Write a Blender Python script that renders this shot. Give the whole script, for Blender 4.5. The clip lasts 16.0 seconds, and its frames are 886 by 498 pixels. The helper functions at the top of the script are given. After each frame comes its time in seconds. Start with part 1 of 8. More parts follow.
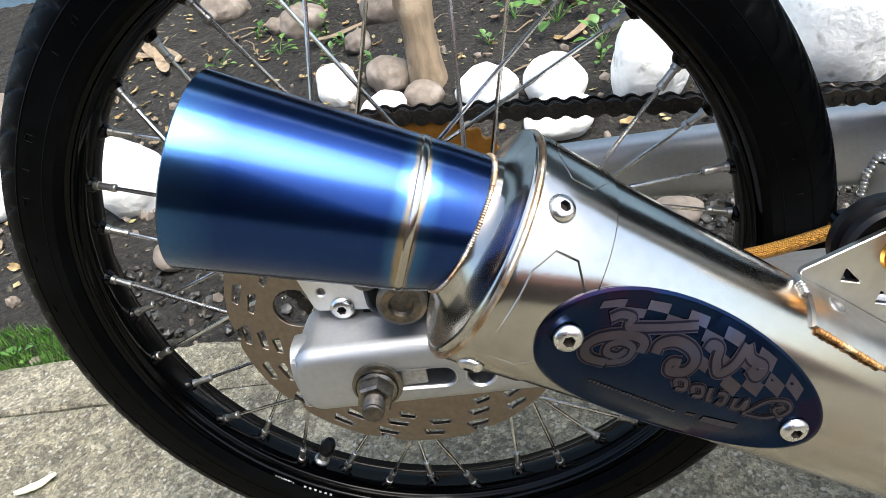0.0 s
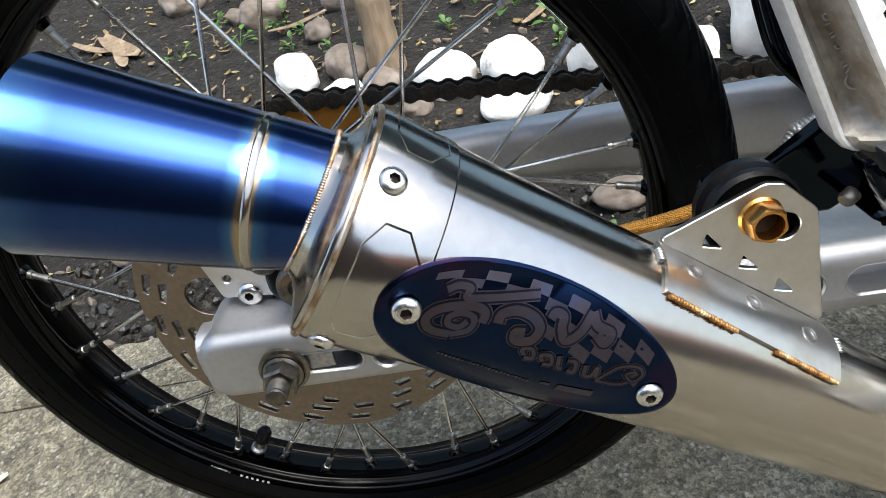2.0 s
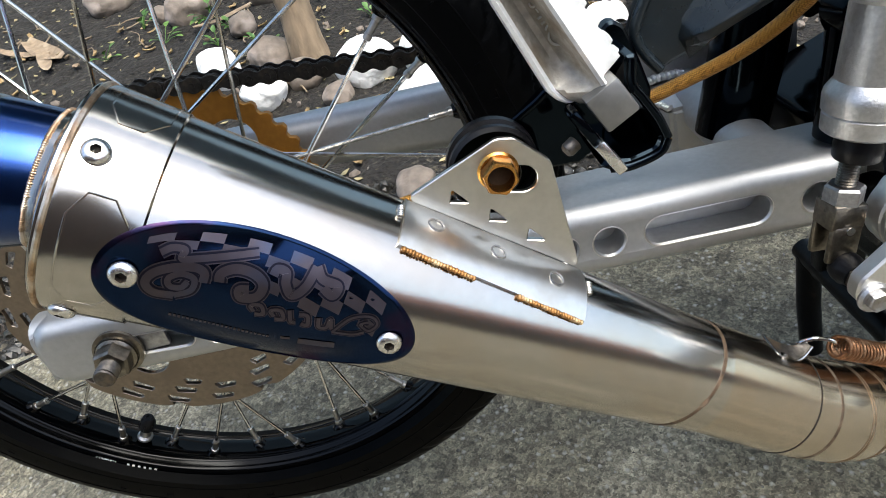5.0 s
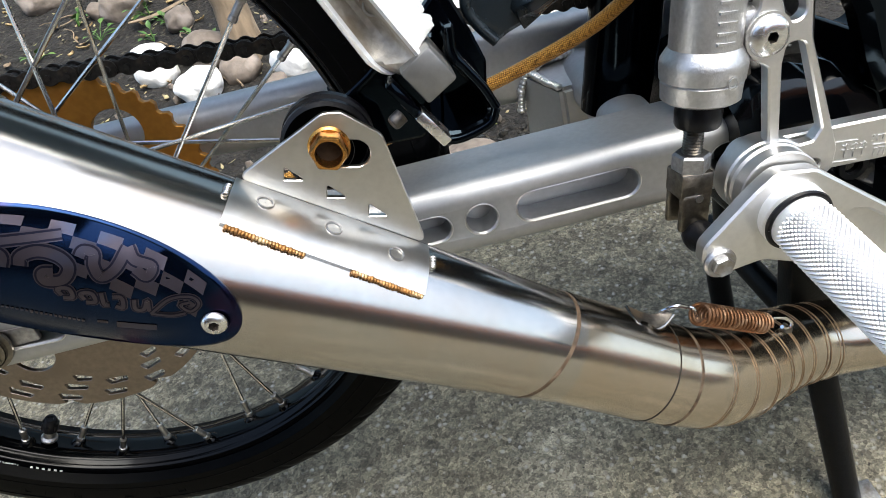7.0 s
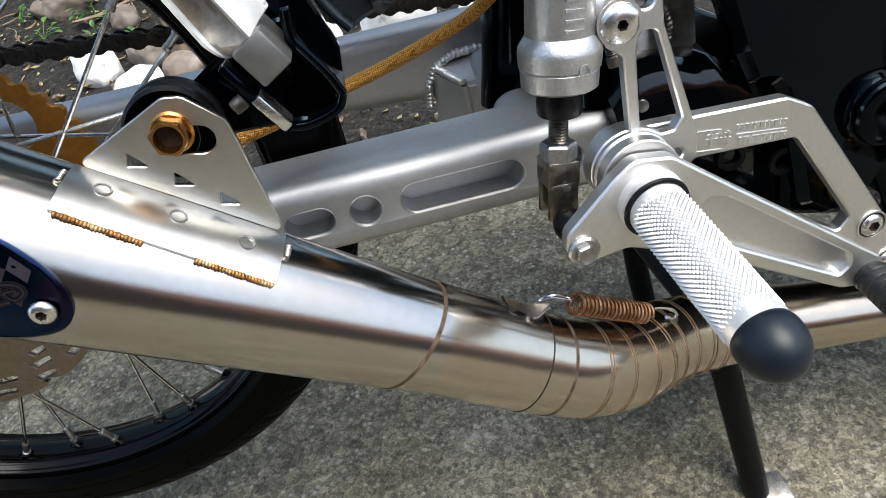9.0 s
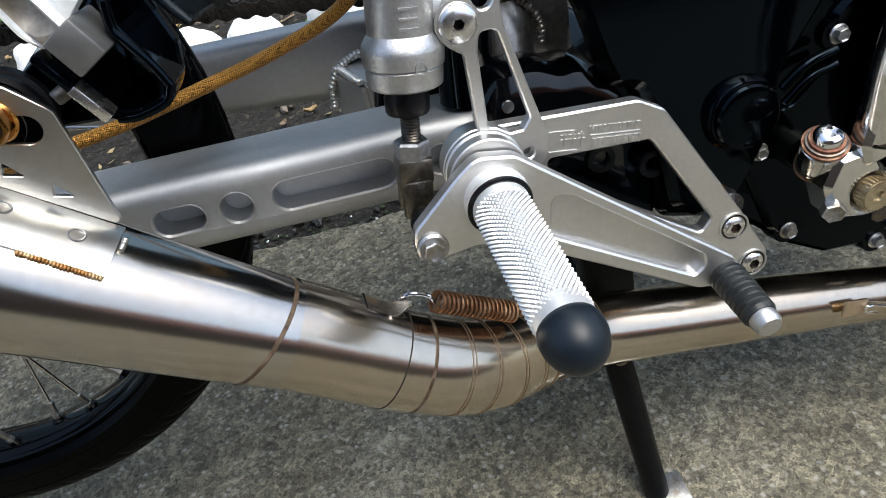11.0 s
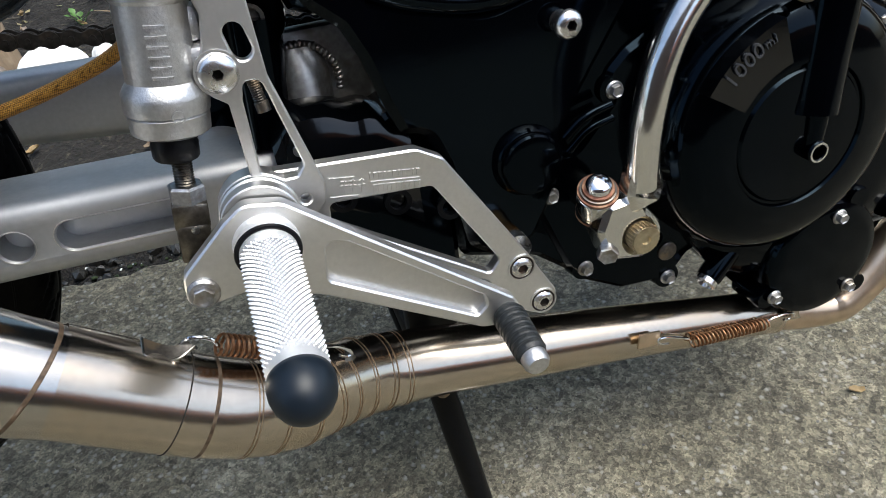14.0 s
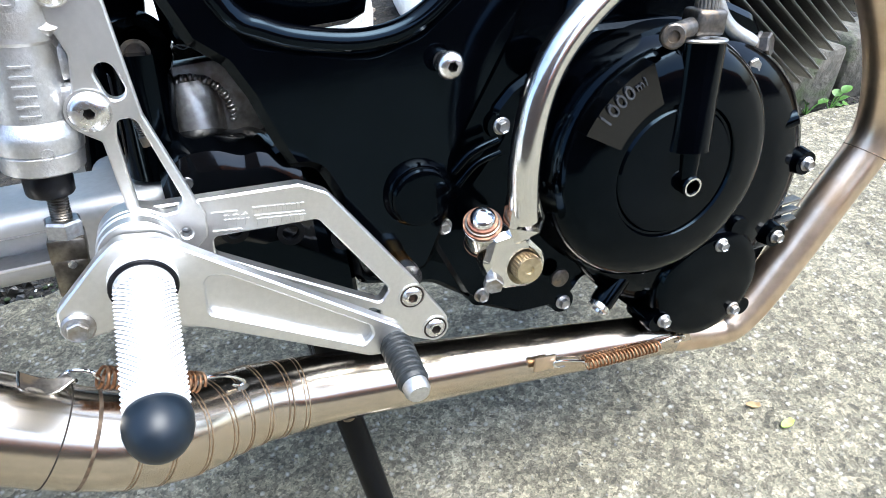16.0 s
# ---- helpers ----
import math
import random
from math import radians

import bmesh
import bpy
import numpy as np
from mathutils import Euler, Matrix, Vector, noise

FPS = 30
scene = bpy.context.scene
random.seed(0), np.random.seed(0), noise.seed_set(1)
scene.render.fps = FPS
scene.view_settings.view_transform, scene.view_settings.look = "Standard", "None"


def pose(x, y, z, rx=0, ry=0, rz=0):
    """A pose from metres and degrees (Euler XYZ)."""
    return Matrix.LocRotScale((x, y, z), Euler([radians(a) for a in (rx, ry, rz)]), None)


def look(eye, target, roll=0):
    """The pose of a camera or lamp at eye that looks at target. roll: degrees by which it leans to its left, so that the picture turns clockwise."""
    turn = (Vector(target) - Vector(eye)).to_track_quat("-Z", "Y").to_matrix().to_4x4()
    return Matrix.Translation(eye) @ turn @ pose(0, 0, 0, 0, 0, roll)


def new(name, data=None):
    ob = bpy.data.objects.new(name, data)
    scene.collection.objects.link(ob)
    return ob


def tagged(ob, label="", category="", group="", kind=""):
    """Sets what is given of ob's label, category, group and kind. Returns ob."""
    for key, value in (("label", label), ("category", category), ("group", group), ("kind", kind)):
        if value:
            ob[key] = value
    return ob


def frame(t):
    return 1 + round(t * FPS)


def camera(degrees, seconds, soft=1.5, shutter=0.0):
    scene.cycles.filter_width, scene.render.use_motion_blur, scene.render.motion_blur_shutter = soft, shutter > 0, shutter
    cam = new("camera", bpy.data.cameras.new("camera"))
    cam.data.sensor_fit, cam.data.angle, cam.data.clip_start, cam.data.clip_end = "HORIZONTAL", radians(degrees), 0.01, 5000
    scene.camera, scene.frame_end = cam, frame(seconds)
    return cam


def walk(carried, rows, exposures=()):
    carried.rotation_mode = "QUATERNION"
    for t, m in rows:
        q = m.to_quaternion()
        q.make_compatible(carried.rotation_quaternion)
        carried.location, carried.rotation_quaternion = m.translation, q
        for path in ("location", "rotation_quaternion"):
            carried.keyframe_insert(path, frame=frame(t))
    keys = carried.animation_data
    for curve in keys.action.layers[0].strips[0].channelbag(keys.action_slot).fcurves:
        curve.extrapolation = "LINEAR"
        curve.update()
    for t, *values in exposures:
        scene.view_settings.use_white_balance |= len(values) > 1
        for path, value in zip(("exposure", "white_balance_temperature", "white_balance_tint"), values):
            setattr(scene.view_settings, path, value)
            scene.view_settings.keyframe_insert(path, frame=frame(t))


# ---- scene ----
from mathutils.geometry import delaunay_2d_cdt

cam = camera(66.40, 16.0, soft=0.6)
PATH = [
    (0, (0.0702, -0.3476, 0.6163), (-0.0384, 0.4429, 0.0135), -13.60),
    (0.5, (0.0811, -0.3489, 0.6152), (-0.0215, 0.4386, 0.0074), -13.98),
    (1, (0.0934, -0.3496, 0.6134), (-0.0062, 0.4364, 0.0032), -14.49),
    (1.5, (0.1027, -0.3493, 0.6107), (0.0101, 0.4362, -0.0011), -14.30),
    (2, (0.1141, -0.3514, 0.6038), (0.0231, 0.4286, -0.0153), -14.73),
    (2.5, (0.1263, -0.3542, 0.5969), (0.0446, 0.4230, -0.0269), -14.90),
    (3, (0.1397, -0.3564, 0.5943), (0.0626, 0.4203, -0.0308), -15.32),
    (3.5, (0.1539, -0.3566, 0.5897), (0.0788, 0.4223, -0.0329), -15.59),
    (4, (0.1685, -0.3635, 0.5897), (0.0992, 0.4112, -0.0388), -15.86),
    (6.5, (0.2306, -0.3819, 0.5735), (0.2031, 0.3776, -0.0764), -16.85),
    (7, (0.2437, -0.3855, 0.5684), (0.2282, 0.3705, -0.0860), -16.57),
    (7.5, (0.2568, -0.3880, 0.5648), (0.2513, 0.3686, -0.0890), -16.50),
    (8, (0.2684, -0.3897, 0.5602), (0.2779, 0.3647, -0.0961), -15.98),
    (10.5, (0.3244, -0.4085, 0.5419), (0.3713, 0.3419, -0.1174), -13.33),
    (11, (0.3412, -0.4125, 0.5396), (0.4031, 0.3388, -0.1175), -12.50),
    (11.5, (0.3538, -0.4191, 0.5434), (0.4358, 0.3264, -0.1181), -11.60),
    (12, (0.3682, -0.4196, 0.5421), (0.4728, 0.3263, -0.1158), -10.38),
    (12.5, (0.3780, -0.4179, 0.5401), (0.5030, 0.3257, -0.1167), -9.10),
    (13, (0.3863, -0.4203, 0.5412), (0.5316, 0.3193, -0.1159), -7.88),
    (13.5, (0.3947, -0.4238, 0.5421), (0.5608, 0.3105, -0.1161), -6.80),
    (14, (0.4029, -0.4273, 0.5453), (0.5994, 0.3055, -0.1061), -5.66),
    (14.5, (0.4128, -0.4295, 0.5450), (0.6317, 0.3016, -0.1012), -4.75),
    (15, (0.4190, -0.4350, 0.5510), (0.6558, 0.2880, -0.0980), -3.65),
    (15.5, (0.4279, -0.4382, 0.5532), (0.6826, 0.2812, -0.0929), -2.87),
    (16, (0.4358, -0.4418, 0.5585), (0.7043, 0.2775, -0.0821), -2.09),
]

walk(cam, [(t, look(eye, target, roll)) for t, eye, target, roll in PATH],
     exposures=[(t, e, 6500 if t < 5 else 5850 if t > 15 else 6500 if t < 9 else 6300, 5) for t, e in ((0, 1.75), (0.5, 1.34), (1.5, 1.36), (2.5, 1.46), (3.5, 1.5), (4, 1.48), (7, 1.55), (8, 1.5), (10.5, 1.07), (13, 1.1), (14.5, 1.05), (15, 1.1), (15.5, 1.54), (16, 2.25))])

# ---- world, sun, exposure ----
world = bpy.data.worlds.new("world")
scene.world = world
world.use_nodes = True
wn = world.node_tree.nodes
wl = world.node_tree.links
sky = wn.new("ShaderNodeTexSky")
sky.sky_type = "NISHITA"
sky.sun_disc = False
sky.sun_elevation = radians(68)
sky.sun_rotation = radians(132)
sky.air_density, sky.dust_density, sky.ozone_density = 1.0, 4.0, 1.0
wn["Background"].inputs["Strength"].default_value = 0.15
wl.new(sky.outputs["Color"], wn["Background"].inputs["Color"])
sun_data = bpy.data.lights.new("sun", "SUN")
sun_data.energy, sun_data.angle, sun_data.color = 1.4, radians(44), (1.0, 0.985, 0.96)
sun = new("sun", sun_data)
sun.matrix_world = look((1.1, -0.75, 3.0), (0.3, 0.0, 0.0))

# ---- materials ----
def material(name, base, rough=0.5, metal=0.0, vary=0.15, scale=60.0, bump=0.0, bump_scale=400.0, second=None, second_scale=12.0,
             second_amount=0.5, coat=0.0, stretch=(1, 1, 1), rough_vary=0.1, specular=0.5):
    """A node material with colour variation at two scales, uneven gloss and a fine relief, in metres."""
    m = bpy.data.materials.new(name)
    m.use_nodes = True
    n, l = m.node_tree.nodes, m.node_tree.links
    b = n["Principled BSDF"]
    co = n.new("ShaderNodeTexCoord")
    mp = n.new("ShaderNodeMapping")
    mp.inputs["Scale"].default_value = stretch
    l.new(co.outputs["Object"], mp.inputs["Vector"])
    fine = n.new("ShaderNodeTexNoise")
    fine.inputs["Scale"].default_value, fine.inputs["Detail"].default_value = scale, 6
    l.new(mp.outputs["Vector"], fine.inputs["Vector"])
    broad = n.new("ShaderNodeTexNoise")
    broad.inputs["Scale"].default_value, broad.inputs["Detail"].default_value = second_scale, 4
    l.new(co.outputs["Object"], broad.inputs["Vector"])
    ramp = n.new("ShaderNodeValToRGB")
    ramp.color_ramp.elements[0].position, ramp.color_ramp.elements[1].position = 0.3, 0.7
    ramp.color_ramp.elements[0].color = (*[max(0, c * (1 - vary)) for c in base], 1)
    ramp.color_ramp.elements[1].color = (*[min(1, c * (1 + vary)) for c in base], 1)
    l.new(fine.outputs["Fac"], ramp.inputs["Fac"])
    colour = ramp.outputs["Color"]
    if second:
        mix = n.new("ShaderNodeMix")
        mix.data_type = "RGBA"
        edge = n.new("ShaderNodeMapRange")
        edge.inputs["From Min"].default_value, edge.inputs["From Max"].default_value = 0.68 - 0.36 * second_amount, 0.82 - 0.36 * second_amount
        l.new(broad.outputs["Fac"], edge.inputs["Value"])
        l.new(edge.outputs["Result"], mix.inputs["Factor"])
        l.new(colour, mix.inputs[6])
        mix.inputs[7].default_value = (*second, 1)
        colour = mix.outputs[2]
    l.new(colour, b.inputs["Base Color"])
    rr = n.new("ShaderNodeMapRange")
    rr.inputs["To Min"].default_value, rr.inputs["To Max"].default_value = max(0.02, rough - rough_vary), min(1.0, rough + rough_vary)
    l.new(broad.outputs["Fac"], rr.inputs["Value"])
    l.new(rr.outputs["Result"], b.inputs["Roughness"])
    b.inputs["Metallic"].default_value = metal
    b.inputs["Coat Weight"].default_value = coat
    b.inputs["Coat Roughness"].default_value = 0.06
    b.inputs["Specular IOR Level"].default_value = specular
    if bump:
        bn = n.new("ShaderNodeTexNoise")
        bn.inputs["Scale"].default_value, bn.inputs["Detail"].default_value = bump_scale, 8
        l.new(mp.outputs["Vector"], bn.inputs["Vector"])
        bp = n.new("ShaderNodeBump")
        bp.inputs["Strength"].default_value, bp.inputs["Distance"].default_value = 1.0, bump
        l.new(bn.outputs["Fac"], bp.inputs["Height"])
        l.new(bp.outputs["Normal"], b.inputs["Normal"])
    return m


STEEL = material("brushed_steel", (0.46, 0.44, 0.405), 0.17, 1.0, 0.04, 220, 0.000008, 500, (0.45, 0.40, 0.34), 14, 0.5, rough_vary=0.05)
PIPE = material("heat_tinted_steel", (0.487, 0.43, 0.356), 0.19, 1.0, 0.05, 220, 0.000008, 500, (0.505, 0.42, 0.322), 16, 0.5, rough_vary=0.06)
SEAM = material("brown_weld_seam", (0.075, 0.048, 0.028), 0.55, 0.3, 0.5, 500, 0.0002, 700, (0.14, 0.10, 0.065), 120, 0.4)
WELD = material("bronze_weld", (0.40, 0.27, 0.17), 0.35, 1.0, 0.4, 300, 0.0002, 700, (0.66, 0.58, 0.48), 90, 0.5)
RUST_WELD = material("rusty_weld", (0.30, 0.15, 0.05), 0.55, 0.7, 0.5, 400, 0.0003, 600, (0.55, 0.42, 0.25), 110, 0.45)
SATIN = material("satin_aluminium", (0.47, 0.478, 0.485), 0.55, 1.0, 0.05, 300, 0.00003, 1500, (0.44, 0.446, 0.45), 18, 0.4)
MILLED = material("milled_aluminium", (0.67, 0.665, 0.655), 0.38, 1.0, 0.04, 400, 0.00002, 1800, (0.6, 0.595, 0.58), 22, 0.35)
CAST = material("cast_aluminium", (0.53, 0.53, 0.53), 0.42, 1.0, 0.1, 500, 0.0002, 900, (0.4, 0.38, 0.35), 40, 0.4)
KNURL = material("knurled_aluminium", (0.93, 0.93, 0.93), 0.5, 0.85, 0.03, 400)
# Picked for the blue it reflects along the muffler's top.
REFLECTED_BLUE = material("blue_for_reflection", (0.11, 0.2, 0.31), 0.3, 0.0, 0.1, 30, second=(0.09, 0.17, 0.27), second_scale=6, second_amount=0.4)
DUSTY_RUBBER = material("dusty_rubber", (0.012, 0.014, 0.015), 0.4, 0.0, 0.35, 250, 0.0005, 500, (0.06, 0.06, 0.056), 140, 0.22, specular=0.4)
# Cast letters: their edge highlights put into a lighter grey than the cover.
LETTER = material("grey_cast_lettering", (0.035, 0.038, 0.045), 0.25, 0.2, 0.2, 200, second=(0.05, 0.052, 0.058), second_scale=90, second_amount=0.3)
BLOCK_STEEL = material("dull_joint_steel", (0.19, 0.19, 0.187), 0.45, 0.8, 0.12, 200, 0.00006, 600, (0.2, 0.19, 0.17), 60, 0.35)
WORN_CHROME = material("worn_kick_chrome", (0.66, 0.65, 0.625), 0.17, 1.0, 0.06, 200, 0.00003, 700, (0.5, 0.46, 0.4), 60, 0.3, rough_vary=0.08)
CHROME = material("chrome", (0.8, 0.81, 0.83), 0.07, 1.0, 0.03, 60, rough_vary=0.04)
ZINC = material("zinc_plated_steel", (0.4, 0.4, 0.405), 0.42, 1.0, 0.2, 500, 0.0001, 900, (0.27, 0.245, 0.215), 90, 0.45)
BOLT = material("stainless_bolt", (0.72, 0.71, 0.70), 0.26, 1.0, 0.08, 400, second=(0.5, 0.47, 0.43), second_scale=120, second_amount=0.3)
DARK_STEEL = material("dark_steel", (0.12, 0.11, 0.1), 0.45, 1.0, 0.3, 400, 0.0001, 900, (0.22, 0.17, 0.12), 80, 0.4)
SPOKE = material("spoke_steel", (0.6, 0.59, 0.57), 0.22, 1.0, 0.15, 200, second=(0.3, 0.28, 0.25), second_scale=40, second_amount=0.35)
DISC = material("brake_disc_steel", (0.23, 0.19, 0.155), 0.38, 1.0, 0.12, 300, 0.00004, 1200, (0.22, 0.18, 0.145), 30, 0.5)
GOLD = material("gold_anodised", (0.56, 0.27, 0.075), 0.25, 1.0, 0.1, 400, second=(0.5, 0.27, 0.06), second_scale=80, second_amount=0.4)
SPROCKET = material("gold_sprocket", (0.38, 0.17, 0.03), 0.5, 0.8, 0.12, 200, second=(0.26, 0.11, 0.02), second_scale=30, second_amount=0.4)
RUST = material("rusty_spring", (0.23, 0.11, 0.052), 0.45, 0.8, 0.4, 500, 0.0002, 900, (0.4, 0.25, 0.15), 120, 0.4)
COPPER_RUST = material("rusty_washer", (0.16, 0.062, 0.035), 0.6, 0.4, 0.35, 400, 0.0002, 900, (0.34, 0.2, 0.12), 120, 0.4)
BLACK = material("black_gloss_paint", (0.0003, 0.0004, 0.0008), 0.09, 0.0, 0.3, 40, 0.00003, 120, (0.0005, 0.0006, 0.001), 9, 0.3, rough_vary=0.04, specular=0.18)
ENGINE = material("black_engine_paint", (0.0002, 0.0003, 0.0006), 0.1, 0.0, 0.3, 60, 0.00004, 300, (0.0004, 0.0005, 0.0010), 16, 0.35, specular=0.125, rough_vary=0.05)
RIM = material("black_anodised_rim", (0.0003, 0.0004, 0.0006), 0.12, 0.0, 0.3, 80, second=(0.001, 0.001, 0.0012), second_scale=30, second_amount=0.35, specular=0.15)
TYRE = material("tyre_rubber", (0.0005, 0.0006, 0.0008), 0.4, 0.0, 0.3, 200, 0.0001, 900, (0.0012, 0.0014, 0.0017), 25, 0.35, specular=0.05)
RUBBER = material("black_rubber", (0.004, 0.004, 0.005), 0.35, 0.0, 0.3, 300, 0.0001, 900, (0.009, 0.009, 0.01), 60, 0.35, specular=0.2)
DARK_PAINT = material("worn_black_paint", (0.0022, 0.0025, 0.0032), 0.35, 0.0, 0.3, 120, 0.00015, 500, (0.04, 0.022, 0.014), 45, 0.05, specular=0.14)
GLOSS = material("wet_look_black", (0.0006, 0.0008, 0.0012), 0.1, 0.0, 0.3, 40, 0.00006, 90, (0.001, 0.0013, 0.0018), 30, 0.3, rough_vary=0.05, specular=0.42)
PLASTIC = material("blue_black_plastic", (0.006, 0.0095, 0.0125), 0.28, 0.0, 0.2, 120, second=(0.009, 0.013, 0.017), second_scale=60, second_amount=0.3, specular=0.45)
FIN = material("cylinder_fin_alloy", (0.12, 0.12, 0.115), 0.45, 0.8, 0.2, 300, 0.0002, 700, (0.09, 0.085, 0.08), 30, 0.4)
BALL = material("dull_ball_plastic", (0.0045, 0.0085, 0.014), 0.38, 0.0, 0.2, 120, second=(0.003, 0.006, 0.011), second_scale=60, second_amount=0.3, specular=0.32)
# Shade of bolt sockets and bores, put into a dark colour; also the joint line.
RECESS_DARK = material("dark_recess_and_joint", (0.02, 0.016, 0.013), 0.7, 0.0, 0.4, 500, second=(0.05, 0.03, 0.02), second_scale=200, second_amount=0.3, specular=0.2)
CHAIN = material("oily_chain_steel", (0.03, 0.027, 0.024), 0.5, 0.6, 0.4, 400, 0.0001, 900, (0.07, 0.055, 0.04), 90, 0.3, specular=0.3)
for painted in (BLACK, ENGINE):
    painted.node_tree.nodes["Principled BSDF"].inputs["Specular Tint"].default_value = (0.5, 0.75, 1.0, 1)
FLANGE = material("satin_hanger_steel", (0.56, 0.55, 0.52), 0.32, 1.0, 0.06, 220, 0.00002, 700, (0.48, 0.45, 0.4), 40, 0.45)
HEADER = material("dull_header_steel", (0.62, 0.49, 0.36), 0.34, 1.0, 0.12, 90, 0.00006, 300, (0.55, 0.40, 0.27), 22, 0.5, rough_vary=0.08)
KERB = material("mossy_kerb_stone", (0.075, 0.07, 0.058), 0.9, 0.0, 0.4, 60, 0.004, 90, (0.045, 0.06, 0.025), 20, 0.45)
WHITE_ROCK = material("white_painted_rock", (0.82, 0.82, 0.8), 0.75, 0.0, 0.08, 60, 0.004, 60, (0.3, 0.29, 0.26), 26, 0.22)
BROWN_ROCK = material("brown_river_rock", (0.16, 0.13, 0.105), 0.75, 0.0, 0.25, 60, 0.003, 60, (0.26, 0.22, 0.19), 20, 0.4)
SOIL = material("dark_soil", (0.0105, 0.0085, 0.0062), 0.95, 0.0, 0.8, 120, 0.02, 90, (0.09, 0.078, 0.055), 75, 0.26)
WOOD = material("weathered_wood", (0.21, 0.155, 0.1), 0.8, 0.0, 0.35, 50, 0.003, 120, (0.33, 0.26, 0.18), 18, 0.45, stretch=(1, 1, 0.2))
LEAF = material("weed_leaf", (0.055, 0.14, 0.02), 0.5, 0.0, 0.35, 60, second=(0.11, 0.19, 0.035), second_scale=30, second_amount=0.45)
DRY = material("dry_leaf", (0.26, 0.18, 0.08), 0.7, 0.0, 0.35, 90, 0.001, 200, (0.5, 0.42, 0.22), 40, 0.4)
MOSS = material("moss", (0.025, 0.04, 0.012), 0.9, 0.0, 0.5, 150, 0.004, 150, (0.03, 0.03, 0.02), 30, 0.45)
PRINT = material("white_rim_print", (0.5, 0.5, 0.48), 0.6, 0.0, 0.2, 300)
NICKEL = material("dull_nickel", (0.36, 0.35, 0.33), 0.38, 1.0, 0.2, 300, 0.00005, 700, (0.22, 0.2, 0.175), 60, 0.4)
FOOTREST = material("worn_cast_footrest", (0.74, 0.75, 0.75), 0.4, 0.4, 0.08, 400, 0.0001, 900, (0.52, 0.52, 0.5), 40, 0.4)
TROUGH = material("brown_cast_trough", (0.40, 0.37, 0.32), 0.55, 0.5, 0.2, 300, 0.0003, 700, (0.27, 0.225, 0.17), 55, 0.4)
PIE_WELD = material("straw_weld_line", (0.24, 0.165, 0.10), 0.4, 0.8, 0.3, 400, 0.0001, 700, (0.36, 0.27, 0.18), 90, 0.4)
WET_STONE = material("wet_dark_gravel", (0.028, 0.026, 0.022), 0.35, 0.0, 0.6, 120, 0.001, 300, (0.1, 0.095, 0.08), 60, 0.3)
LITTER = material("pale_leaf_litter", (0.3, 0.25, 0.13), 0.7, 0.0, 0.4, 90, second=(0.2, 0.22, 0.07), second_scale=9, second_amount=0.45)
PALE_LEAF = material("bleached_leaf", (0.56, 0.53, 0.36), 0.6, 0.0, 0.25, 90, 0.0005, 300, (0.4, 0.36, 0.22), 60, 0.4)
GREEN_LEAF = material("yellow_green_leaf", (0.36, 0.5, 0.09), 0.5, 0.0, 0.2, 90, second=(0.45, 0.45, 0.14), second_scale=60, second_amount=0.4)
SHAFT = material("yellowed_shaft_steel", (0.5, 0.43, 0.3), 0.35, 1.0, 0.15, 300, 0.0001, 700, (0.35, 0.29, 0.2), 90, 0.4)
CLEVIS = material("worn_zinc", (0.2, 0.18, 0.15), 0.32, 1.0, 0.25, 400, 0.0001, 900, (0.10, 0.085, 0.065), 90, 0.4)
# Blue-grey picked for the tint these walls give the steel.
SLATE = material("grey_rendered_wall", (0.22, 0.33, 0.43), 0.7, 0.0, 0.12, 30, 0.002, 150, (0.25, 0.36, 0.45), 4, 0.4)
WALL = material("brown_reflected_wall", (0.105, 0.068, 0.05), 0.85, 0.0, 0.12, 40, 0.002, 150, (0.085, 0.055, 0.04), 5, 0.4)
TERRACOTTA = material("terracotta_reflected_band", (0.6, 0.21, 0.1), 0.8, 0.0, 0.12, 40, 0.002, 150, (0.5, 0.18, 0.09), 5, 0.4)


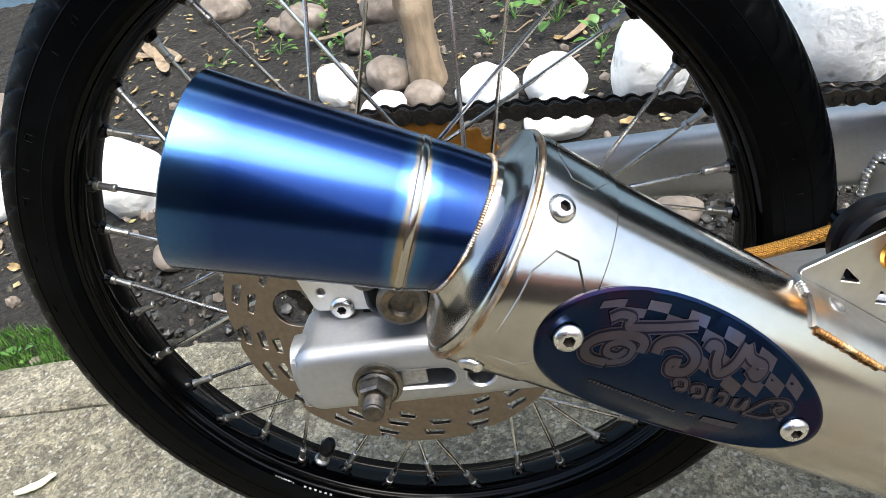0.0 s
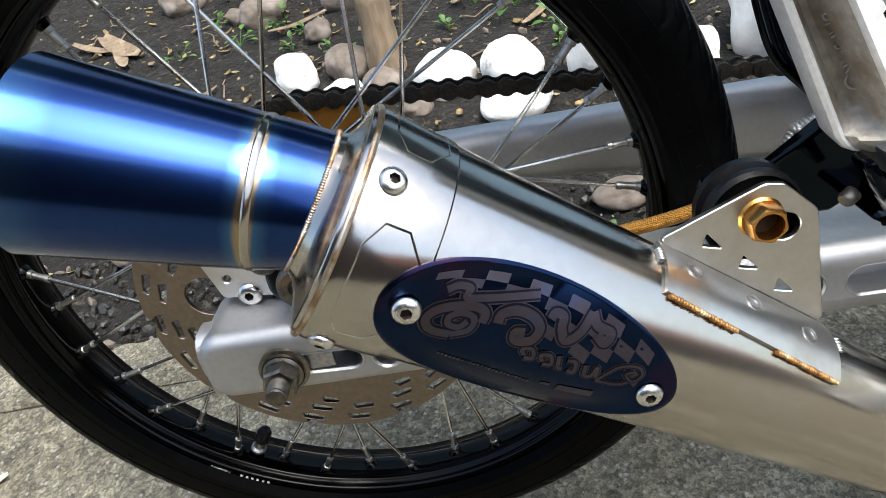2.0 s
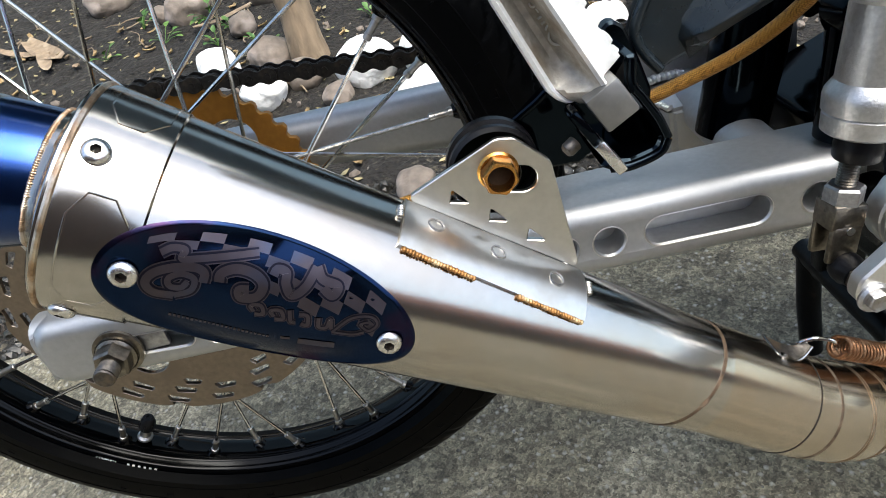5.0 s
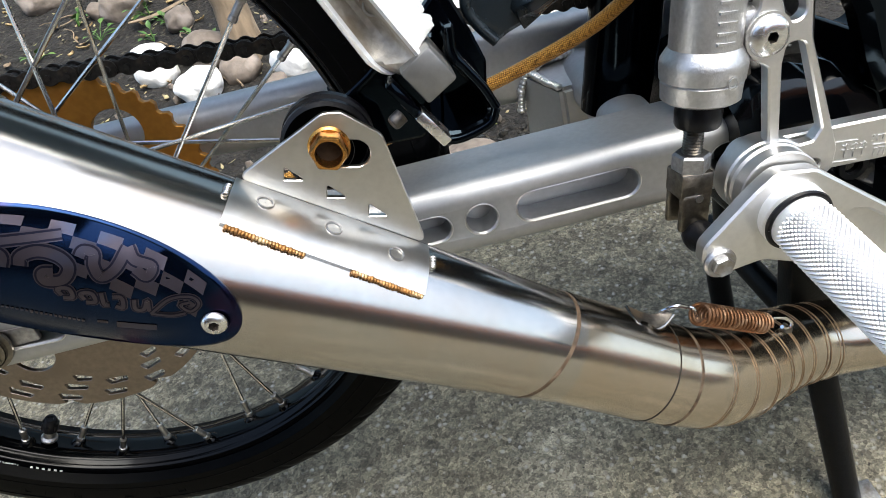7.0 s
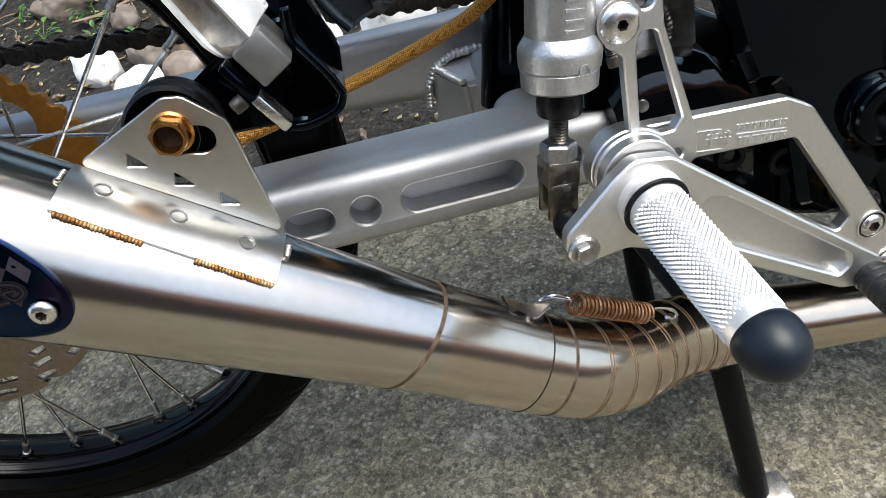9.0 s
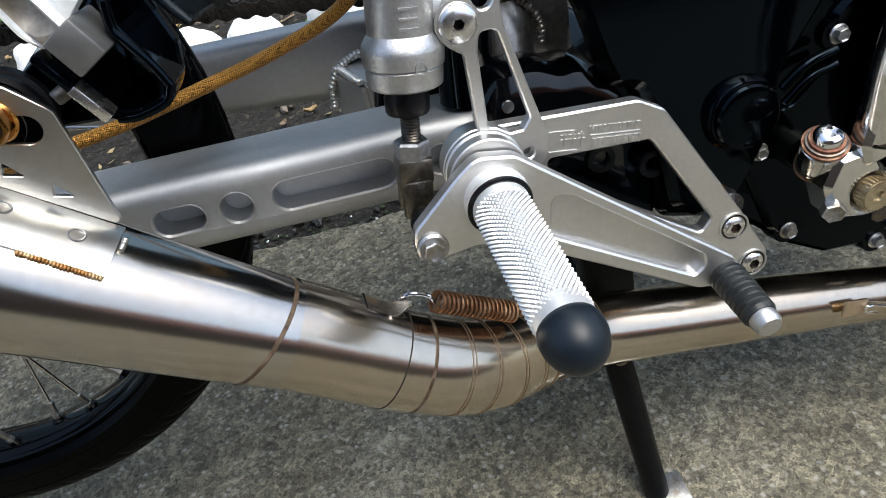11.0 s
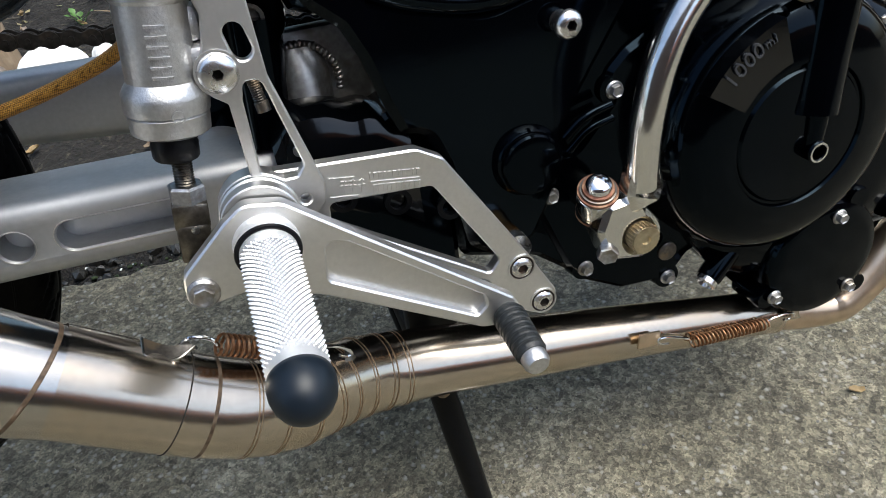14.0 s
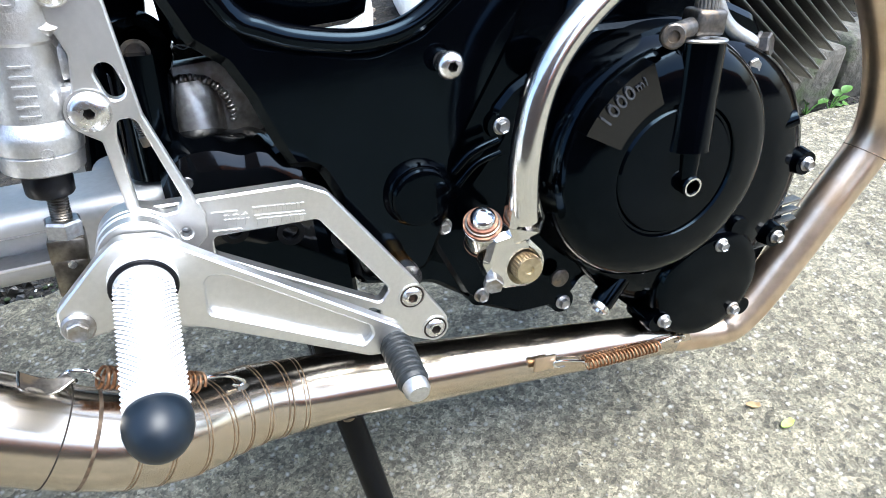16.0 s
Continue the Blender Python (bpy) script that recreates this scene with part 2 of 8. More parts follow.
def concrete_material():
    """Damp old concrete with exposed aggregate: grains of uneven grey, dark pores, pale specks and broad stains."""
    m = material("damp_concrete", (0.141, 0.127, 0.088), 0.85, 0.0, 0.25, 45, 0.0, 170, (0.195, 0.179, 0.132), 5, 0.45)
    n, l = m.node_tree.nodes, m.node_tree.links
    b = n["Principled BSDF"]
    old = b.inputs["Base Color"].links[0].from_socket
    co = n.new("ShaderNodeTexCoord")
    warp = n.new("ShaderNodeTexNoise")
    warp.inputs["Scale"].default_value = 260
    l.new(co.outputs["Object"], warp.inputs["Vector"])
    bend = n.new("ShaderNodeVectorMath")
    bend.operation = "MULTIPLY_ADD"
    bend.inputs[1].default_value = (0.0028, 0.0028, 0.0028)
    l.new(warp.outputs["Color"], bend.inputs[0])
    l.new(co.outputs["Object"], bend.inputs[2])
    colour = old
    heights = []
    for scale, lo, hi, amount in ((38, 0.65, 1.35, 0.4), (100, 0.45, 1.55, 0.55), (260, 0.35, 1.7, 0.65), (650, 0.35, 1.7, 0.6)):
        grit = n.new("ShaderNodeTexVoronoi")
        grit.inputs["Scale"].default_value = scale
        l.new(bend.outputs["Vector"], grit.inputs["Vector"])
        pick = n.new("ShaderNodeSeparateColor")
        l.new(grit.outputs["Color"], pick.inputs["Color"])
        shade = n.new("ShaderNodeMapRange")
        shade.inputs["To Min"].default_value, shade.inputs["To Max"].default_value = lo, hi
        l.new(pick.outputs["Red"], shade.inputs["Value"])
        mix = n.new("ShaderNodeMix")
        mix.data_type, mix.blend_type = "RGBA", "MULTIPLY"
        mix.inputs["Factor"].default_value = amount
        l.new(colour, mix.inputs[6])
        l.new(shade.outputs["Result"], mix.inputs[7])
        colour = mix.outputs[2]
        heights.append(grit.outputs["Distance"])
    pale = n.new("ShaderNodeTexVoronoi")
    pale.inputs["Scale"].default_value = 190
    l.new(bend.outputs["Vector"], pale.inputs["Vector"])
    chance = n.new("ShaderNodeSeparateColor")
    l.new(pale.outputs["Color"], chance.inputs["Color"])
    rare = n.new("ShaderNodeMapRange")
    rare.inputs["From Min"].default_value, rare.inputs["From Max"].default_value = 0.80, 0.95
    l.new(chance.outputs["Green"], rare.inputs["Value"])
    core = n.new("ShaderNodeMapRange")
    core.inputs["From Min"].default_value, core.inputs["From Max"].default_value = 0.6, 0.15
    l.new(pale.outputs["Distance"], core.inputs["Value"])
    both = n.new("ShaderNodeMath")
    both.operation = "MULTIPLY"
    l.new(rare.outputs["Result"], both.inputs[0])
    l.new(core.outputs["Result"], both.inputs[1])
    fleck = n.new("ShaderNodeMix")
    fleck.data_type = "RGBA"
    fleck.inputs[7].default_value = (0.36, 0.35, 0.31, 1)
    l.new(both.outputs["Value"], fleck.inputs["Factor"])
    l.new(colour, fleck.inputs[6])
    holes = n.new("ShaderNodeTexNoise")
    holes.inputs["Scale"].default_value, holes.inputs["Detail"].default_value = 190, 4
    l.new(co.outputs["Object"], holes.inputs["Vector"])
    deep = n.new("ShaderNodeMapRange")
    deep.inputs["From Min"].default_value, deep.inputs["From Max"].default_value = 0.33, 0.27
    l.new(holes.outputs["Fac"], deep.inputs["Value"])
    pit = n.new("ShaderNodeMix")
    pit.data_type = "RGBA"
    pit.inputs[7].default_value = (0.035, 0.03, 0.024, 1)
    l.new(deep.outputs["Result"], pit.inputs["Factor"])
    l.new(fleck.outputs[2], pit.inputs[6])
    l.new(pit.outputs[2], b.inputs["Base Color"])
    rough = n.new("ShaderNodeTexNoise")
    rough.inputs["Scale"].default_value, rough.inputs["Detail"].default_value = 150, 12
    rough.inputs["Roughness"].default_value = 0.72
    l.new(co.outputs["Object"], rough.inputs["Vector"])
    total = n.new("ShaderNodeMath")
    total.operation = "MULTIPLY_ADD"
    total.inputs[1].default_value = 0.25
    l.new(heights[1], total.inputs[0])
    l.new(rough.outputs["Fac"], total.inputs[2])
    bp = n.new("ShaderNodeBump")
    bp.inputs["Strength"].default_value, bp.inputs["Distance"].default_value = 1.0, 0.0038
    l.new(total.outputs["Value"], bp.inputs["Height"])
    l.new(bp.outputs["Normal"], b.inputs["Normal"])
    return m


CONCRETE = concrete_material()


def along_axis_material(name, origin, axis, stops, rough, metal=1.0):
    """Heat colours in bands along an axis: stops of (metres from the origin, colour)."""
    m = material(name, stops[0][1], rough, metal, 0.08, 80, 0.00001, 900, rough_vary=0.05)
    n, l = m.node_tree.nodes, m.node_tree.links
    b = n["Principled BSDF"]
    co = n.new("ShaderNodeTexCoord")
    shift = n.new("ShaderNodeVectorMath")
    shift.operation = "SUBTRACT"
    shift.inputs[1].default_value = origin
    l.new(co.outputs["Object"], shift.inputs[0])
    dot = n.new("ShaderNodeVectorMath")
    dot.operation = "DOT_PRODUCT"
    dot.inputs[1].default_value = axis
    l.new(shift.outputs["Vector"], dot.inputs[0])
    wob = n.new("ShaderNodeTexNoise")
    wob.inputs["Scale"].default_value = 35
    l.new(co.outputs["Object"], wob.inputs["Vector"])
    add = n.new("ShaderNodeMath")
    add.operation = "MULTIPLY_ADD"
    add.inputs[1].default_value = 0.006
    l.new(wob.outputs["Fac"], add.inputs[0])
    l.new(dot.outputs["Value"], add.inputs[2])
    lo, hi = stops[0][0], stops[-1][0]
    rng = n.new("ShaderNodeMapRange")
    rng.inputs["From Min"].default_value, rng.inputs["From Max"].default_value = lo, hi
    l.new(add.outputs["Value"], rng.inputs["Value"])
    ramp = n.new("ShaderNodeValToRGB")
    for k, (s, c) in enumerate(stops):
        p = (s - lo) / (hi - lo)
        e = ramp.color_ramp.elements[0] if k == 0 else ramp.color_ramp.elements[-1] if k == len(stops) - 1 else ramp.color_ramp.elements.new(p)
        e.position, e.color = p, (*c, 1)
    l.new(rng.outputs["Result"], ramp.inputs["Fac"])
    l.new(ramp.outputs["Color"], b.inputs["Base Color"])
    return m


def braid_material():
    """Gold braided sleeve: two crossing sets of fine strands."""
    m = material("gold_braid", (0.5, 0.26, 0.04), 0.35, 0.7, 0.2, 300)
    n, l = m.node_tree.nodes, m.node_tree.links
    b = n["Principled BSDF"]
    co = n.new("ShaderNodeTexCoord")
    mp = n.new("ShaderNodeMapping")
    mp.inputs["Rotation"].default_value = (0, radians(-28), 0)
    l.new(co.outputs["Object"], mp.inputs["Vector"])
    check = n.new("ShaderNodeTexVoronoi")
    check.inputs["Scale"].default_value = 1150
    check.inputs["Randomness"].default_value = 0.25
    l.new(mp.outputs["Vector"], check.inputs["Vector"])
    ramp = n.new("ShaderNodeValToRGB")
    ramp.color_ramp.elements[0].color, ramp.color_ramp.elements[1].color = (0.55, 0.27, 0.05, 1), (0.05, 0.02, 0.004, 1)
    ramp.color_ramp.elements[0].position, ramp.color_ramp.elements[1].position = 0.35, 0.75
    l.new(check.outputs["Distance"], ramp.inputs["Fac"])
    l.new(ramp.outputs["Color"], b.inputs["Base Color"])
    bp = n.new("ShaderNodeBump")
    bp.invert = True
    bp.inputs["Distance"].default_value = 0.0006
    l.new(check.outputs["Distance"], bp.inputs["Height"])
    l.new(bp.outputs["Normal"], b.inputs["Normal"])
    return m


BRAID = braid_material()

# ---- mesh helpers ----
plated = []


def part(name, bm, mat, parent=None, label="", sharp=32):
    """Links a bmesh as one mesh object under a thing or a part."""
    bmesh.ops.recalc_face_normals(bm, faces=bm.faces)
    for f in bm.faces:
        f.smooth = True
    lim = radians(sharp)
    for e in bm.edges:
        if len(e.link_faces) == 2 and e.calc_face_angle(0) > lim:
            e.smooth = False
    me = bpy.data.meshes.new(name)
    bm.to_mesh(me)
    bm.free()
    me.materials.append(mat)
    if any(p.material_index == 1 for p in me.polygons):
        me.materials.append(RECESS_DARK)
    ob = new(name, me)
    if any(b is bm for b in plated):
        plated.clear()
        soft = ob.modifiers.new("weighted_normals", "WEIGHTED_NORMAL")
        soft.keep_sharp, soft.weight = True, 100
    ob.parent = parent
    if label:
        tagged(ob, label)
    return ob


def V(*p):
    return Vector(p)


def ring_frame(d):
    d = Vector(d).normalized()
    up = Vector((0, 0, 1)) if abs(d.z) < 0.9 else Vector((1, 0, 0))
    a = d.cross(up).normalized()
    return a, d.cross(a).normalized(), d


def bridge(bm, r0, r1):
    n = len(r0)
    for i in range(n):
        j = (i + 1) % n
        bm.faces.new((r0[i], r0[j], r1[j], r1[i]))


def lathe(bm, prof, o, d, seg=32, closed=False):
    """Rings of (distance along d, radius) round an axis from o."""
    a, b, d = ring_frame(d)
    o = Vector(o)
    rings = []
    for s, r in prof:
        c = o + d * s
        if r <= 1e-6:
            rings.append([bm.verts.new(c)])
        else:
            rings.append([bm.verts.new(c + (a * math.cos(t) + b * math.sin(t)) * r) for t in (2 * math.pi * k / seg for k in range(seg))])
    pairs = list(zip(rings, rings[1:])) + ([(rings[-1], rings[0])] if closed else [])
    for r0, r1 in pairs:
        if len(r0) == 1 and len(r1) == 1:
            continue
        if len(r0) == 1:
            for k in range(seg):
                bm.faces.new((r0[0], r1[(k + 1) % seg], r1[k]))
        elif len(r1) == 1:
            for k in range(seg):
                bm.faces.new((r0[k], r0[(k + 1) % seg], r1[0]))
        else:
            bridge(bm, r0, r1)
    return bm


def spline(pts, n=8):
    """Points on a smooth curve through the given points (of any dimension)."""
    p = [np.array(q, float) for q in pts]
    p = [2 * p[0] - p[1]] + p + [2 * p[-1] - p[-2]]
    out = []
    for i in range(1, len(p) - 2):
        for k in range(n):
            t = k / n
            out.append(0.5 * (2 * p[i] + (p[i + 1] - p[i - 1]) * t + (2 * p[i - 1] - 5 * p[i] + 4 * p[i + 1] - p[i + 2]) * t * t
                              + (3 * p[i] - p[i - 1] - 3 * p[i + 1] + p[i + 2]) * t ** 3))
    out.append(p[-2])
    return out


def tube(bm, pts, radii, seg=20, cap=True, flat=None):
    """A tube swept along points; radii: one or one each. flat: (axis, factor) squeezes the section."""
    pts = [Vector(q[:3]) for q in pts]
    if not hasattr(radii, "__len__"):
        radii = [radii] * len(pts)
    dirs = [(pts[min(i + 1, len(pts) - 1)] - pts[max(i - 1, 0)]).normalized() for i in range(len(pts))]
    a = ring_frame(dirs[0])[0]
    rings = []
    for p, d, r in zip(pts, dirs, radii):
        a = (a - d * a.dot(d)).normalized()
        b = d.cross(a)
        rings.append([bm.verts.new(p + (a * math.cos(t) + b * math.sin(t)) * r) for t in (2 * math.pi * k / seg for k in range(seg))])
    for r0, r1 in zip(rings, rings[1:]):
        bridge(bm, r0, r1)
    if cap:
        bm.faces.new(rings[0][::-1])
        bm.faces.new(rings[-1])
    return bm


def round_poly(pts, n=6):
    """A closed outline of (x, z, corner radius) with rounded corners."""
    out = []
    m = len(pts)
    for i in range(m):
        p = Vector(pts[i][:2])
        q, s = Vector(pts[i - 1][:2]), Vector(pts[(i + 1) % m][:2])
        r = pts[i][2] if len(pts[i]) > 2 else 0
        if r <= 0:
            out.append(tuple(p))
            continue
        u, v = (q - p).normalized(), (s - p).normalized()
        ang = u.angle(v)
        cut = min(r / math.tan(ang / 2), (q - p).length * 0.48, (s - p).length * 0.48)
        r = cut * math.tan(ang / 2)
        c = p + (u + v).normalized() * (r / math.sin(ang / 2))
        a0, a1 = p + u * cut - c, p + v * cut - c
        t0, t1 = math.atan2(a0.y, a0.x), math.atan2(a1.y, a1.x)
        turn = (t1 - t0 + math.pi) % (2 * math.pi) - math.pi
        for k in range(n + 1):
            out.append((c.x + r * math.cos(t0 + turn * k / n), c.y + r * math.sin(t0 + turn * k / n)))
    return out


def circle(x, z, r, n=24):
    return [(x + r * math.cos(2 * math.pi * k / n), z + r * math.sin(2 * math.pi * k / n)) for k in range(n)]


def slot(x0, z0, x1, z1, r, n=10):
    """A long hole with round ends."""
    t = math.atan2(z1 - z0, x1 - x0)
    a = [(x1 + r * math.cos(t - math.pi / 2 + math.pi * k / n), z1 + r * math.sin(t - math.pi / 2 + math.pi * k / n)) for k in range(n + 1)]
    b = [(x0 + r * math.cos(t + math.pi / 2 + math.pi * k / n), z0 + r * math.sin(t + math.pi / 2 + math.pi * k / n)) for k in range(n + 1)]
    return a + b


def inset(loop, d):
    """The outline moved inwards by d (outwards if negative)."""
    p = [Vector(q) for q in loop]
    n = len(p)
    area = sum(p[i].x * p[(i + 1) % n].y - p[(i + 1) % n].x * p[i].y for i in range(n))
    s = 1 if area > 0 else -1
    out = []
    for i in range(n):
        u, v = (p[i] - p[i - 1]), (p[(i + 1) % n] - p[i])
        nu, nv = Vector((-u.y, u.x)).normalized() * s, Vector((-v.y, v.x)).normalized() * s
        m = nu + nv
        if m.length < 1e-6:
            m = nu
        m.normalize()
        out.append(tuple(p[i] + m * (d / max(0.5, m.dot(nu)))))
    return out


def fill(bm, rings):
    """Triangles between an outline and its holes, all in one x-z plane."""
    plated.append(bm)
    verts = [v for ring in rings for v in ring]
    flat, edges, base = [Vector((v.co.x, v.co.z)) for v in verts], [], 0
    for ring in rings:
        n = len(ring)
        edges += [(base + i, base + (i + 1) % n) for i in range(n)]
        base += n
    _, _, tris, origin, _, _ = delaunay_2d_cdt(flat, edges, [], 0, 1e-7)
    walls = [(flat[a], flat[b]) for a, b in edges]
    for tri in tris:
        keys = [origin[i][0] for i in tri if origin[i]]
        if len(set(keys)) < 3:
            continue
        c = (flat[keys[0]] + flat[keys[1]] + flat[keys[2]]) / 3
        if abs((flat[keys[1]] - flat[keys[0]]).cross(flat[keys[2]] - flat[keys[0]])) < 1e-10:
            continue
        crossings = sum(1 for p, q in walls if (p.y > c.y) != (q.y > c.y) and c.x < p.x + (c.y - p.y) * (q.x - p.x) / (q.y - p.y))
        if crossings % 2:
            corner = [verts[i] for i in keys]
            if bm.faces.get(corner) is None:
                bm.faces.new(corner)


def plate(bm, outline, holes, y0, y1, edge=0.0006, place=None, hole_edge=None, round_r=0.0):
    """A plate in the x-z plane from its near face y0 to its far face y1, with through holes and chamfered near edges."""
    near, far, loops = [], [], []
    for k, loop in enumerate([outline] + list(holes)):
        e = edge if k == 0 else -(edge if hole_edge is None else hole_edge)
        l0 = [bm.verts.new((x, y0, z)) for x, z in inset(loop, e)]
        l1 = [bm.verts.new((x, y0 + (abs(e) if y1 > y0 else -abs(e)), z)) for x, z in loop]
        l2 = [bm.verts.new((x, y1, z)) for x, z in loop]
        if k == 0 and round_r:
            turns = [[bm.verts.new((x, y0 + round_r * (1 - math.cos(a)), z)) for x, z in inset(loop, round_r * (1 - math.sin(a)))] for a in (math.pi / 12 * j for j in range(7))]
            for r0, r1 in zip(turns, turns[1:]):
                bridge(bm, r0, r1)
            bmesh.ops.delete(bm, geom=l0 + l1, context="VERTS")
            l0, l1 = turns[0], turns[-1]
        else:
            bridge(bm, l0, l1)
        bridge(bm, l1, l2)
        loops.append((l0, l2))
    for side in (0, 1):
        fill(bm, [lp[side] for lp in loops])
    if place is not None:
        bm.transform(place)
    return bm


def block(bm, lo, hi, bevel=0.0015, place=None, seg=2):
    """A bevelled block between two corners, added to bm."""
    c, s = (Vector(lo) + Vector(hi)) / 2, Vector(hi) - Vector(lo)
    tmp = bmesh.new()
    bmesh.ops.create_cube(tmp, size=1.0)
    bmesh.ops.scale(tmp, vec=s, verts=tmp.verts)
    if bevel:
        bmesh.ops.bevel(tmp, geom=tmp.edges[:], offset=bevel, segments=seg, affect="EDGES", profile=0.5)
    bmesh.ops.translate(tmp, vec=c, verts=tmp.verts)
    if place is not None:
        tmp.transform(place)
    join(bm, tmp)
    return bm


def join(bm, other):
    m = bpy.data.meshes.new("tmp")
    other.to_mesh(m)
    other.free()
    bm.from_mesh(m)
    bpy.data.meshes.remove(m)
    return bm


def hex_bolt(bm, c, d, across, height, flange=0.0, flange_h=0.0012, dish=True):
    """A hexagon head with a chamfered crown, on a washer face where asked."""
    a, b, d = ring_frame(d)
    c = Vector(c)
    if flange:
        lathe(bm, [(0, 0), (0, flange), (flange_h * 0.7, flange), (flange_h * 1.6, flange * 0.86), (flange_h * 1.6, 0)], c, d, 28)
    r = across / math.sqrt(3)
    rows = []
    base = flange_h * 1.2 if flange else 0
    for h, k in ((base, 1.0), (height * 0.86, 1.0), (height, 0.88)):
        rows.append([bm.verts.new(c + d * h + (a * math.cos(t) + b * math.sin(t)) * r * k) for t in (math.pi / 3 * i + 0.2 for i in range(6))])
    bridge(bm, rows[0], rows[1])
    bridge(bm, rows[1], rows[2])
    if dish:
        inner = [bm.verts.new(c + d * (height - 0.0006) + (v.co - c - d * height) * 0.72) for v in rows[2]]
        bridge(bm, rows[2], inner)
        bm.faces.new(inner)
    else:
        bm.faces.new(rows[2])
    return bm


def button_bolt(bm, c, d, r, height, socket=0.4, seg=28):
    """A domed head with a hexagon socket sunk into it."""
    a, b, d = ring_frame(d)
    c = Vector(c)
    prof = [(0, r), (height * 0.25, r), (height * 0.6, r * 0.9), (height * 0.88, r * 0.7), (height, r * 0.5)]
    rings = [[bm.verts.new(c + d * s + (a * math.cos(t) + b * math.sin(t)) * q) for t in (2 * math.pi * k / 24 for k in range(24))] for s, q in prof]
    for r0, r1 in zip(rings, rings[1:]):
        bridge(bm, r0, r1)
    hexa = []
    for s in (height, height * 0.06):
        ring = []
        for k in range(24):
            t = 2 * math.pi * k / 24
            q = r * socket * math.cos(math.pi / 6) / math.cos((t % (math.pi / 3)) - math.pi / 6)
            ring.append(bm.verts.new(c + d * s + (a * math.cos(t) + b * math.sin(t)) * q))
        hexa.append(ring)
    bridge(bm, rings[-1], hexa[0])
    bridge(bm, hexa[0], hexa[1])
    bm.faces.new(hexa[1])
    # socket faces take the dark slot: their shade is coloured in
    for v in hexa[1]:
        for f in v.link_faces:
            f.material_index = 1
    bm.faces.new(rings[0][::-1])
    return bm


def coil(bm, p0, p1, r, wire, turns, seg=8):
    """A coil spring between two points."""
    p0, p1 = Vector(p0), Vector(p1)
    a, b, d = ring_frame(p1 - p0)
    n = int(turns * 16)
    pts = [p0 + (p1 - p0) * k / n + (a * math.cos(2 * math.pi * turns * k / n) + b * math.sin(2 * math.pi * turns * k / n)) * r for k in range(n + 1)]
    return tube(bm, pts, wire, seg)


def bead(bm, pts, r, step=0.0022):
    """A row of overlapping weld scales along points."""
    p = [Vector(q[:3]) for q in pts]
    carry = 0.0
    k = 0
    for a, b in zip(p, p[1:]):
        d = b - a
        n = max(1, round(d.length / min(step, 0.85 * r)))
        for i in range(n):
            c = a + d * (i / n)
            s = r * random.uniform(0.85, 1.15)
            m = Matrix.Translation(c) @ d.to_track_quat("X", "Z").to_matrix().to_4x4() @ Matrix.Diagonal((0.6, 1.1, 0.8, 1))
            bmesh.ops.create_icosphere(bm, subdivisions=2, radius=s, matrix=m)
    return bm


def writing(text, size, depth, m, mat, parent, name="lettering", label=""):
    """Raised letters in the built-in font, placed by m (x along the line, y up, z out)."""
    cu = bpy.data.curves.new(name, "FONT")
    cu.body, cu.size, cu.extrude = text, size, depth
    cu.align_x = "CENTER"
    tmp = bpy.data.objects.new("tmp", cu)
    scene.collection.objects.link(tmp)
    dg = bpy.context.evaluated_depsgraph_get()
    me = bpy.data.meshes.new_from_object(tmp.evaluated_get(dg))
    bpy.data.objects.remove(tmp)
    bpy.data.curves.remove(cu)
    me.transform(m)
    me.materials.clear()
    me.materials.append(mat)
    me.name = name
    ob = new(name, me)
    ob.parent = parent
    if label:
        tagged(ob, label)
    return ob

# ---- the motorcycle: built upright round its rear axle, then leaned on its stand ----
bike = new("motorcycle")
bike.matrix_world = pose(0, 0, 0.3352, -9.98, 0, 0)
tagged(bike, "black underbone motorcycle with steel exhaust on its stand", "motorcycle", kind="thing")
NEAR = V(0, -1, 0)

# -- exhaust --
A0 = V(0.04, -0.1811, 0.1214)
AX = V(0.80061, 0.03569, -0.59812)
T0 = V(-0.06, -0.18, 0.163)
TX = V(0.9235, 0.0, -0.3837)


def cone_r(s):
    return 0.0428 - 0.055 * s


def on_muffler(s, turn, lift=0.0):
    """A point on the muffler: s metres along it, turn degrees round it from the camera side upwards."""
    out = (NEAR - AX * NEAR.dot(AX)).normalized()
    up = AX.cross(out).normalized()
    if up.z < 0:
        up = -up
    t = radians(turn)
    return A0 + AX * s + (out * math.cos(t) + up * math.sin(t)) * (cone_r(s) + lift)


def muffler_normal(turn):
    return (on_muffler(0.1, turn, 1.0) - on_muffler(0.1, turn, 0.0)).normalized()


# body: rolled cone with the pressed collar at its rear end
bm = bmesh.new()
prof = [(0.0225, cone_r(0.0225)), (0.0252, cone_r(0.0225) + 0.0007), (0.0505, cone_r(0.0505) + 0.0007), (0.0512, cone_r(0.0512))]
prof += [(s, cone_r(s)) for s in np.linspace(0.056, 0.298, 24)]
lathe(bm, prof, A0, AX, 72)
muffler = part("muffler", bm, STEEL, bike, "brushed stainless cone muffler")

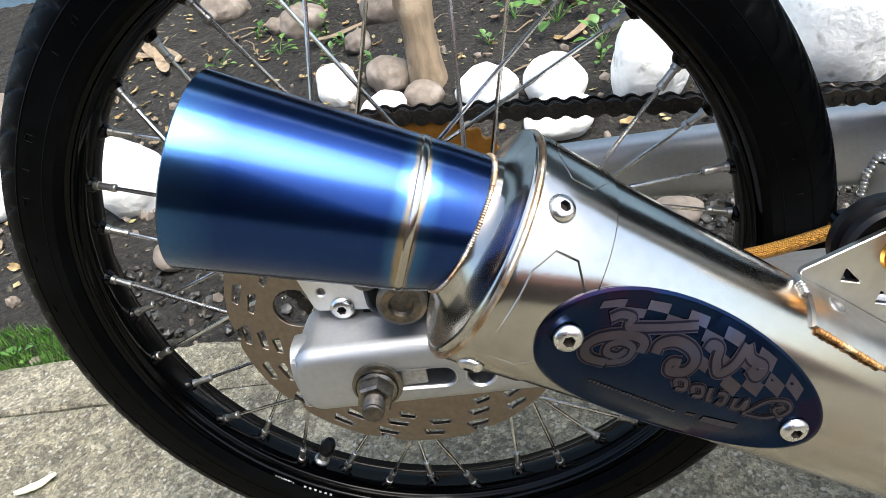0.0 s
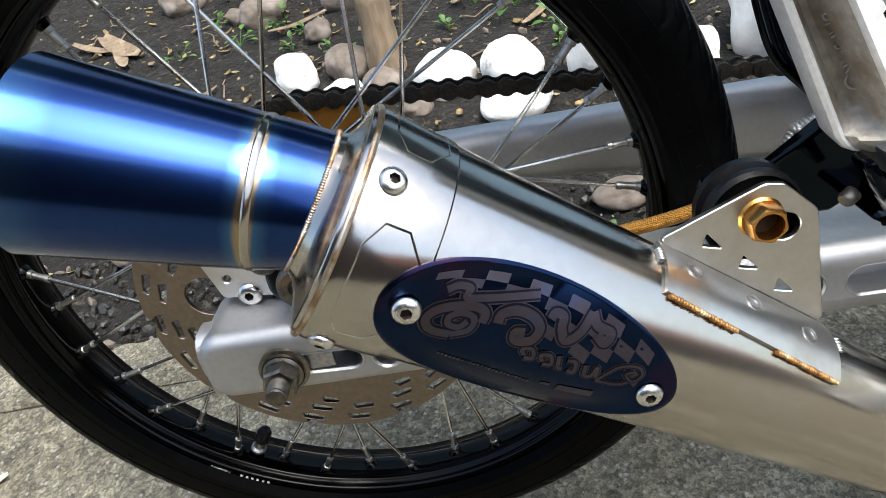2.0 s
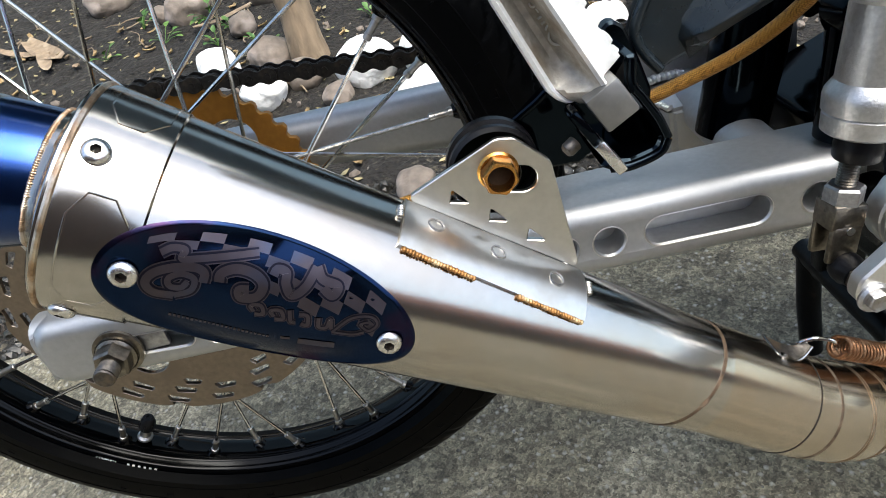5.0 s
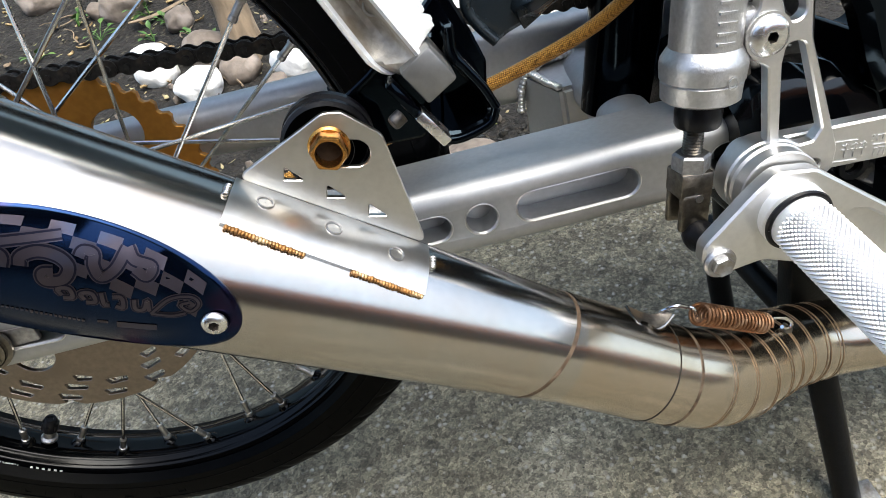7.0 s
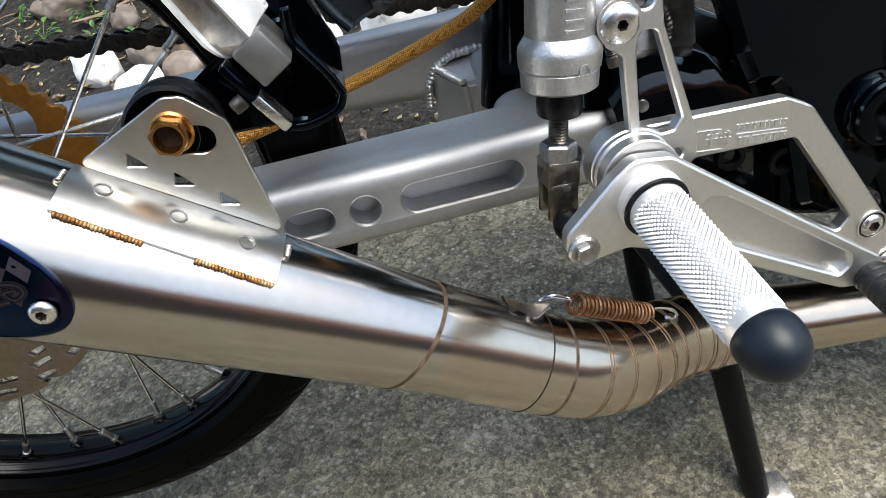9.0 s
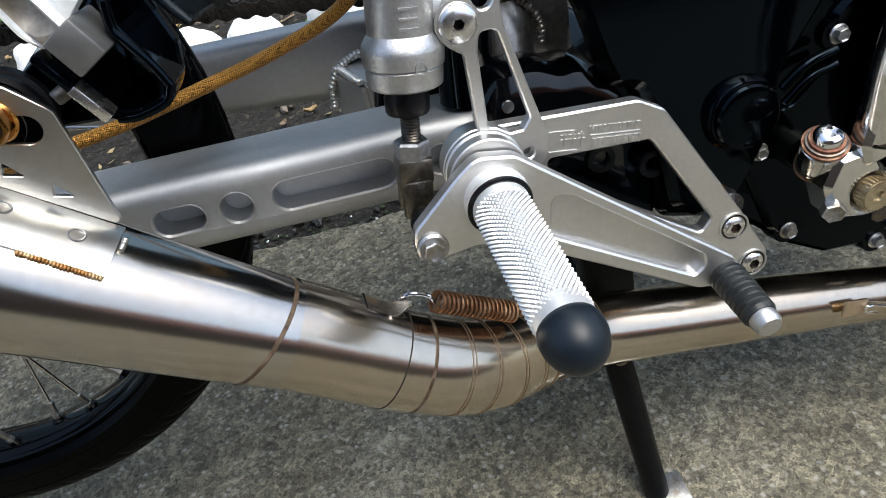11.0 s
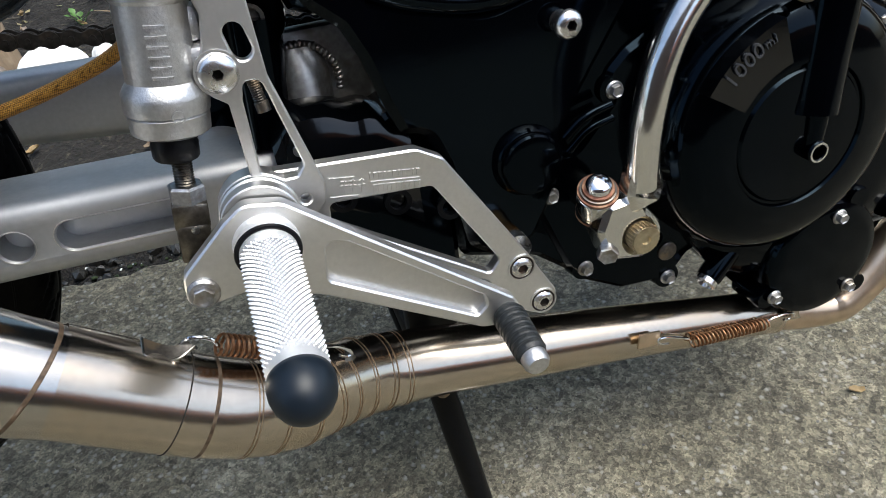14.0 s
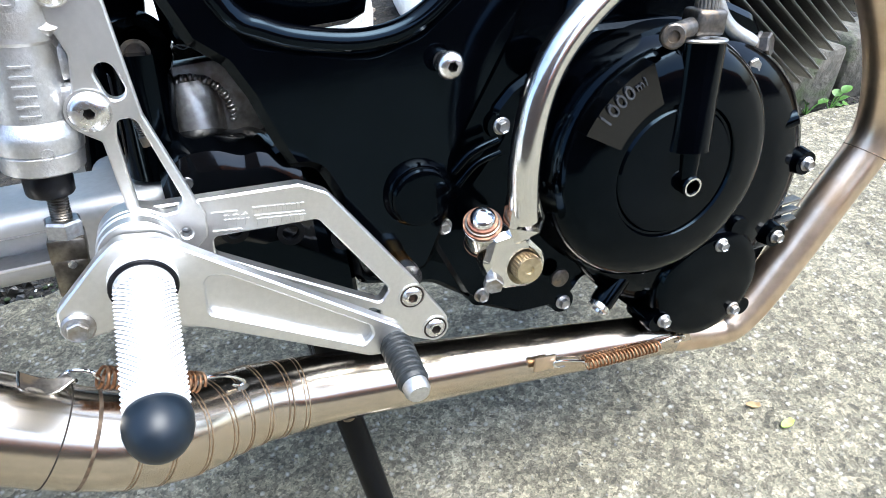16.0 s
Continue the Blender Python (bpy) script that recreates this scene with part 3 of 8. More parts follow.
# end cap: a flared cone from the outlet's weld to a stepped, rolled rim
bm = bmesh.new()
c_end = A0 + AX * 0.0225
c_neck = T0 + TX * 0.1212
n_neck = AX
rings = []
a, b, d = ring_frame(AX)
for t, r in ((0, 0.0254), (0.06, 0.0258), (0.30, 0.0272), (0.50, 0.0302), (0.64, 0.0346), (0.71, 0.0378), (0.725, 0.0396), (0.75, 0.0407), (0.80, 0.0412), (0.90, 0.0413), (1, cone_r(0.0225))):
    c = c_neck.lerp(c_end, t)
    rings.append([bm.verts.new(c + (a * math.cos(q) + b * math.sin(q)) * r) for q in (2 * math.pi * i / 72 for i in range(72))])
for r0, r1 in zip(rings, rings[1:]):
    bridge(bm, r0, r1)
part("end_cap", bm, STEEL, muffler, "flared polished end cap with a rolled rim")

# bright bead on the cap's rim, bronze bead where the outlet is welded on
bm = bmesh.new()
a, b, d = ring_frame(AX)
tube(bm, [c_end + (a * math.cos(t) + b * math.sin(t)) * (cone_r(0.0225) + 0.0002) for t in np.linspace(0, 2 * math.pi, 97)], 0.0011, 8, cap=False)
part("cap_seam", bm, WELD, muffler, "fused golden rim seam")
bm = bmesh.new()
a, b, d = ring_frame(n_neck)
bead(bm, [c_neck + (a * math.cos(t) + b * math.sin(t)) * 0.0253 for t in np.linspace(0, 2 * math.pi, 61)], 0.0010, 0.0010)
part("outlet_weld", bm, WELD, muffler, "bronze scaled weld bead")

# blued titanium outlet: a flared pipe in two pieces with a weld band between
BLUE, AZURE, STRAW, VIOLET = (0.0145, 0.044, 0.165), (0.048, 0.13, 0.28), (0.36, 0.28, 0.17), (0.022, 0.05, 0.16)
TITAN = along_axis_material("blued_titanium", T0, TX, [(0.03, AZURE), (0.05, BLUE), (0.1000, BLUE), (0.1040, AZURE), (0.1056, STRAW),
                                                         (0.1092, STRAW), (0.1104, AZURE), (0.1150, BLUE), (0.1225, BLUE), (0.128, VIOLET)], 0.21)
TITAN.node_tree.nodes["Principled BSDF"].inputs["Coat Weight"].default_value = 0.2


def tip_r(s):
    return 0.0363 - 0.0899 * s


bm = bmesh.new()
prof = [(s, tip_r(s)) for s in np.linspace(0.0305, 0.105, 14)]
lathe(bm, [(0.105, tip_r(0.105) - 0.0012), (0.031, tip_r(0.03) - 0.0012), (0.03, tip_r(0.03) - 0.0006)] + prof, T0, TX, 72)
tip = part("outlet_pipe", bm, TITAN, muffler, "flared heat-blued titanium outlet")
bm = bmesh.new()
rings = []
for k in range(5):
    t = k / 4
    d = TX.lerp(n_neck, t).normalized()
    c = (T0 + TX * 0.105).lerp(c_neck, t)
    a, b, d = ring_frame(d)
    r = tip_r(0.105) + (0.0252 - tip_r(0.105)) * t
    rings.append([bm.verts.new(c + (a * math.cos(q) + b * math.sin(q)) * r) for q in (2 * math.pi * i / 64 for i in range(64))])
for r0, r1 in zip(rings, rings[1:]):
    bridge(bm, r0, r1)
part("outlet_neck", bm, TITAN, muffler, "blued titanium neck piece")
bm = bmesh.new()
lathe(bm, [(0.1030, tip_r(0.1030)), (0.1036, tip_r(0.1036) + 0.0004), (0.1052, tip_r(0.1052) + 0.0004), (0.1058, tip_r(0.1058))], T0, TX, 72)
part("weld_band", bm, STEEL, muffler, "bright fused weld band")

# dark inside of the outlet
bm = bmesh.new()
lathe(bm, [(0.033, 0.026), (0.034, 0.0), ], T0, TX, 40)
part("perforated_core", bm, DARK_STEEL, muffler, "sooty core end")

# pressed collar outline: a hexagonal embossed band round the body
for t0, t1 in ((-26, 33), (69, 128), (150, 210), (240, 300)):
    bm = bmesh.new()
    pts = []
    for s, t in ((0.0285, t0 + 11), (0.0285, t1 - 11), (0.0330, t1), (0.0410, t1), (0.0470, t1 - 11), (0.0470, t0 + 11), (0.0410, t0), (0.0330, t0), (0.0285, t0 + 11)):
        pts.append((s, t))
    path = []
    for (s0, q0), (s1, q1) in zip(pts, pts[1:]):
        n = max(2, int(abs(q1 - q0) / 4))
        path += [on_muffler(s0 + (s1 - s0) * i / n, q0 + (q1 - q0) * i / n, 0.0006) for i in range(n)]
    path.append(path[0])
    tube(bm, path, 0.00045, 6, cap=False)
    part("embossed_line", bm, STEEL, muffler)


def muffler_bolt(s, turn, r=0.0046, h=0.0024):
    bm = bmesh.new()
    button_bolt(bm, on_muffler(s, turn, 0.0007), muffler_normal(turn), r, h, 0.42)
    return part("bolt", bm, BOLT, muffler, "stainless button-head bolt")


# badge: an oval blued plate bent round the cone, with a raised rim and engraved shapes
BADGE_S, BADGE_T = 0.0948, 0.0
BADGE_MAT = material("blued_badge", (0.0095, 0.021, 0.056), 0.24, 1.0, 0.2, 40, 0.00002, 900, (0.042, 0.016, 0.040), 30, 0.36, rough_vary=0.05)
ENGRAVED = material("etched_titanium", (0.078, 0.068, 0.084), 0.42, 1.0, 0.15, 60, 0.00003, 900, (0.062, 0.075, 0.125), 28, 0.5)
DEEP_LINE = material("etched_outline", (0.02, 0.02, 0.035), 0.45, 1.0, 0.2, 60)
bolt1, bolt2 = V(0.0809, -0.2189, 0.0923), V(0.1532, -0.2098, 0.0354)


def muffler_angle(p):
    """Distance along and turn round the muffler of a point near it."""
    s = (p - A0).dot(AX)
    c = A0 + AX * s
    out = (NEAR - AX * NEAR.dot(AX)).normalized()
    up = AX.cross(out).normalized()
    if up.z < 0:
        up = -up
    v = p - c
    return s, math.degrees(math.atan2(v.dot(up), v.dot(out)))


s1, q1 = muffler_angle(bolt1)
s2, q2 = muffler_angle(bolt2)
BC_S, BC_Q = (s1 + s2) / 2, (q1 + q2) / 2
R_MID = cone_r(BC_S)
BD = Vector((s2 - s1, radians(q2 - q1) * R_MID))
BLEN = BD.length
BU = BD.normalized()
BV = Vector((-BU.y, BU.x))


def on_badge(u, v, lift=0.0015):
    """A point of the badge: u along it, v across it, from its centre."""
    w = BU * u + BV * v
    return on_muffler(BC_S + w.x, BC_Q + math.degrees(w.y / R_MID), lift)


BA, BB = BLEN / 2 + 0.0095, 0.0265
bm = bmesh.new()
rows = []
for k, (f, h) in enumerate(((1.0, 0.0004), (1.0, 0.0016), (0.975, 0.0019), (0.955, 0.0019), (0.945, 0.0015), (0.7, 0.0015), (0.4, 0.0015), (0.15, 0.0015))):
    rows.append([bm.verts.new(on_badge(BA * f * math.cos(t), BB * f * math.sin(t), h)) for t in (2 * math.pi * i / 72 for i in range(72))])
for r0, r1 in zip(rows, rows[1:]):
    bridge(bm, r0, r1)
bm.faces.new(rows[-1])
badge = part("badge", bm, BADGE_MAT, muffler, "oval blued metal badge plate", sharp=50)


def ribbon(bm, pts, w, lift):
    """A flat band on the badge along (u, v) points, w wide."""
    p = [Vector(q[:2]) for q in pts]
    left, right = [], []
    for i, q in enumerate(p):
        d = (p[min(i + 1, len(p) - 1)] - p[max(i - 1, 0)])
        if d.length < 1e-9:
            continue
        d.normalize()
        k = Vector((-d.y, d.x)) * w / 2
        left.append(bm.verts.new(on_badge(*(q + k), lift)))
        right.append(bm.verts.new(on_badge(*(q - k), lift)))
    for i in range(len(left) - 1):
        bm.faces.new((left[i], left[i + 1], right[i + 1], right[i]))


# flowing strokes (a logo, drawn as plain shapes)
strokes = [
    (spline([(-0.0373, 0.0099), (-0.0344, 0.0123), (-0.0305, 0.0127), (-0.0307, 0.0099), (-0.0258, 0.0113), (-0.0169, 0.0149), (-0.0082, 0.0187)], 8), 0.0022),
    (spline([(-0.0268, 0.0031), (-0.0284, 0.0005), (-0.0319, 0.0002), (-0.0327, 0.0028), (-0.0292, 0.0052), (-0.0251, 0.0046), (-0.0251, 0.0005), (-0.0298, -0.0029)], 8), 0.0020),
    (spline([(-0.0298, -0.0029), (-0.0361, -0.0035), (-0.0392, -0.0009), (-0.0378, 0.0029), (-0.0326, 0.0063), (-0.0261, 0.0083), (-0.0227, 0.0074), (-0.0222, 0.0042)], 8), 0.0028),
    (spline([(-0.0174, 0.0058), (-0.0175, 0.0089), (-0.0132, 0.0117), (-0.0073, 0.0116), (-0.0035, 0.0089), (-0.0042, 0.0044), (-0.0088, 0.0026), (-0.0104, 0.0050), (-0.0075, 0.0060)], 8), 0.0032),
    (spline([(-0.0014, 0.0129), (-0.0008, 0.0153), (0.0023, 0.0151), (0.0035, 0.0113), (0.0067, 0.0082), (0.0101, 0.0122), (0.0117, 0.0200)], 8), 0.0030),
    (spline([(0.0117, 0.0200), (0.0149, 0.0165), (0.0206, 0.0158), (0.0200, 0.0120), (0.0160, 0.0136)], 8), 0.0032),
    (spline([(0.0247, -0.0018), (0.0291, 0.0056), (0.0357, 0.0084), (0.0390, 0.0063), (0.0371, 0.0027), (0.0333, 0.0043), (0.0357, 0.0061)], 6), 0.0009),
    (spline([(0.0247, -0.0018), (0.0316, -0.0007), (0.0357, 0.0016)], 6), 0.0009),
]
# the small word below, in plain loops
for u0 in (-0.0026, 0.0044):
    strokes.append((spline([(u0 - 0.0008, -0.0014), (u0 - 0.0026, 0.0006), (u0 + 0.0006, 0.0016), (u0 + 0.0024, -0.0014), (u0 - 0.0004, -0.0022)], 6), 0.0013))
strokes += [(spline([(0.0078, 0.0026), (0.0097, -0.0017), (0.0113, -0.0015)], 6), 0.0013), (spline([(0.0114, 0.0019), (0.0143, 0.0023), (0.0156, -0.0015), (0.0132, -0.0015)], 6), 0.0013),
            (spline([(0.0183, 0.0026), (0.0196, -0.0010), (0.0222, -0.0004), (0.0224, 0.0033), (0.0240, -0.0006)], 6), 0.0013)]
for extra, lift, mat, name in ((0.0022, 0.00165, ENGRAVED, "logo_halo"), (0.0014, 0.00180, DEEP_LINE, "logo_outline"), (0.0, 0.00195, ENGRAVED, "logo_stroke")):
    bm = bmesh.new()
    for pts, w in strokes:
        ribbon(bm, pts, w + extra * (1 if w > 0.0015 else 0.7), lift)
    part(name, bm, mat, badge, "dull lilac-grey etched strokes" if name == "logo_stroke" else "")
# chequered band that widens along the upper edge
for row in range(4):
    for col in range(13):
        if (row + col) % 2:
            continue
        cells = []
        for du, dv in ((0, 0), (0.5, 0), (1, 0), (1, 1), (0.5, 1), (0, 1)):
            u = -0.042 + (col + du) * 0.0074
            edge_v = BB * 0.86 * math.sqrt(max(0, 1 - (u / (BA * 0.93)) ** 2))
            step = 0.0022 + 0.0026 * min(1, max(0, (u + 0.042) / 0.06))
            cells.append((u, edge_v - (row + 1 - dv) * step))
        if cells[2][0] < 0.045 and cells[0][1] > 0.0034 + 0.0 * row and (row < 2 or cells[0][0] > -0.012):
            bm = bmesh.new()
            bm.faces.new([bm.verts.new(on_badge(u, v, 0.00158)) for u, v in cells])
            part("chequer", bm, ENGRAVED, badge)
bm = bmesh.new()
for k in range(24):
    u = -0.0295 + k * 0.00145
    ribbon(bm, [(u, -0.0118), (u + 0.0009, -0.0117)], random.uniform(0.0008, 0.0014), 0.0017)
ribbon(bm, [(0.0086, -0.0107), (0.0120, -0.0100)], 0.0012, 0.0017)
ribbon(bm, [(0.0149, -0.0105), (0.0245, -0.0090), (0.0280, -0.0082)], 0.0030, 0.0017)
part("small_print_bar", bm, ENGRAVED, badge)
for u in (-BLEN / 2, BLEN / 2):
    bm = bmesh.new()
    p, q = on_badge(u, 0, 0.0019), on_badge(u, 0, 0.1)
    button_bolt(bm, p, q - p, 0.0048, 0.0024, 0.42)
    part("badge_bolt", bm, BOLT, muffler, "stainless button-head badge bolt")
sc, qc = muffler_angle(V(0.0845, -0.2059, 0.1279))
muffler_bolt(sc, qc)
muffler_bolt(sc, qc - 92)
muffler_bolt(sc, qc + 120)

# front seam of the muffler, slip joint, pie-cut bend and mid pipe, one smooth line
F0, F1 = V(0.2789, -0.1688, -0.0575), V(0.338, -0.1632, -0.1057)
line = [(*F0, 0.0265), (*F1, 0.0268)]
bm = bmesh.new()
tube(bm, [F0 + (F1 - F0) * t for t in np.linspace(-0.04, 0.70, 8)], 0.0266, 64, cap=False)
sleeve = part("slip_sleeve", bm, PIPE, bike, "heat-tinted steel slip joint sleeve")


def hoop(name, c, d, r, wide, mat, parent, label=""):
    """A low, flat weld band round a pipe."""
    bm = bmesh.new()
    lathe(bm, [(-wide, r - 0.0004), (-wide * 0.55, r + 0.00015), (wide * 0.55, r + 0.00015), (wide, r - 0.0004)], Vector(c), d, 72)
    return part(name, bm, mat, parent, label)


FD = (F1 - F0).normalized()
# the seam lies aslant, its lower side further back
bm = bmesh.new()
rows = []
for k in range(72):
    t = 5.0 * k
    s = 0.2862 + 0.0075 * math.sin(radians(t))
    rows.append([bm.verts.new(on_muffler(s + ds, t, lift)) for ds, lift in ((-0.0014, -0.0003), (-0.0008, 0.0003), (0.0008, 0.0003), (0.0014, -0.0003))])
for r0, r1 in zip(rows, rows[1:] + rows[:1]):
    bridge(bm, r0, r1)
part("seam_weld", bm, SEAM, muffler, "brown weld seam")
bm = bmesh.new()
bead(bm, [on_muffler(0.2862 + 0.0075 * math.sin(radians(t)), t, 0.0001) for t in (4, 9, 14)], 0.0010, 0.0013)
tagged(part("tack_weld", bm, SEAM, muffler, "blobbed tack weld"), kind="stuff")

bend = spline([(0.3172, -0.1652, -0.0887, 0.0261), (0.3302, -0.1638, -0.0992, 0.0262), (0.352, -0.160, -0.114, 0.0262), (0.374, -0.150, -0.1275, 0.0262), (0.394, -0.137, -0.1365, 0.0258),
               (0.414, -0.126, -0.1445, 0.0252), (0.436, -0.1185, -0.153, 0.0242), (0.466, -0.115, -0.1600, 0.0231), (0.53, -0.115, -0.1724, 0.0214),
               (0.60, -0.115, -0.186, 0.0198), (0.68, -0.115, -0.2025, 0.018), (0.735, -0.115, -0.2138, 0.0167)], 6)
bm = bmesh.new()
tube(bm, bend, [p[3] for p in bend], 56, cap=False)
mid_pipe = part("mid_pipe", bm, PIPE, bike, "heat-tinted steel pipe with pie-cut bends")
for k, gap in ((6.7, 0.0), (11.3, 0.0010), (14.5, 0.0010), (18.5, 0.0011), (22.2, 0.0014), (25.5, 0.0009), (29.4, 0.0011), (33.6, 0.0016), (37.0, 0.0013)):
    i = int(k)
    p, q = V(*bend[i][:3]), V(*bend[i + 1][:3])
    c, d = p.lerp(q, k - i), (q - p).normalized()
    if not gap:
        hoop("pie_cut_weld", c, d, bend[i][3] + 0.0001, 0.0013, SEAM, mid_pipe, "brown weld seam")
    else:
        for side in (-1, 1):
            hoop("pie_cut_weld", c + d * gap * side, d, bend[i][3] + 0.0001, 0.0005, PIE_WELD, mid_pipe)
p, q = V(*bend[0][:3]), V(*bend[1][:3])
hoop("joint_edge", F0 + (F1 - F0) * 0.705, FD, 0.0267, 0.0005, RECESS_DARK, sleeve)
hoop("end_bead", V(*bend[-1][:3]), V(*bend[-1][:3]) - V(*bend[-2][:3]), 0.0169, 0.0014, PIPE, mid_pipe)

# header: slimmer pipe that plugs into the mid pipe and rises to the cylinder
head_line = spline([(0.70, -0.115, -0.2068), (0.74, -0.116, -0.2150), (0.768, -0.117, -0.2218), (0.792, -0.119, -0.2225), (0.816, -0.12, -0.2062), (0.852, -0.12, -0.1655), (0.8845, -0.12, -0.1245),
                    (0.910, -0.12, -0.0930), (0.9185, -0.12, -0.070), (0.9165, -0.12, -0.040), (0.908, -0.12, -0.008), (0.895, -0.118, 0.025), (0.88, -0.11, 0.06)], 6)
bm = bmesh.new()
tube(bm, head_line, [0.0150 if k < 18 else 0.0165 for k in range(len(head_line))], 40)
header = part("header_pipe", bm, HEADER, bike, "heat-tinted steel header pipe")
hoop("header_weld", V(*head_line[42][:3]), V(*head_line[43][:3]) - V(*head_line[42][:3]), 0.0165, 0.0007, SEAM, header)


def hook_spring(e0, e1, c0, c1, r, turns, wire, mat):
    """A coil spring with a wire loop at each end, hooked from e0 to e1."""
    bm = bmesh.new()
    coil(bm, c0, c1, r, wire, turns)
    sp = part("spring", bm, mat, mid_pipe, "rusty exhaust retaining spring")
    for e, c in ((e0, c0), (e1, c1)):
        e, c = Vector(e), Vector(c)
        d = (c - e)
        up = V(0, -0.25, 1)
        bm = bmesh.new()
        pts = spline([c - up * r * 0.3, c - d * 0.15 + up * r * 0.75, e + d * 0.35 + up * r * 1.1, e + up * 0.0035, e - d.normalized() * 0.0030, e - up * 0.0030 + d * 0.05, e + d * 0.25 - up * 0.0022], 6)
        tube(bm, pts, wire * 1.15, 10)
        part("hook", bm, CHROME, sp, "bent bright steel wire hook")
    return sp


hook_spring((0.3365, -0.1605, -0.0640), (0.4120, -0.1415, -0.1125), (0.3510, -0.1644, -0.0660), (0.3930, -0.1495, -0.0985), 0.0053, 19, 0.0009, RUST)
hook_spring((0.6220, -0.1395, -0.1835), (0.7350, -0.1360, -0.2040), (0.6490, -0.1375, -0.1955), (0.7120, -0.1365, -0.2025), 0.0041, 20, 0.0008, RUST)


def tab(upper_e, lower_e, mat, parent, label):
    """A bent strip of sheet metal between two edges."""
    bm = bmesh.new()
    u, w = [Vector(p[:3]) for p in spline(upper_e, 4)], [Vector(p[:3]) for p in spline(lower_e, 4)]
    rows = []
    for i in range(len(u)):
        d = (u[min(i + 1, len(u) - 1)] - u[max(i - 1, 0)])
        nrm = d.cross(w[i] - u[i]).normalized() * 0.0007
        rows.append([bm.verts.new(p) for p in (u[i] - nrm, w[i] - nrm, w[i] + nrm, u[i] + nrm)])
    for r0, r1 in zip(rows, rows[1:]):
        bridge(bm, r0, r1)
    bm.faces.new(rows[0])
    bm.faces.new(rows[-1])
    return part("spring_tab", bm, mat, parent, label)


# the dark steel stands in for the dark reflection inside this tab
tab([(0.3179, -0.1588, -0.0543), (0.3250, -0.1600, -0.0600), (0.3310, -0.1605, -0.0628), (0.3375, -0.1600, -0.0625)],
    [(0.3192, -0.1700, -0.0572), (0.3262, -0.1690, -0.0632), (0.3325, -0.1665, -0.0655), (0.3395, -0.1620, -0.0645)], DARK_STEEL, sleeve, "folded steel spring tab")
bm = bmesh.new()
tube(bm, spline([(0.3179, -0.1588, -0.0540), (0.3183, -0.1650, -0.0555), (0.3195, -0.1702, -0.0572), (0.3262, -0.1694, -0.0634), (0.3325, -0.1670, -0.0657), (0.3398, -0.1622, -0.0646)], 6), 0.0008, 8)
part("tab_rim", bm, STEEL, sleeve, "bright rolled tab edge")
tab([(0.4170, -0.1360, -0.1215), (0.4150, -0.1380, -0.1180), (0.4110, -0.1385, -0.1130)], [(0.4150, -0.1430, -0.1245), (0.4125, -0.1430, -0.1205), (0.4090, -0.1425, -0.1165)], CLEVIS, mid_pipe, "folded steel spring tab")
bm = bmesh.new()
block(bm, (-0.0085, -0.0011, -0.0060), (0.0085, 0.0011, 0.0060), 0.0008, pose(0.6130, -0.1380, -0.1800, 0, 10, 3))
part("spring_tab", bm, HEADER, mid_pipe, "small steel spring tab")
tab([(0.7450, -0.1320, -0.2050), (0.7360, -0.1350, -0.2000)], [(0.7460, -0.1340, -0.2110), (0.7350, -0.1370, -0.2065)], PIPE, header, "folded steel spring tab")
bm = bmesh.new()
bead(bm, [(0.3185, -0.1712, -0.0575), (0.3205, -0.1718, -0.0600), (0.3225, -0.1722, -0.0620)], 0.0011, 0.0014)
part("tab_weld", bm, RUST_WELD, sleeve, "brown weld blobs")

# hanger: folded steel plate on the muffler with slots, riveted look and the gold bolt
bm = bmesh.new()
tri = lambda x, z, s: round_poly([(x - 0.95 * s, z - 0.35 * s, 0.0004), (x + 0.95 * s, z - 0.95 * s, 0.0004), (x - 0.5 * s, z + 0.95 * s, 0.0004)], 3)
plate(bm, round_poly([(0.1700, 0.0695, 0.002), (0.2095, 0.0850, 0.006), (0.2165, 0.0835, 0.005), (0.2290, 0.0705, 0.006), (0.2335, 0.0175, 0.002)]),
      [slot(0.2075, 0.0685, 0.2170, 0.0658, 0.0056), tri(0.1905, 0.0648, 0.0040), tri(0.2040, 0.0525, 0.0040), tri(0.2175, 0.0395, 0.0040)], -0.1700, -0.1675, 0.0004)
hanger = part("hanger_bracket", bm, FLANGE, bike, "cut stainless hanger plate")
# lower flange wrapped onto the cone, from the fold to the weld line
fl_top = [muffler_angle(V(0.1695, -0.1700, 0.0695)), muffler_angle(V(0.2335, -0.1700, 0.0172))]
fl_low = [muffler_angle(V(0.1648, -0.1964, 0.0645)), muffler_angle(V(0.2268, -0.1949, 0.0094))]


def on_flange(u, v, lift=0.0017):
    """u along the flange, v from the fold down to the weld."""
    s0, q0 = [fl_top[0][i] + (fl_top[1][i] - fl_top[0][i]) * u for i in (0, 1)]
    s1_, q1_ = [fl_low[0][i] + (fl_low[1][i] - fl_low[0][i]) * u for i in (0, 1)]
    return on_muffler(s0 + (s1_ - s0) * v, q0 + (q1_ - q0) * v, lift)


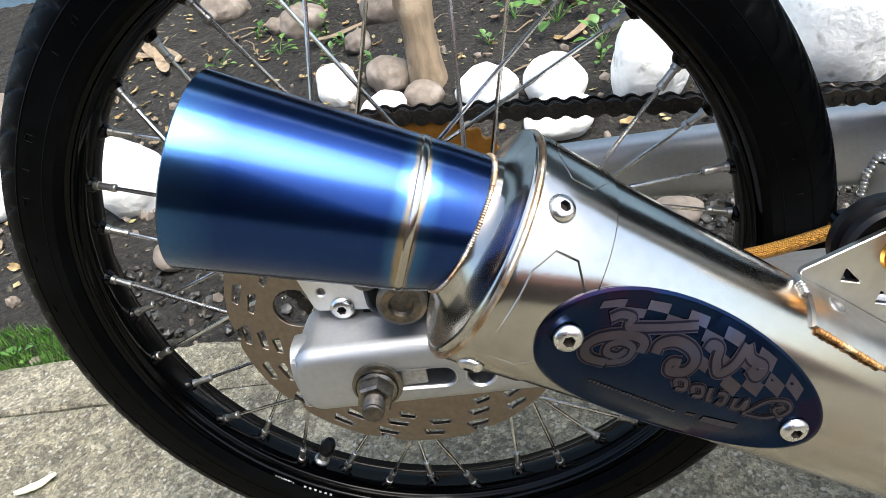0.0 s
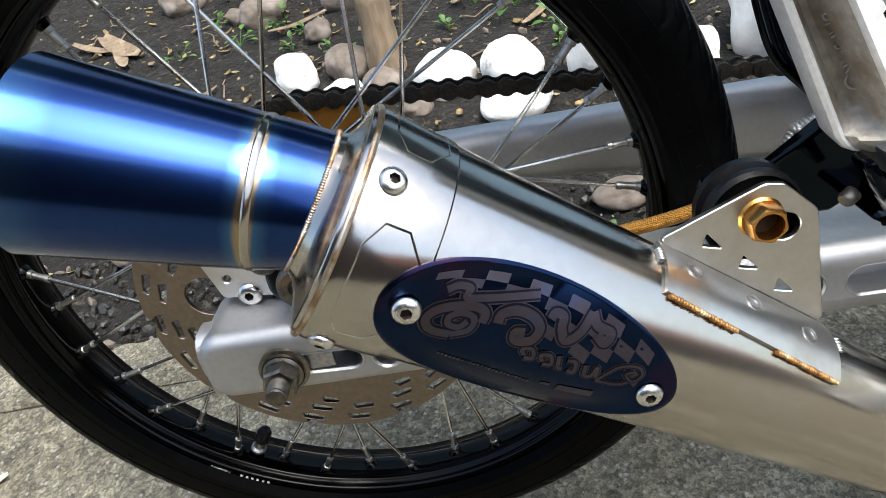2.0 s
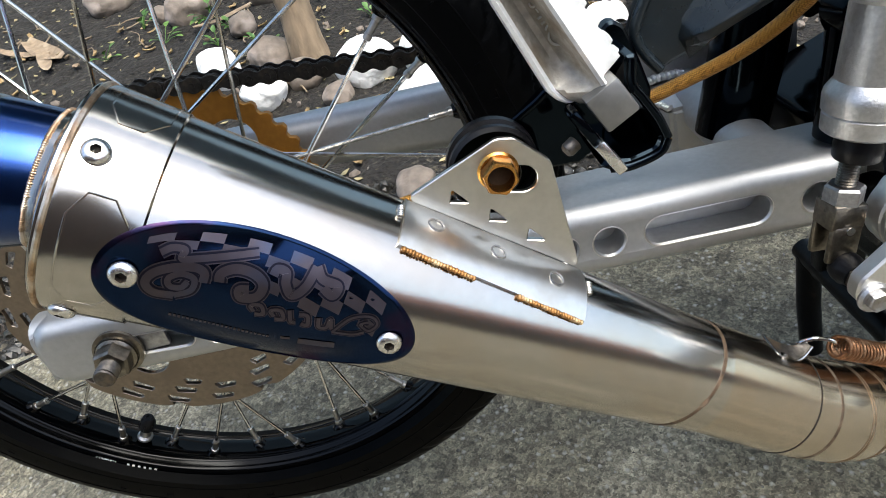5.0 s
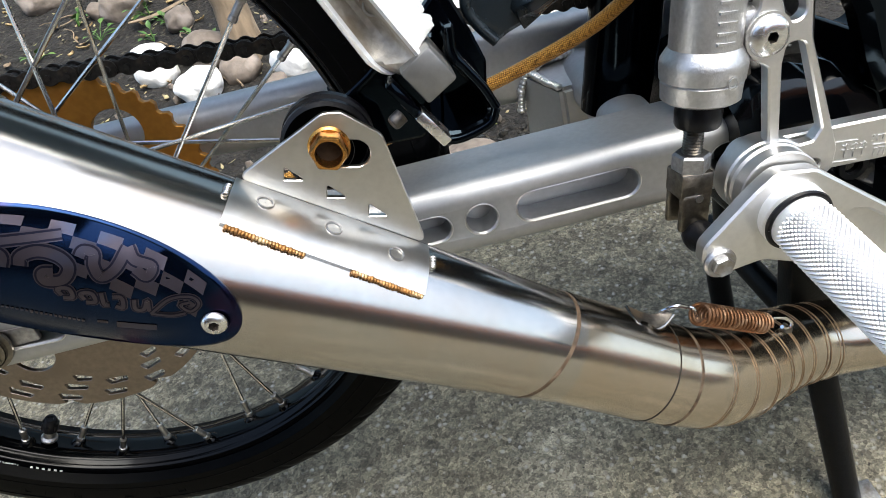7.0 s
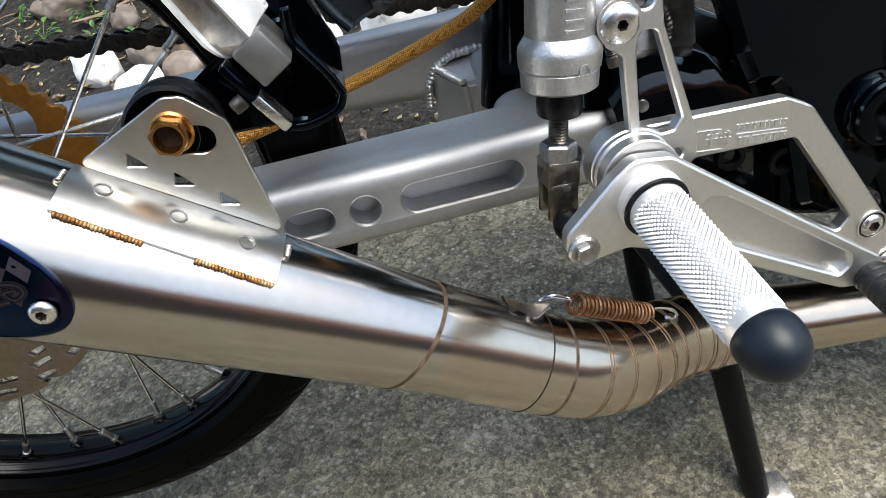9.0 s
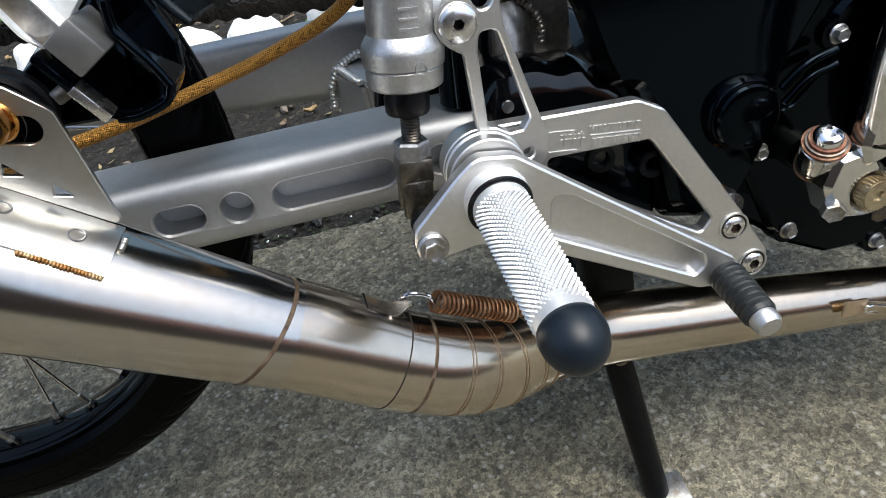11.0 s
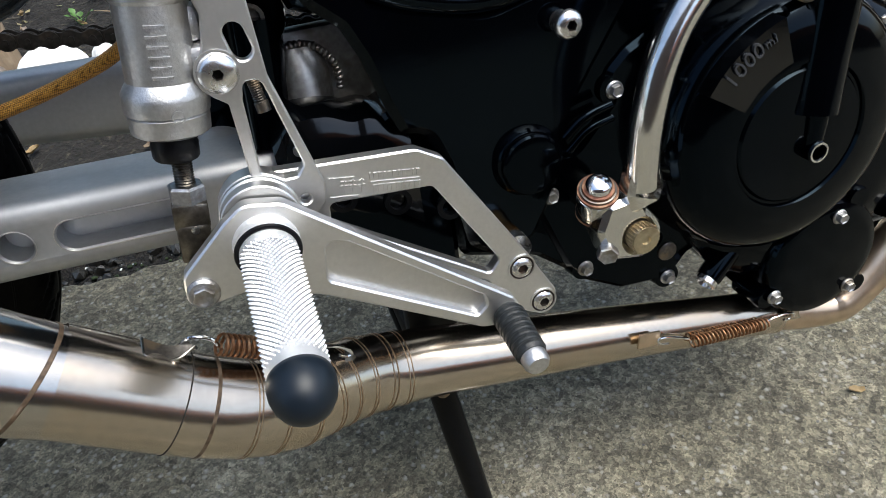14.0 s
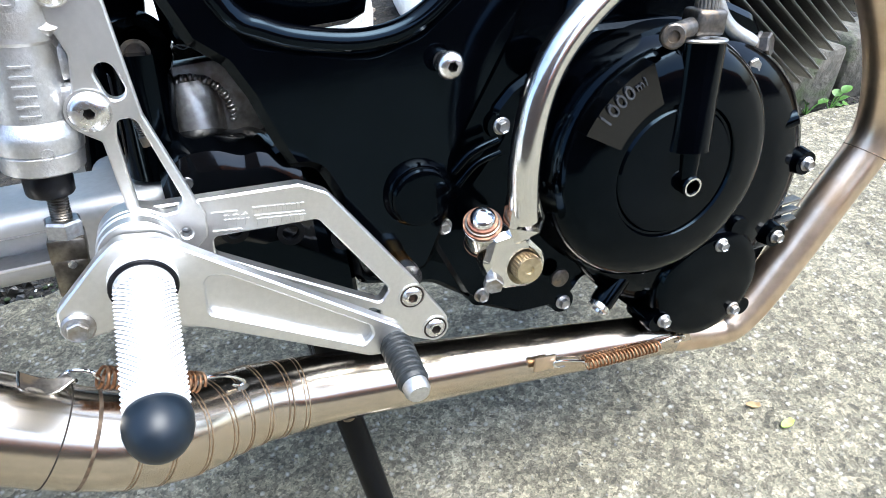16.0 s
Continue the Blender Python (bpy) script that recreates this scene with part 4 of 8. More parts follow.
bm = bmesh.new()
grid = [[bm.verts.new(on_flange(i / 16, j / 8)) for j in range(9)] for i in range(17)]
low = [[bm.verts.new(on_flange(i / 16, j / 8, -0.0005)) for j in range(9)] for i in range(17)]
for g in (grid, low):
    for i in range(16):
        for j in range(8):
            bm.faces.new((g[i][j], g[i + 1][j], g[i + 1][j + 1], g[i][j + 1]))
rim_t = [grid[i][0] for i in range(17)] + [grid[16][j] for j in range(1, 9)] + [grid[i][8] for i in range(15, -1, -1)] + [grid[0][j] for j in range(7, 0, -1)]
rim_b = [low[i][0] for i in range(17)] + [low[16][j] for j in range(1, 9)] + [low[i][8] for i in range(15, -1, -1)] + [low[0][j] for j in range(7, 0, -1)]
bridge(bm, rim_t, rim_b)
flange = part("flange", bm, FLANGE, hanger, "lower flange wrapped onto the cone")
for x, y, z in ((0.1786, -0.1821, 0.0603), (0.1996, -0.1826, 0.0423), (0.2199, -0.1842, 0.0244)):
    s_, q_ = muffler_angle(V(x, y, z))
    c, fn = on_muffler(s_, q_, 0.0014), muffler_normal(q_)
    bm = bmesh.new()
    lathe(bm, [(0.0000, 0.0036), (0.0009, 0.0033), (0.0008, 0.0027), (-0.0002, 0.0025), (0.0003, 0)], c, fn, 24)
    part("rivet_hole", bm, ZINC, flange, "pressed round hole")
for t0, t1 in ((0.03, 0.4), (0.63, 1.0)):
    bm = bmesh.new()
    bead(bm, [on_flange(t0 + (t1 - t0) * k / 6, 1.02, 0.0008) for k in range(7)], 0.0015, 0.0012)
    tagged(part("stitch_weld", bm, RUST_WELD, hanger, "rusty brown stitch weld", sharp=75), kind="stuff")
for u in (-0.02, 1.02):
    bm = bmesh.new()
    bead(bm, [on_flange(u, v, 0.0008) for v in (0.3, 0.42, 0.55)], 0.0016, 0.002)
    tagged(part("tack_weld", bm, STEEL, hanger, "bright tack weld"), kind="stuff")
bm = bmesh.new()
GB = V(0.2080, -0.1690, 0.0715)
lathe(bm, [(0, 0.0072), (0, 0.0083), (0.0012, 0.0083), (0.0022, 0.0074), (0.0022, 0.0060)], GB, NEAR, 40)
gold_bolt = part("gold_bolt", bm, GOLD, hanger, "gold anodised hollow flanged bolt")
bm = bmesh.new()
ga, gb, gd = ring_frame(NEAR)
rows = []
for h, r, hexed in ((0.0020, 0.0066, True), (0.0080, 0.0066, True), (0.0092, 0.0060, True), (0.0092, 0.0053, False), (0.0086, 0.0051, False), (0.0030, 0.0050, False)):
    ring = []
    for k in range(48):
        t = 2 * math.pi * k / 48
        q = r / math.cos(((t + 0.35) % (math.pi / 3)) - math.pi / 6) if hexed else r
        ring.append(bm.verts.new(GB + gd * h + (ga * math.cos(t) + gb * math.sin(t)) * min(q, r * 1.12)))
    rows.append(ring)
for r0, r1 in zip(rows, rows[1:]):
    bridge(bm, r0, r1)
# bore floor in the dark slot, shade as colour
bm.faces.new(rows[-1]).material_index = 1
part("hexagon_head", bm, GOLD, gold_bolt, "hollow hexagon head")
bm = bmesh.new()
lathe(bm, [(0, 0.0172), (0.002, 0.0186), (0.005, 0.0186), (0.006, 0.0160), (0.009, 0.0160), (0.010, 0.0188), (0.014, 0.0188), (0.016, 0.0165), (0.016, 0)], (0.207, -0.1675, 0.070), -NEAR, 40)
part("rubber_bush", bm, RUBBER, hanger, "black grooved rubber bush")
bm = bmesh.new()
lathe(bm, [(0, 0.0100), (0.0006, 0.0102), (0.0014, 0.0100)], (0.207, -0.1683, 0.0695), -NEAR, 36)
part("washer", bm, ZINC, hanger)

# -- rear wheel, built round its own axle, slightly out of line --
WM = pose(-0.0034, 0.0004, 0.0019, 0, 0, -3.4) @ pose(0, 0, 0, 3.0)
bm = bmesh.new()
lathe(bm, [(-0.062, 0), (-0.062, 0.022), (-0.052, 0.024), (-0.040, 0.030), (-0.036, 0.054), (-0.031, 0.056), (-0.028, 0.054), (-0.024, 0.032), (0.024, 0.032), (0.028, 0.054), (0.031, 0.056),
           (0.036, 0.054), (0.040, 0.034), (0.058, 0.030), (0.058, 0)], (0, 0, 0), (0, 1, 0), 48)
bm.transform(WM)
wheel = part("rear_wheel", bm, RIM, bike, "spoked rear wheel with black hub")

# tyre: rounded section with slanting grooves over the shoulders
bm = bmesh.new()
seg = 960
sec = []
for k in range(33):
    t = math.pi * (k / 32) - math.pi / 2
    sec.append((0.0280 * math.sin(t), 0.2205 + 0.0419 * max(0.0, math.cos(t)) ** 0.45))
sec = [(-0.0205, 0.2175)] + sec + [(0.0205, 0.2175)]


def groove(u, wide):
    """Depth of a groove with sloping sides, u in turns from its middle."""
    u = abs((u + 0.5) % 1.0 - 0.5)
    return max(0.0, min(1.0, 1.6 * (1 - u / wide)))


rings = []
for i in range(seg):
    th = 2 * math.pi * i / seg
    ring = []
    for y, r in sec:
        deep = 0.0
        if r > 0.2405:
            ay = abs(y)
            turn_ = 56 * th / (2 * math.pi) + (0.5 if y > 0 else 0.0)
            if 0.0050 < ay < 0.0262:
                deep = max(deep, 0.0024 * groove(turn_ + 62 * ay, 0.085))
            if 0.0130 < ay < 0.0240:
                deep = max(deep, 0.0018 * groove(turn_ + 62 * ay + 0.5, 0.06))
            if ay < 0.0022:
                deep = max(deep, 0.0016)
        ring.append(bm.verts.new(((r - deep) * math.cos(th), y * (1 - 1.5 * deep), (r - deep) * math.sin(th))))
    rings.append(ring)
for i in range(seg):
    r0, r1 = rings[i], rings[(i + 1) % seg]
    for j in range(len(sec) - 1):
        bm.faces.new((r0[j], r0[j + 1], r1[j + 1], r1[j]))
bm.transform(WM)
tyre = part("tyre", bm, TYRE, wheel, "black rubber tyre with slanting tread grooves", sharp=50)

# raised sidewall marks, too worn to read
bm = bmesh.new()
for k in range(72):
    if k % 9 in (0, 1, 5):
        continue
    th = 2 * math.pi * k / 72 + random.uniform(-0.015, 0.015)
    m = WM @ Matrix.Rotation(-th, 4, "Y") @ Matrix.Translation((0.2352, -0.0276, 0)) @ Matrix.Rotation(radians(-6), 4, "Z")
    hgt = 0.0062 if (k // 9) % 2 else 0.0045
    wid = random.uniform(0.0022, 0.0036)
    block(bm, (-hgt / 2, -0.0005, -wid), (hgt / 2, 0.0005, -wid + 0.0010), 0.0002, m, 1)
    if k % 3:
        block(bm, (-hgt / 2, -0.0005, -wid), (-hgt / 2 + 0.0010, 0.0005, wid), 0.0002, m, 1)
    if k % 2:
        block(bm, (hgt / 2 - 0.001, -0.0005, -wid), (hgt / 2, 0.0005, wid), 0.0002, m, 1)
    if k % 4 == 1:
        block(bm, (-hgt / 2, -0.0005, wid - 0.001), (hgt / 2, 0.0005, wid), 0.0002, m, 1)
tagged(part("sidewall_mark", bm, TYRE, tyre), kind="stuff")
for r, y in ((0.2268, -0.0276), (0.2425, -0.0270)):
    bm = bmesh.new()
    tube(bm, [WM @ V(r * math.cos(t), y, r * math.sin(t)) for t in np.linspace(0, 2 * math.pi, 181)], 0.0007, 6, cap=False)
    part("sidewall_rib", bm, TYRE, tyre)

# rim: rolled lip, dished side with two ribs, shallow well
half_rim = [(0.0215, 0.2262), (0.0228, 0.2257), (0.0233, 0.2243), (0.0227, 0.2230), (0.0213, 0.2222), (0.0200, 0.2200), (0.0187, 0.2166), (0.0180, 0.2156), (0.0185, 0.2145), (0.0177, 0.2135),
            (0.0160, 0.2130), (0.0140, 0.2116), (0.0127, 0.2108), (0.0121, 0.2113), (0.0108, 0.2101), (0.0040, 0.2088)]
bm = bmesh.new()
lathe(bm, [(-y, r) for y, r in half_rim] + half_rim[::-1] + [(0.0190, 0.2185), (-0.0190, 0.2185)], (0, 0, 0), (0, 1, 0), 180, closed=True)
bm.transform(WM)
rim = part("rim", bm, RIM, wheel, "glossy black ribbed aluminium rim", sharp=40)
# rim size mark and a bar for the maker's name
def rim_place(deg):
    """A frame on the rim's side: y outwards from the hub, z towards the camera side."""
    t = radians(deg)
    up, out = V(math.cos(t), 0, math.sin(t)), V(0, -1, 0)
    side = up.cross(out)
    return WM @ Matrix(((side.x, up.x, 0, 0.2186 * up.x), (side.y, up.y, -1, -0.0196), (side.z, up.z, 0, 0.2186 * up.z), (0, 0, 0, 1)))


writing("1.20X17", 0.0052, 0.0004, rim_place(-129.2) @ pose(0, -0.0018, 0, 20), PRINT, rim, "size_mark", "white printed rim size")
for k in range(6):
    bm = bmesh.new()
    block(bm, (-0.0010, -0.0016, -0.0004), (0.0010, 0.0016, 0.0004), 0.0, rim_place(-124.6 + k * 1.15) @ pose(0, 0, 0, 20))
    part("maker_bar", bm, PRINT, rim)

for i in range(36):
    th = radians(10 * i + 2.8)
    side = -1 if i % 2 else 1
    lean_dir = 1 if (i // 2) % 2 == 0 else -1
    hub_a = th + lean_dir * radians(58)
    p0 = V(0.051 * math.cos(hub_a), side * 0.0335, 0.051 * math.sin(hub_a))
    p1 = V(0.2098 * math.cos(th), side * 0.0035, 0.2098 * math.sin(th))
    d = (p1 - p0).normalized()
    bm = bmesh.new()
    lathe(bm, [(0, 0.0014), ((p1 - p0).length - 0.012, 0.0013)], p0, d, 8)
    bm.transform(WM)
    sp = part("spoke", bm, SPOKE, wheel)
    bm = bmesh.new()
    q = p1 - d * 0.0185
    lathe(bm, [(0, 0.0014), (0.0002, 0.0023), (0.0008, 0.0027), (0.0035, 0.0027), (0.0039, 0.0023), (0.0120, 0.0023), (0.0124, 0.0030), (0.0185, 0.0034)], q, d, 12)
    bm.transform(WM)
    part("nipple", bm, NICKEL, sp, "dull nickel spoke nipple")
    bm = bmesh.new()
    lathe(bm, [(0.0150, 0.0036), (0.0160, 0.0046), (0.0190, 0.0062), (0.0215, 0.0070)], q, d, 14)
    bm.transform(WM)
    part("spoke_boss", bm, RIM, rim)
va = math.atan2(-0.1517 + 0.003, -0.103 + 0.006)
vd = V(-math.cos(va), 0, -math.sin(va))
bm = bmesh.new()
p = V(0.2045 * math.cos(va), 0.0, 0.2045 * math.sin(va))
lathe(bm, [(0, 0.0062), (0.002, 0.0062), (0.004, 0.0045), (0.012, 0.004), (0.012, 0)], p, vd, 20)
bm.transform(WM)
valve = part("valve", bm, ZINC, wheel, "tyre valve with black ribbed cap")
bm = bmesh.new()
ring_prof = [(0.011, 0.0054), (0.012, 0.0058), (0.021, 0.0056), (0.0235, 0.0046), (0.0245, 0.0040), (0.0245, 0.0022), (0.0235, 0.0018), (0.0235, 0)]
lathe(bm, ring_prof, p, vd, 24)
ca, cb, cd = ring_frame(vd)
for k in range(6):
    t = math.pi / 3 * k
    o = p + (ca * math.cos(t) + cb * math.sin(t)) * 0.0056
    tube(bm, [o + cd * 0.0125, o + cd * 0.0195], 0.0010, 8)
bm.transform(WM)
part("valve_cap", bm, RUBBER, valve)

# brake disc: petal outline with stepped lobes and slots in slanting sets of three, on a spider
def lobe(t, r, step, n=10):
    """A radius that grows along each lobe and drops back at its end."""
    u = (t * n / (2 * math.pi)) % 1.0
    return r - step * (1 - min(1.0, u / 0.14)) if u < 0.14 else r - step * max(0.0, (u - 0.86) / 0.14) ** 2 * 0.6


outer = [(lobe(t, 0.1075, 0.0050) * math.cos(t), lobe(t, 0.1075, 0.0050) * math.sin(t)) for t in (2 * math.pi * k / 300 for k in range(300))]
holes = [circle(0, 0, 0.038, 40)] + [circle(0.0640 * math.cos(t), 0.0640 * math.sin(t), 0.0138, 24) for t in (radians(23.5 + 72 * k) for k in range(5))]
for k in range(20):
    t = 2 * math.pi * k / 20
    for r, dr, half in ((0.0995, 0.02, 0.085), (0.0905, 0.085, 0.090), (0.0830, 0.16, 0.080)):
        if k % 2 and r < 0.085:
            continue
        t0, t1 = t + dr - half, t + dr + half
        holes.append(round_poly([((r - 0.0028) * math.cos(t0), (r - 0.0028) * math.sin(t0), 0.001), ((r + 0.0002) * math.cos(t1), (r + 0.0002) * math.sin(t1), 0.001),
                                 ((r + 0.0036) * math.cos(t1 - 0.03), (r + 0.0036) * math.sin(t1 - 0.03), 0.001), ((r + 0.0028) * math.cos(t0 + 0.02), (r + 0.0028) * math.sin(t0 + 0.02), 0.001)], 2))
bm = bmesh.new()
plate(bm, outer, holes, -0.0490, -0.0462, 0.0003)
bm.transform(WM)
disc = part("brake_disc", bm, DISC, wheel, "slotted wavy steel brake disc")
for k in range(5):
    bm = bmesh.new()
    t = radians(59.5 + 72 * k)
    c, s = math.cos(t), math.sin(t)
    plate(bm, round_poly([(0.024, -0.012, 0.002), (0.056, -0.009, 0.006), (0.056, 0.009, 0.006), (0.024, 0.012, 0.002)]), [], -0.0500, -0.0455, 0.0006)
    bm.transform(WM @ Matrix.Rotation(-t, 4, "Y"))
    part("disc_arm", bm, DISC, disc)
    bm = bmesh.new()
    button_bolt(bm, WM @ V(0.046 * c, -0.0500, 0.046 * s), NEAR, 0.0065, 0.003)
    part("disc_bolt", bm, DARK_STEEL, disc)

# axle with nut and washers
AXL = V(-0.0167, -0.098, -0.0112)
bm = bmesh.new()
lathe(bm, [(0, 0), (0, 0.0140), (0.0022, 0.0140), (0.0026, 0.0118), (0.0046, 0.0118)], AXL, NEAR, 36)
axle = part("axle", bm, CLEVIS, bike, "rear axle with hexagon nut")
bm = bmesh.new()
hex_bolt(bm, AXL + NEAR * 0.0042, NEAR, 0.0178, 0.0105, 0.0112, 0.0012, dish=False)
part("axle_nut", bm, CLEVIS, axle, "worn zinc hexagon nut")
bm = bmesh.new()
pr = [(0, 0.006)]
for k in range(7):
    pr += [(0.001 + 0.0011 * k, 0.0060), (0.0016 + 0.0011 * k, 0.0054)]
pr += [(0.0095, 0.0058), (0.0102, 0.005), (0.0102, 0)]
lathe(bm, pr, AXL + NEAR * 0.0145, NEAR, 24)
part("thread", bm, DARK_STEEL, axle, "dark threaded axle end")

# sprocket and chain on the far side
N_T = 48
SPM = pose(-0.006, 0, -0.003, 0, 0, -2.9)
bm = bmesh.new()
teeth = []
for k in range(N_T * 8):
    t = 2 * math.pi * k / (N_T * 8)
    r = 0.0972 + 0.0021 * max(-0.9, min(0.8, 1.2 * math.cos(N_T * t)))
    teeth.append((r * math.cos(t), r * math.sin(t)))
holes = [circle(0.066 * math.cos(t), 0.066 * math.sin(t), 0.0175, 28) for t in (2 * math.pi * k / 6 + 0.78 for k in range(6))] + [circle(0, 0, 0.03, 40)]
plate(bm, teeth, holes, 0.049, 0.054, 0.0004)
bm.transform(SPM)
sprocket = part("sprocket", bm, SPROCKET, bike, "orange-gold anodised rear sprocket")
bm = bmesh.new()
lathe(bm, [(0, 0.045), (0.004, 0.048), (0.014, 0.05), (0.018, 0.046), (0.018, 0.03)], SPM @ V(0, 0.028, 0), SPM.to_3x3() @ V(0, 1, 0), 40)
for k in range(6):
    t = 2 * math.pi * k / 6 + 0.25
    block(bm, (0.030, 0.030, -0.010), (0.062, 0.046, 0.010), 0.003, SPM @ Matrix.Rotation(-t, 4, "Y"))
part("sprocket_carrier", bm, BLACK, sprocket, "black cush drive carrier")

def link_outline(r, waist):
    """The waisted outline of a chain plate."""
    side = [(-0.00635 + r * math.cos(t), r * math.sin(t)) for t in np.linspace(math.radians(48), math.radians(312), 15)]
    other = [(-x, -z) for x, z in side]
    return side + [(0.0, -waist)] + other + [(0.0, waist)]


bm = bmesh.new()
plate(bm, link_outline(0.0058, 0.0036), [], -0.0075, -0.0062, 0.0003)
plate(bm, link_outline(0.0058, 0.0036), [], 0.0075, 0.0062, 0.0003)
for x in (-0.00635, 0.00635):
    lathe(bm, [(0, 0), (0, 0.002), (0.019, 0.002), (0.019, 0)], (x, -0.0095, 0), (0, 1, 0), 10)
    lathe(bm, [(0, 0.0042), (0.010, 0.0042)], (x, -0.005, 0), (0, 1, 0), 12)
chain = new("drive_chain")
chain.parent = bike
tagged(chain, "oily dark roller chain")
first = part("chain_link", bm, CHAIN, chain)
bm = bmesh.new()
for y in (-0.0058, 0.0046):
    plate(bm, link_outline(0.0061, 0.0039), [], y, y + 0.0012, 0.0003)
inner_mesh = part("chain_link", bm, CHAIN, chain)
route = []
a0 = math.pi / 2 - 0.14
for k in range(24):
    t = math.pi * 1.47 - (math.pi * 1.47 - a0) * k / 23
    route.append(V(0.0985 * math.cos(t) - 0.006, 0.0515, 0.0985 * math.sin(t) - 0.003))
route.append(V(0.56, 0.0515, 0.0185))
low = route[0]
route = [V(0.56, 0.0515, -0.054)] + route
pitch = 0.0127
dist, k, prev = 0.0, 0, route[0]
pts = [route[0]]
for q in route[1:]:
    while (q - pts[-1]).length >= pitch and len(pts) < 140:
        pts.append(pts[-1] + (q - pts[-1]).normalized() * pitch)
for k, (p, q) in enumerate(zip(pts, pts[1:])):
    m = Matrix.Translation((p + q) / 2) @ Matrix.Rotation(-math.atan2(q.z - p.z, q.x - p.x), 4, "Y")
    src = first if k % 2 else inner_mesh
    if k < 2:
        src.matrix_local = m
        continue
    ob = new("chain_link", src.data)
    ob.parent = chain
    ob.matrix_local = m
first.matrix_local = Matrix.Translation((pts[1] + pts[2]) / 2)

# -- swingarm --
def arm_tube(bm, x0, x1, zc, y_near, y_far, h, n=24, round_r=0.013):
    """A rounded box tube along x; zc gives its middle height at x."""
    rows = []
    for k in range(n + 1):
        x = x0 + (x1 - x0) * k / n
        c = zc(x)
        hh = h(x) / 2
        sec = []
        for sy, sz, t0 in ((1, 1, 0), (-1, 1, 90), (-1, -1, 180), (1, -1, 270)):
            ym = (y_near + y_far) / 2
            half = abs(y_far - y_near) / 2
            for j in range(6):
                t = radians(t0 + 18 * j)
                sec.append((ym + sy * (half - round_r) + round_r * math.cos(t), c + sz * (hh - round_r) + round_r * math.sin(t)))
        rows.append([bm.verts.new((x, y, z)) for y, z in sec])
    for r0, r1 in zip(rows, rows[1:]):
        bridge(bm, r0, r1)
    bm.faces.new(rows[0])
    bm.faces.new(rows[-1])


arm_z = lambda x: -0.0085 - 0.035 * (x + 0.0165)
# near arm: outer face plate with pockets, on a rounded tube
bm = bmesh.new()
x0, x1 = 0.062, 0.455
hh = 0.0225
arm_tube(bm, x0, x1, arm_z, -0.0800, -0.050, lambda x: 2 * hh - 0.0056)
swing = part("swingarm", bm, SATIN, bike, "satin silver aluminium swingarm with round holes and slots")
bm = bmesh.new()
HALF = 0.0212
outline = round_poly([(-0.0640, arm_z(-0.064) + HALF, 0.014), (0.45, arm_z(0.45) + HALF, 0), (0.45, arm_z(0.45) - HALF, 0), (-0.0640, arm_z(-0.064) - HALF, 0.014)])
pockets = [slot(-0.014, -0.0100, 0.0205, -0.0125, 0.0062), circle(0.0405, -0.0140, 0.0078, 28), slot(0.226, arm_z(0.226), 0.238, arm_z(0.238), 0.0078), circle(0.2630, -0.0185, 0.0088, 28),
           slot(0.2915, arm_z(0.29), 0.343, arm_z(0.343), 0.0088), circle(0.377, arm_z(0.377), 0.0088, 28), slot(0.400, arm_z(0.40), 0.424, arm_z(0.424), 0.0088)]
plate(bm, outline, pockets, -0.0980, -0.0500, 0.0008, hole_edge=0.0008, round_r=0.0088)
part("outer_face", bm, SATIN, swing, "flat outer face with recessed holes", sharp=60)
for lp in pockets:
    bm = bmesh.new()
    lo = inset(lp, -0.0013)
    ring0 = [bm.verts.new((x, -0.0983, z)) for x, z in inset(lp, -0.0010)]
    ring1 = [bm.verts.new((x, -0.0985, z)) for x, z in inset(lp, -0.0004)]
    ring2 = [bm.verts.new((x, -0.0970, z)) for x, z in inset(lp, 0.0004)]
    bridge(bm, ring0, ring1)
    bridge(bm, ring1, ring2)
    part("pocket_rim", bm, MILLED, swing)
bm = bmesh.new()
block(bm, (-0.062, -0.0965, arm_z(-0.06) - 0.016), (-0.058, -0.066, arm_z(-0.06) + 0.016), 0.003)
block(bm, (-0.060, -0.0800, arm_z(0) - 0.017), (0.012, -0.066, arm_z(0) + 0.014), 0.004)
part("axle_block", bm, SATIN, swing, "welded axle end block")
# rounded top of the axle end
bm = bmesh.new()
arm_tube(bm, -0.0625, -0.030, lambda x: arm_z(x) + 0.0045, -0.0955, -0.066, lambda x: 0.031, 10, 0.012)
part("axle_end", bm, SATIN, swing)
bm = bmesh.new()
block(bm, (-0.014, -0.0964, -0.0165), (0.011, -0.0925, -0.0045), 0.001)
part("axle_slider", bm, ZINC, swing, "worn axle adjuster slider")
# far arm
bm = bmesh.new()
arm_tube(bm, -0.02, 0.455, lambda x: 0.0246 - 0.0745 * x, 0.074, 0.104, lambda x: 0.036 + 0.073 * x)
part("far_arm", bm, SATIN, swing, "satin silver far arm")
# cross brace and shock mount with thick weld beads
bm = bmesh.new()
tube(bm, [(0.372, -0.08, -0.024), (0.372, 0.09, -0.012)], 0.017, 28)
part("cross_tube", bm, SATIN, swing)
bm = bmesh.new()
foot = [(0.3240, 0.0755), (0.3470, 0.0350), (0.3920, 0.0350), (0.3920, 0.0755)]
hi = [bm.verts.new((x + 0.004 * (k == 0), y, (-0.003, -0.0100, -0.0100, 0.0015)[k])) for k, (x, y) in enumerate(foot)]
lo = [bm.verts.new((x, y, -0.058)) for x, y in foot]
bridge(bm, hi, lo)
bm.faces.new(hi)
bm.faces.new(lo)
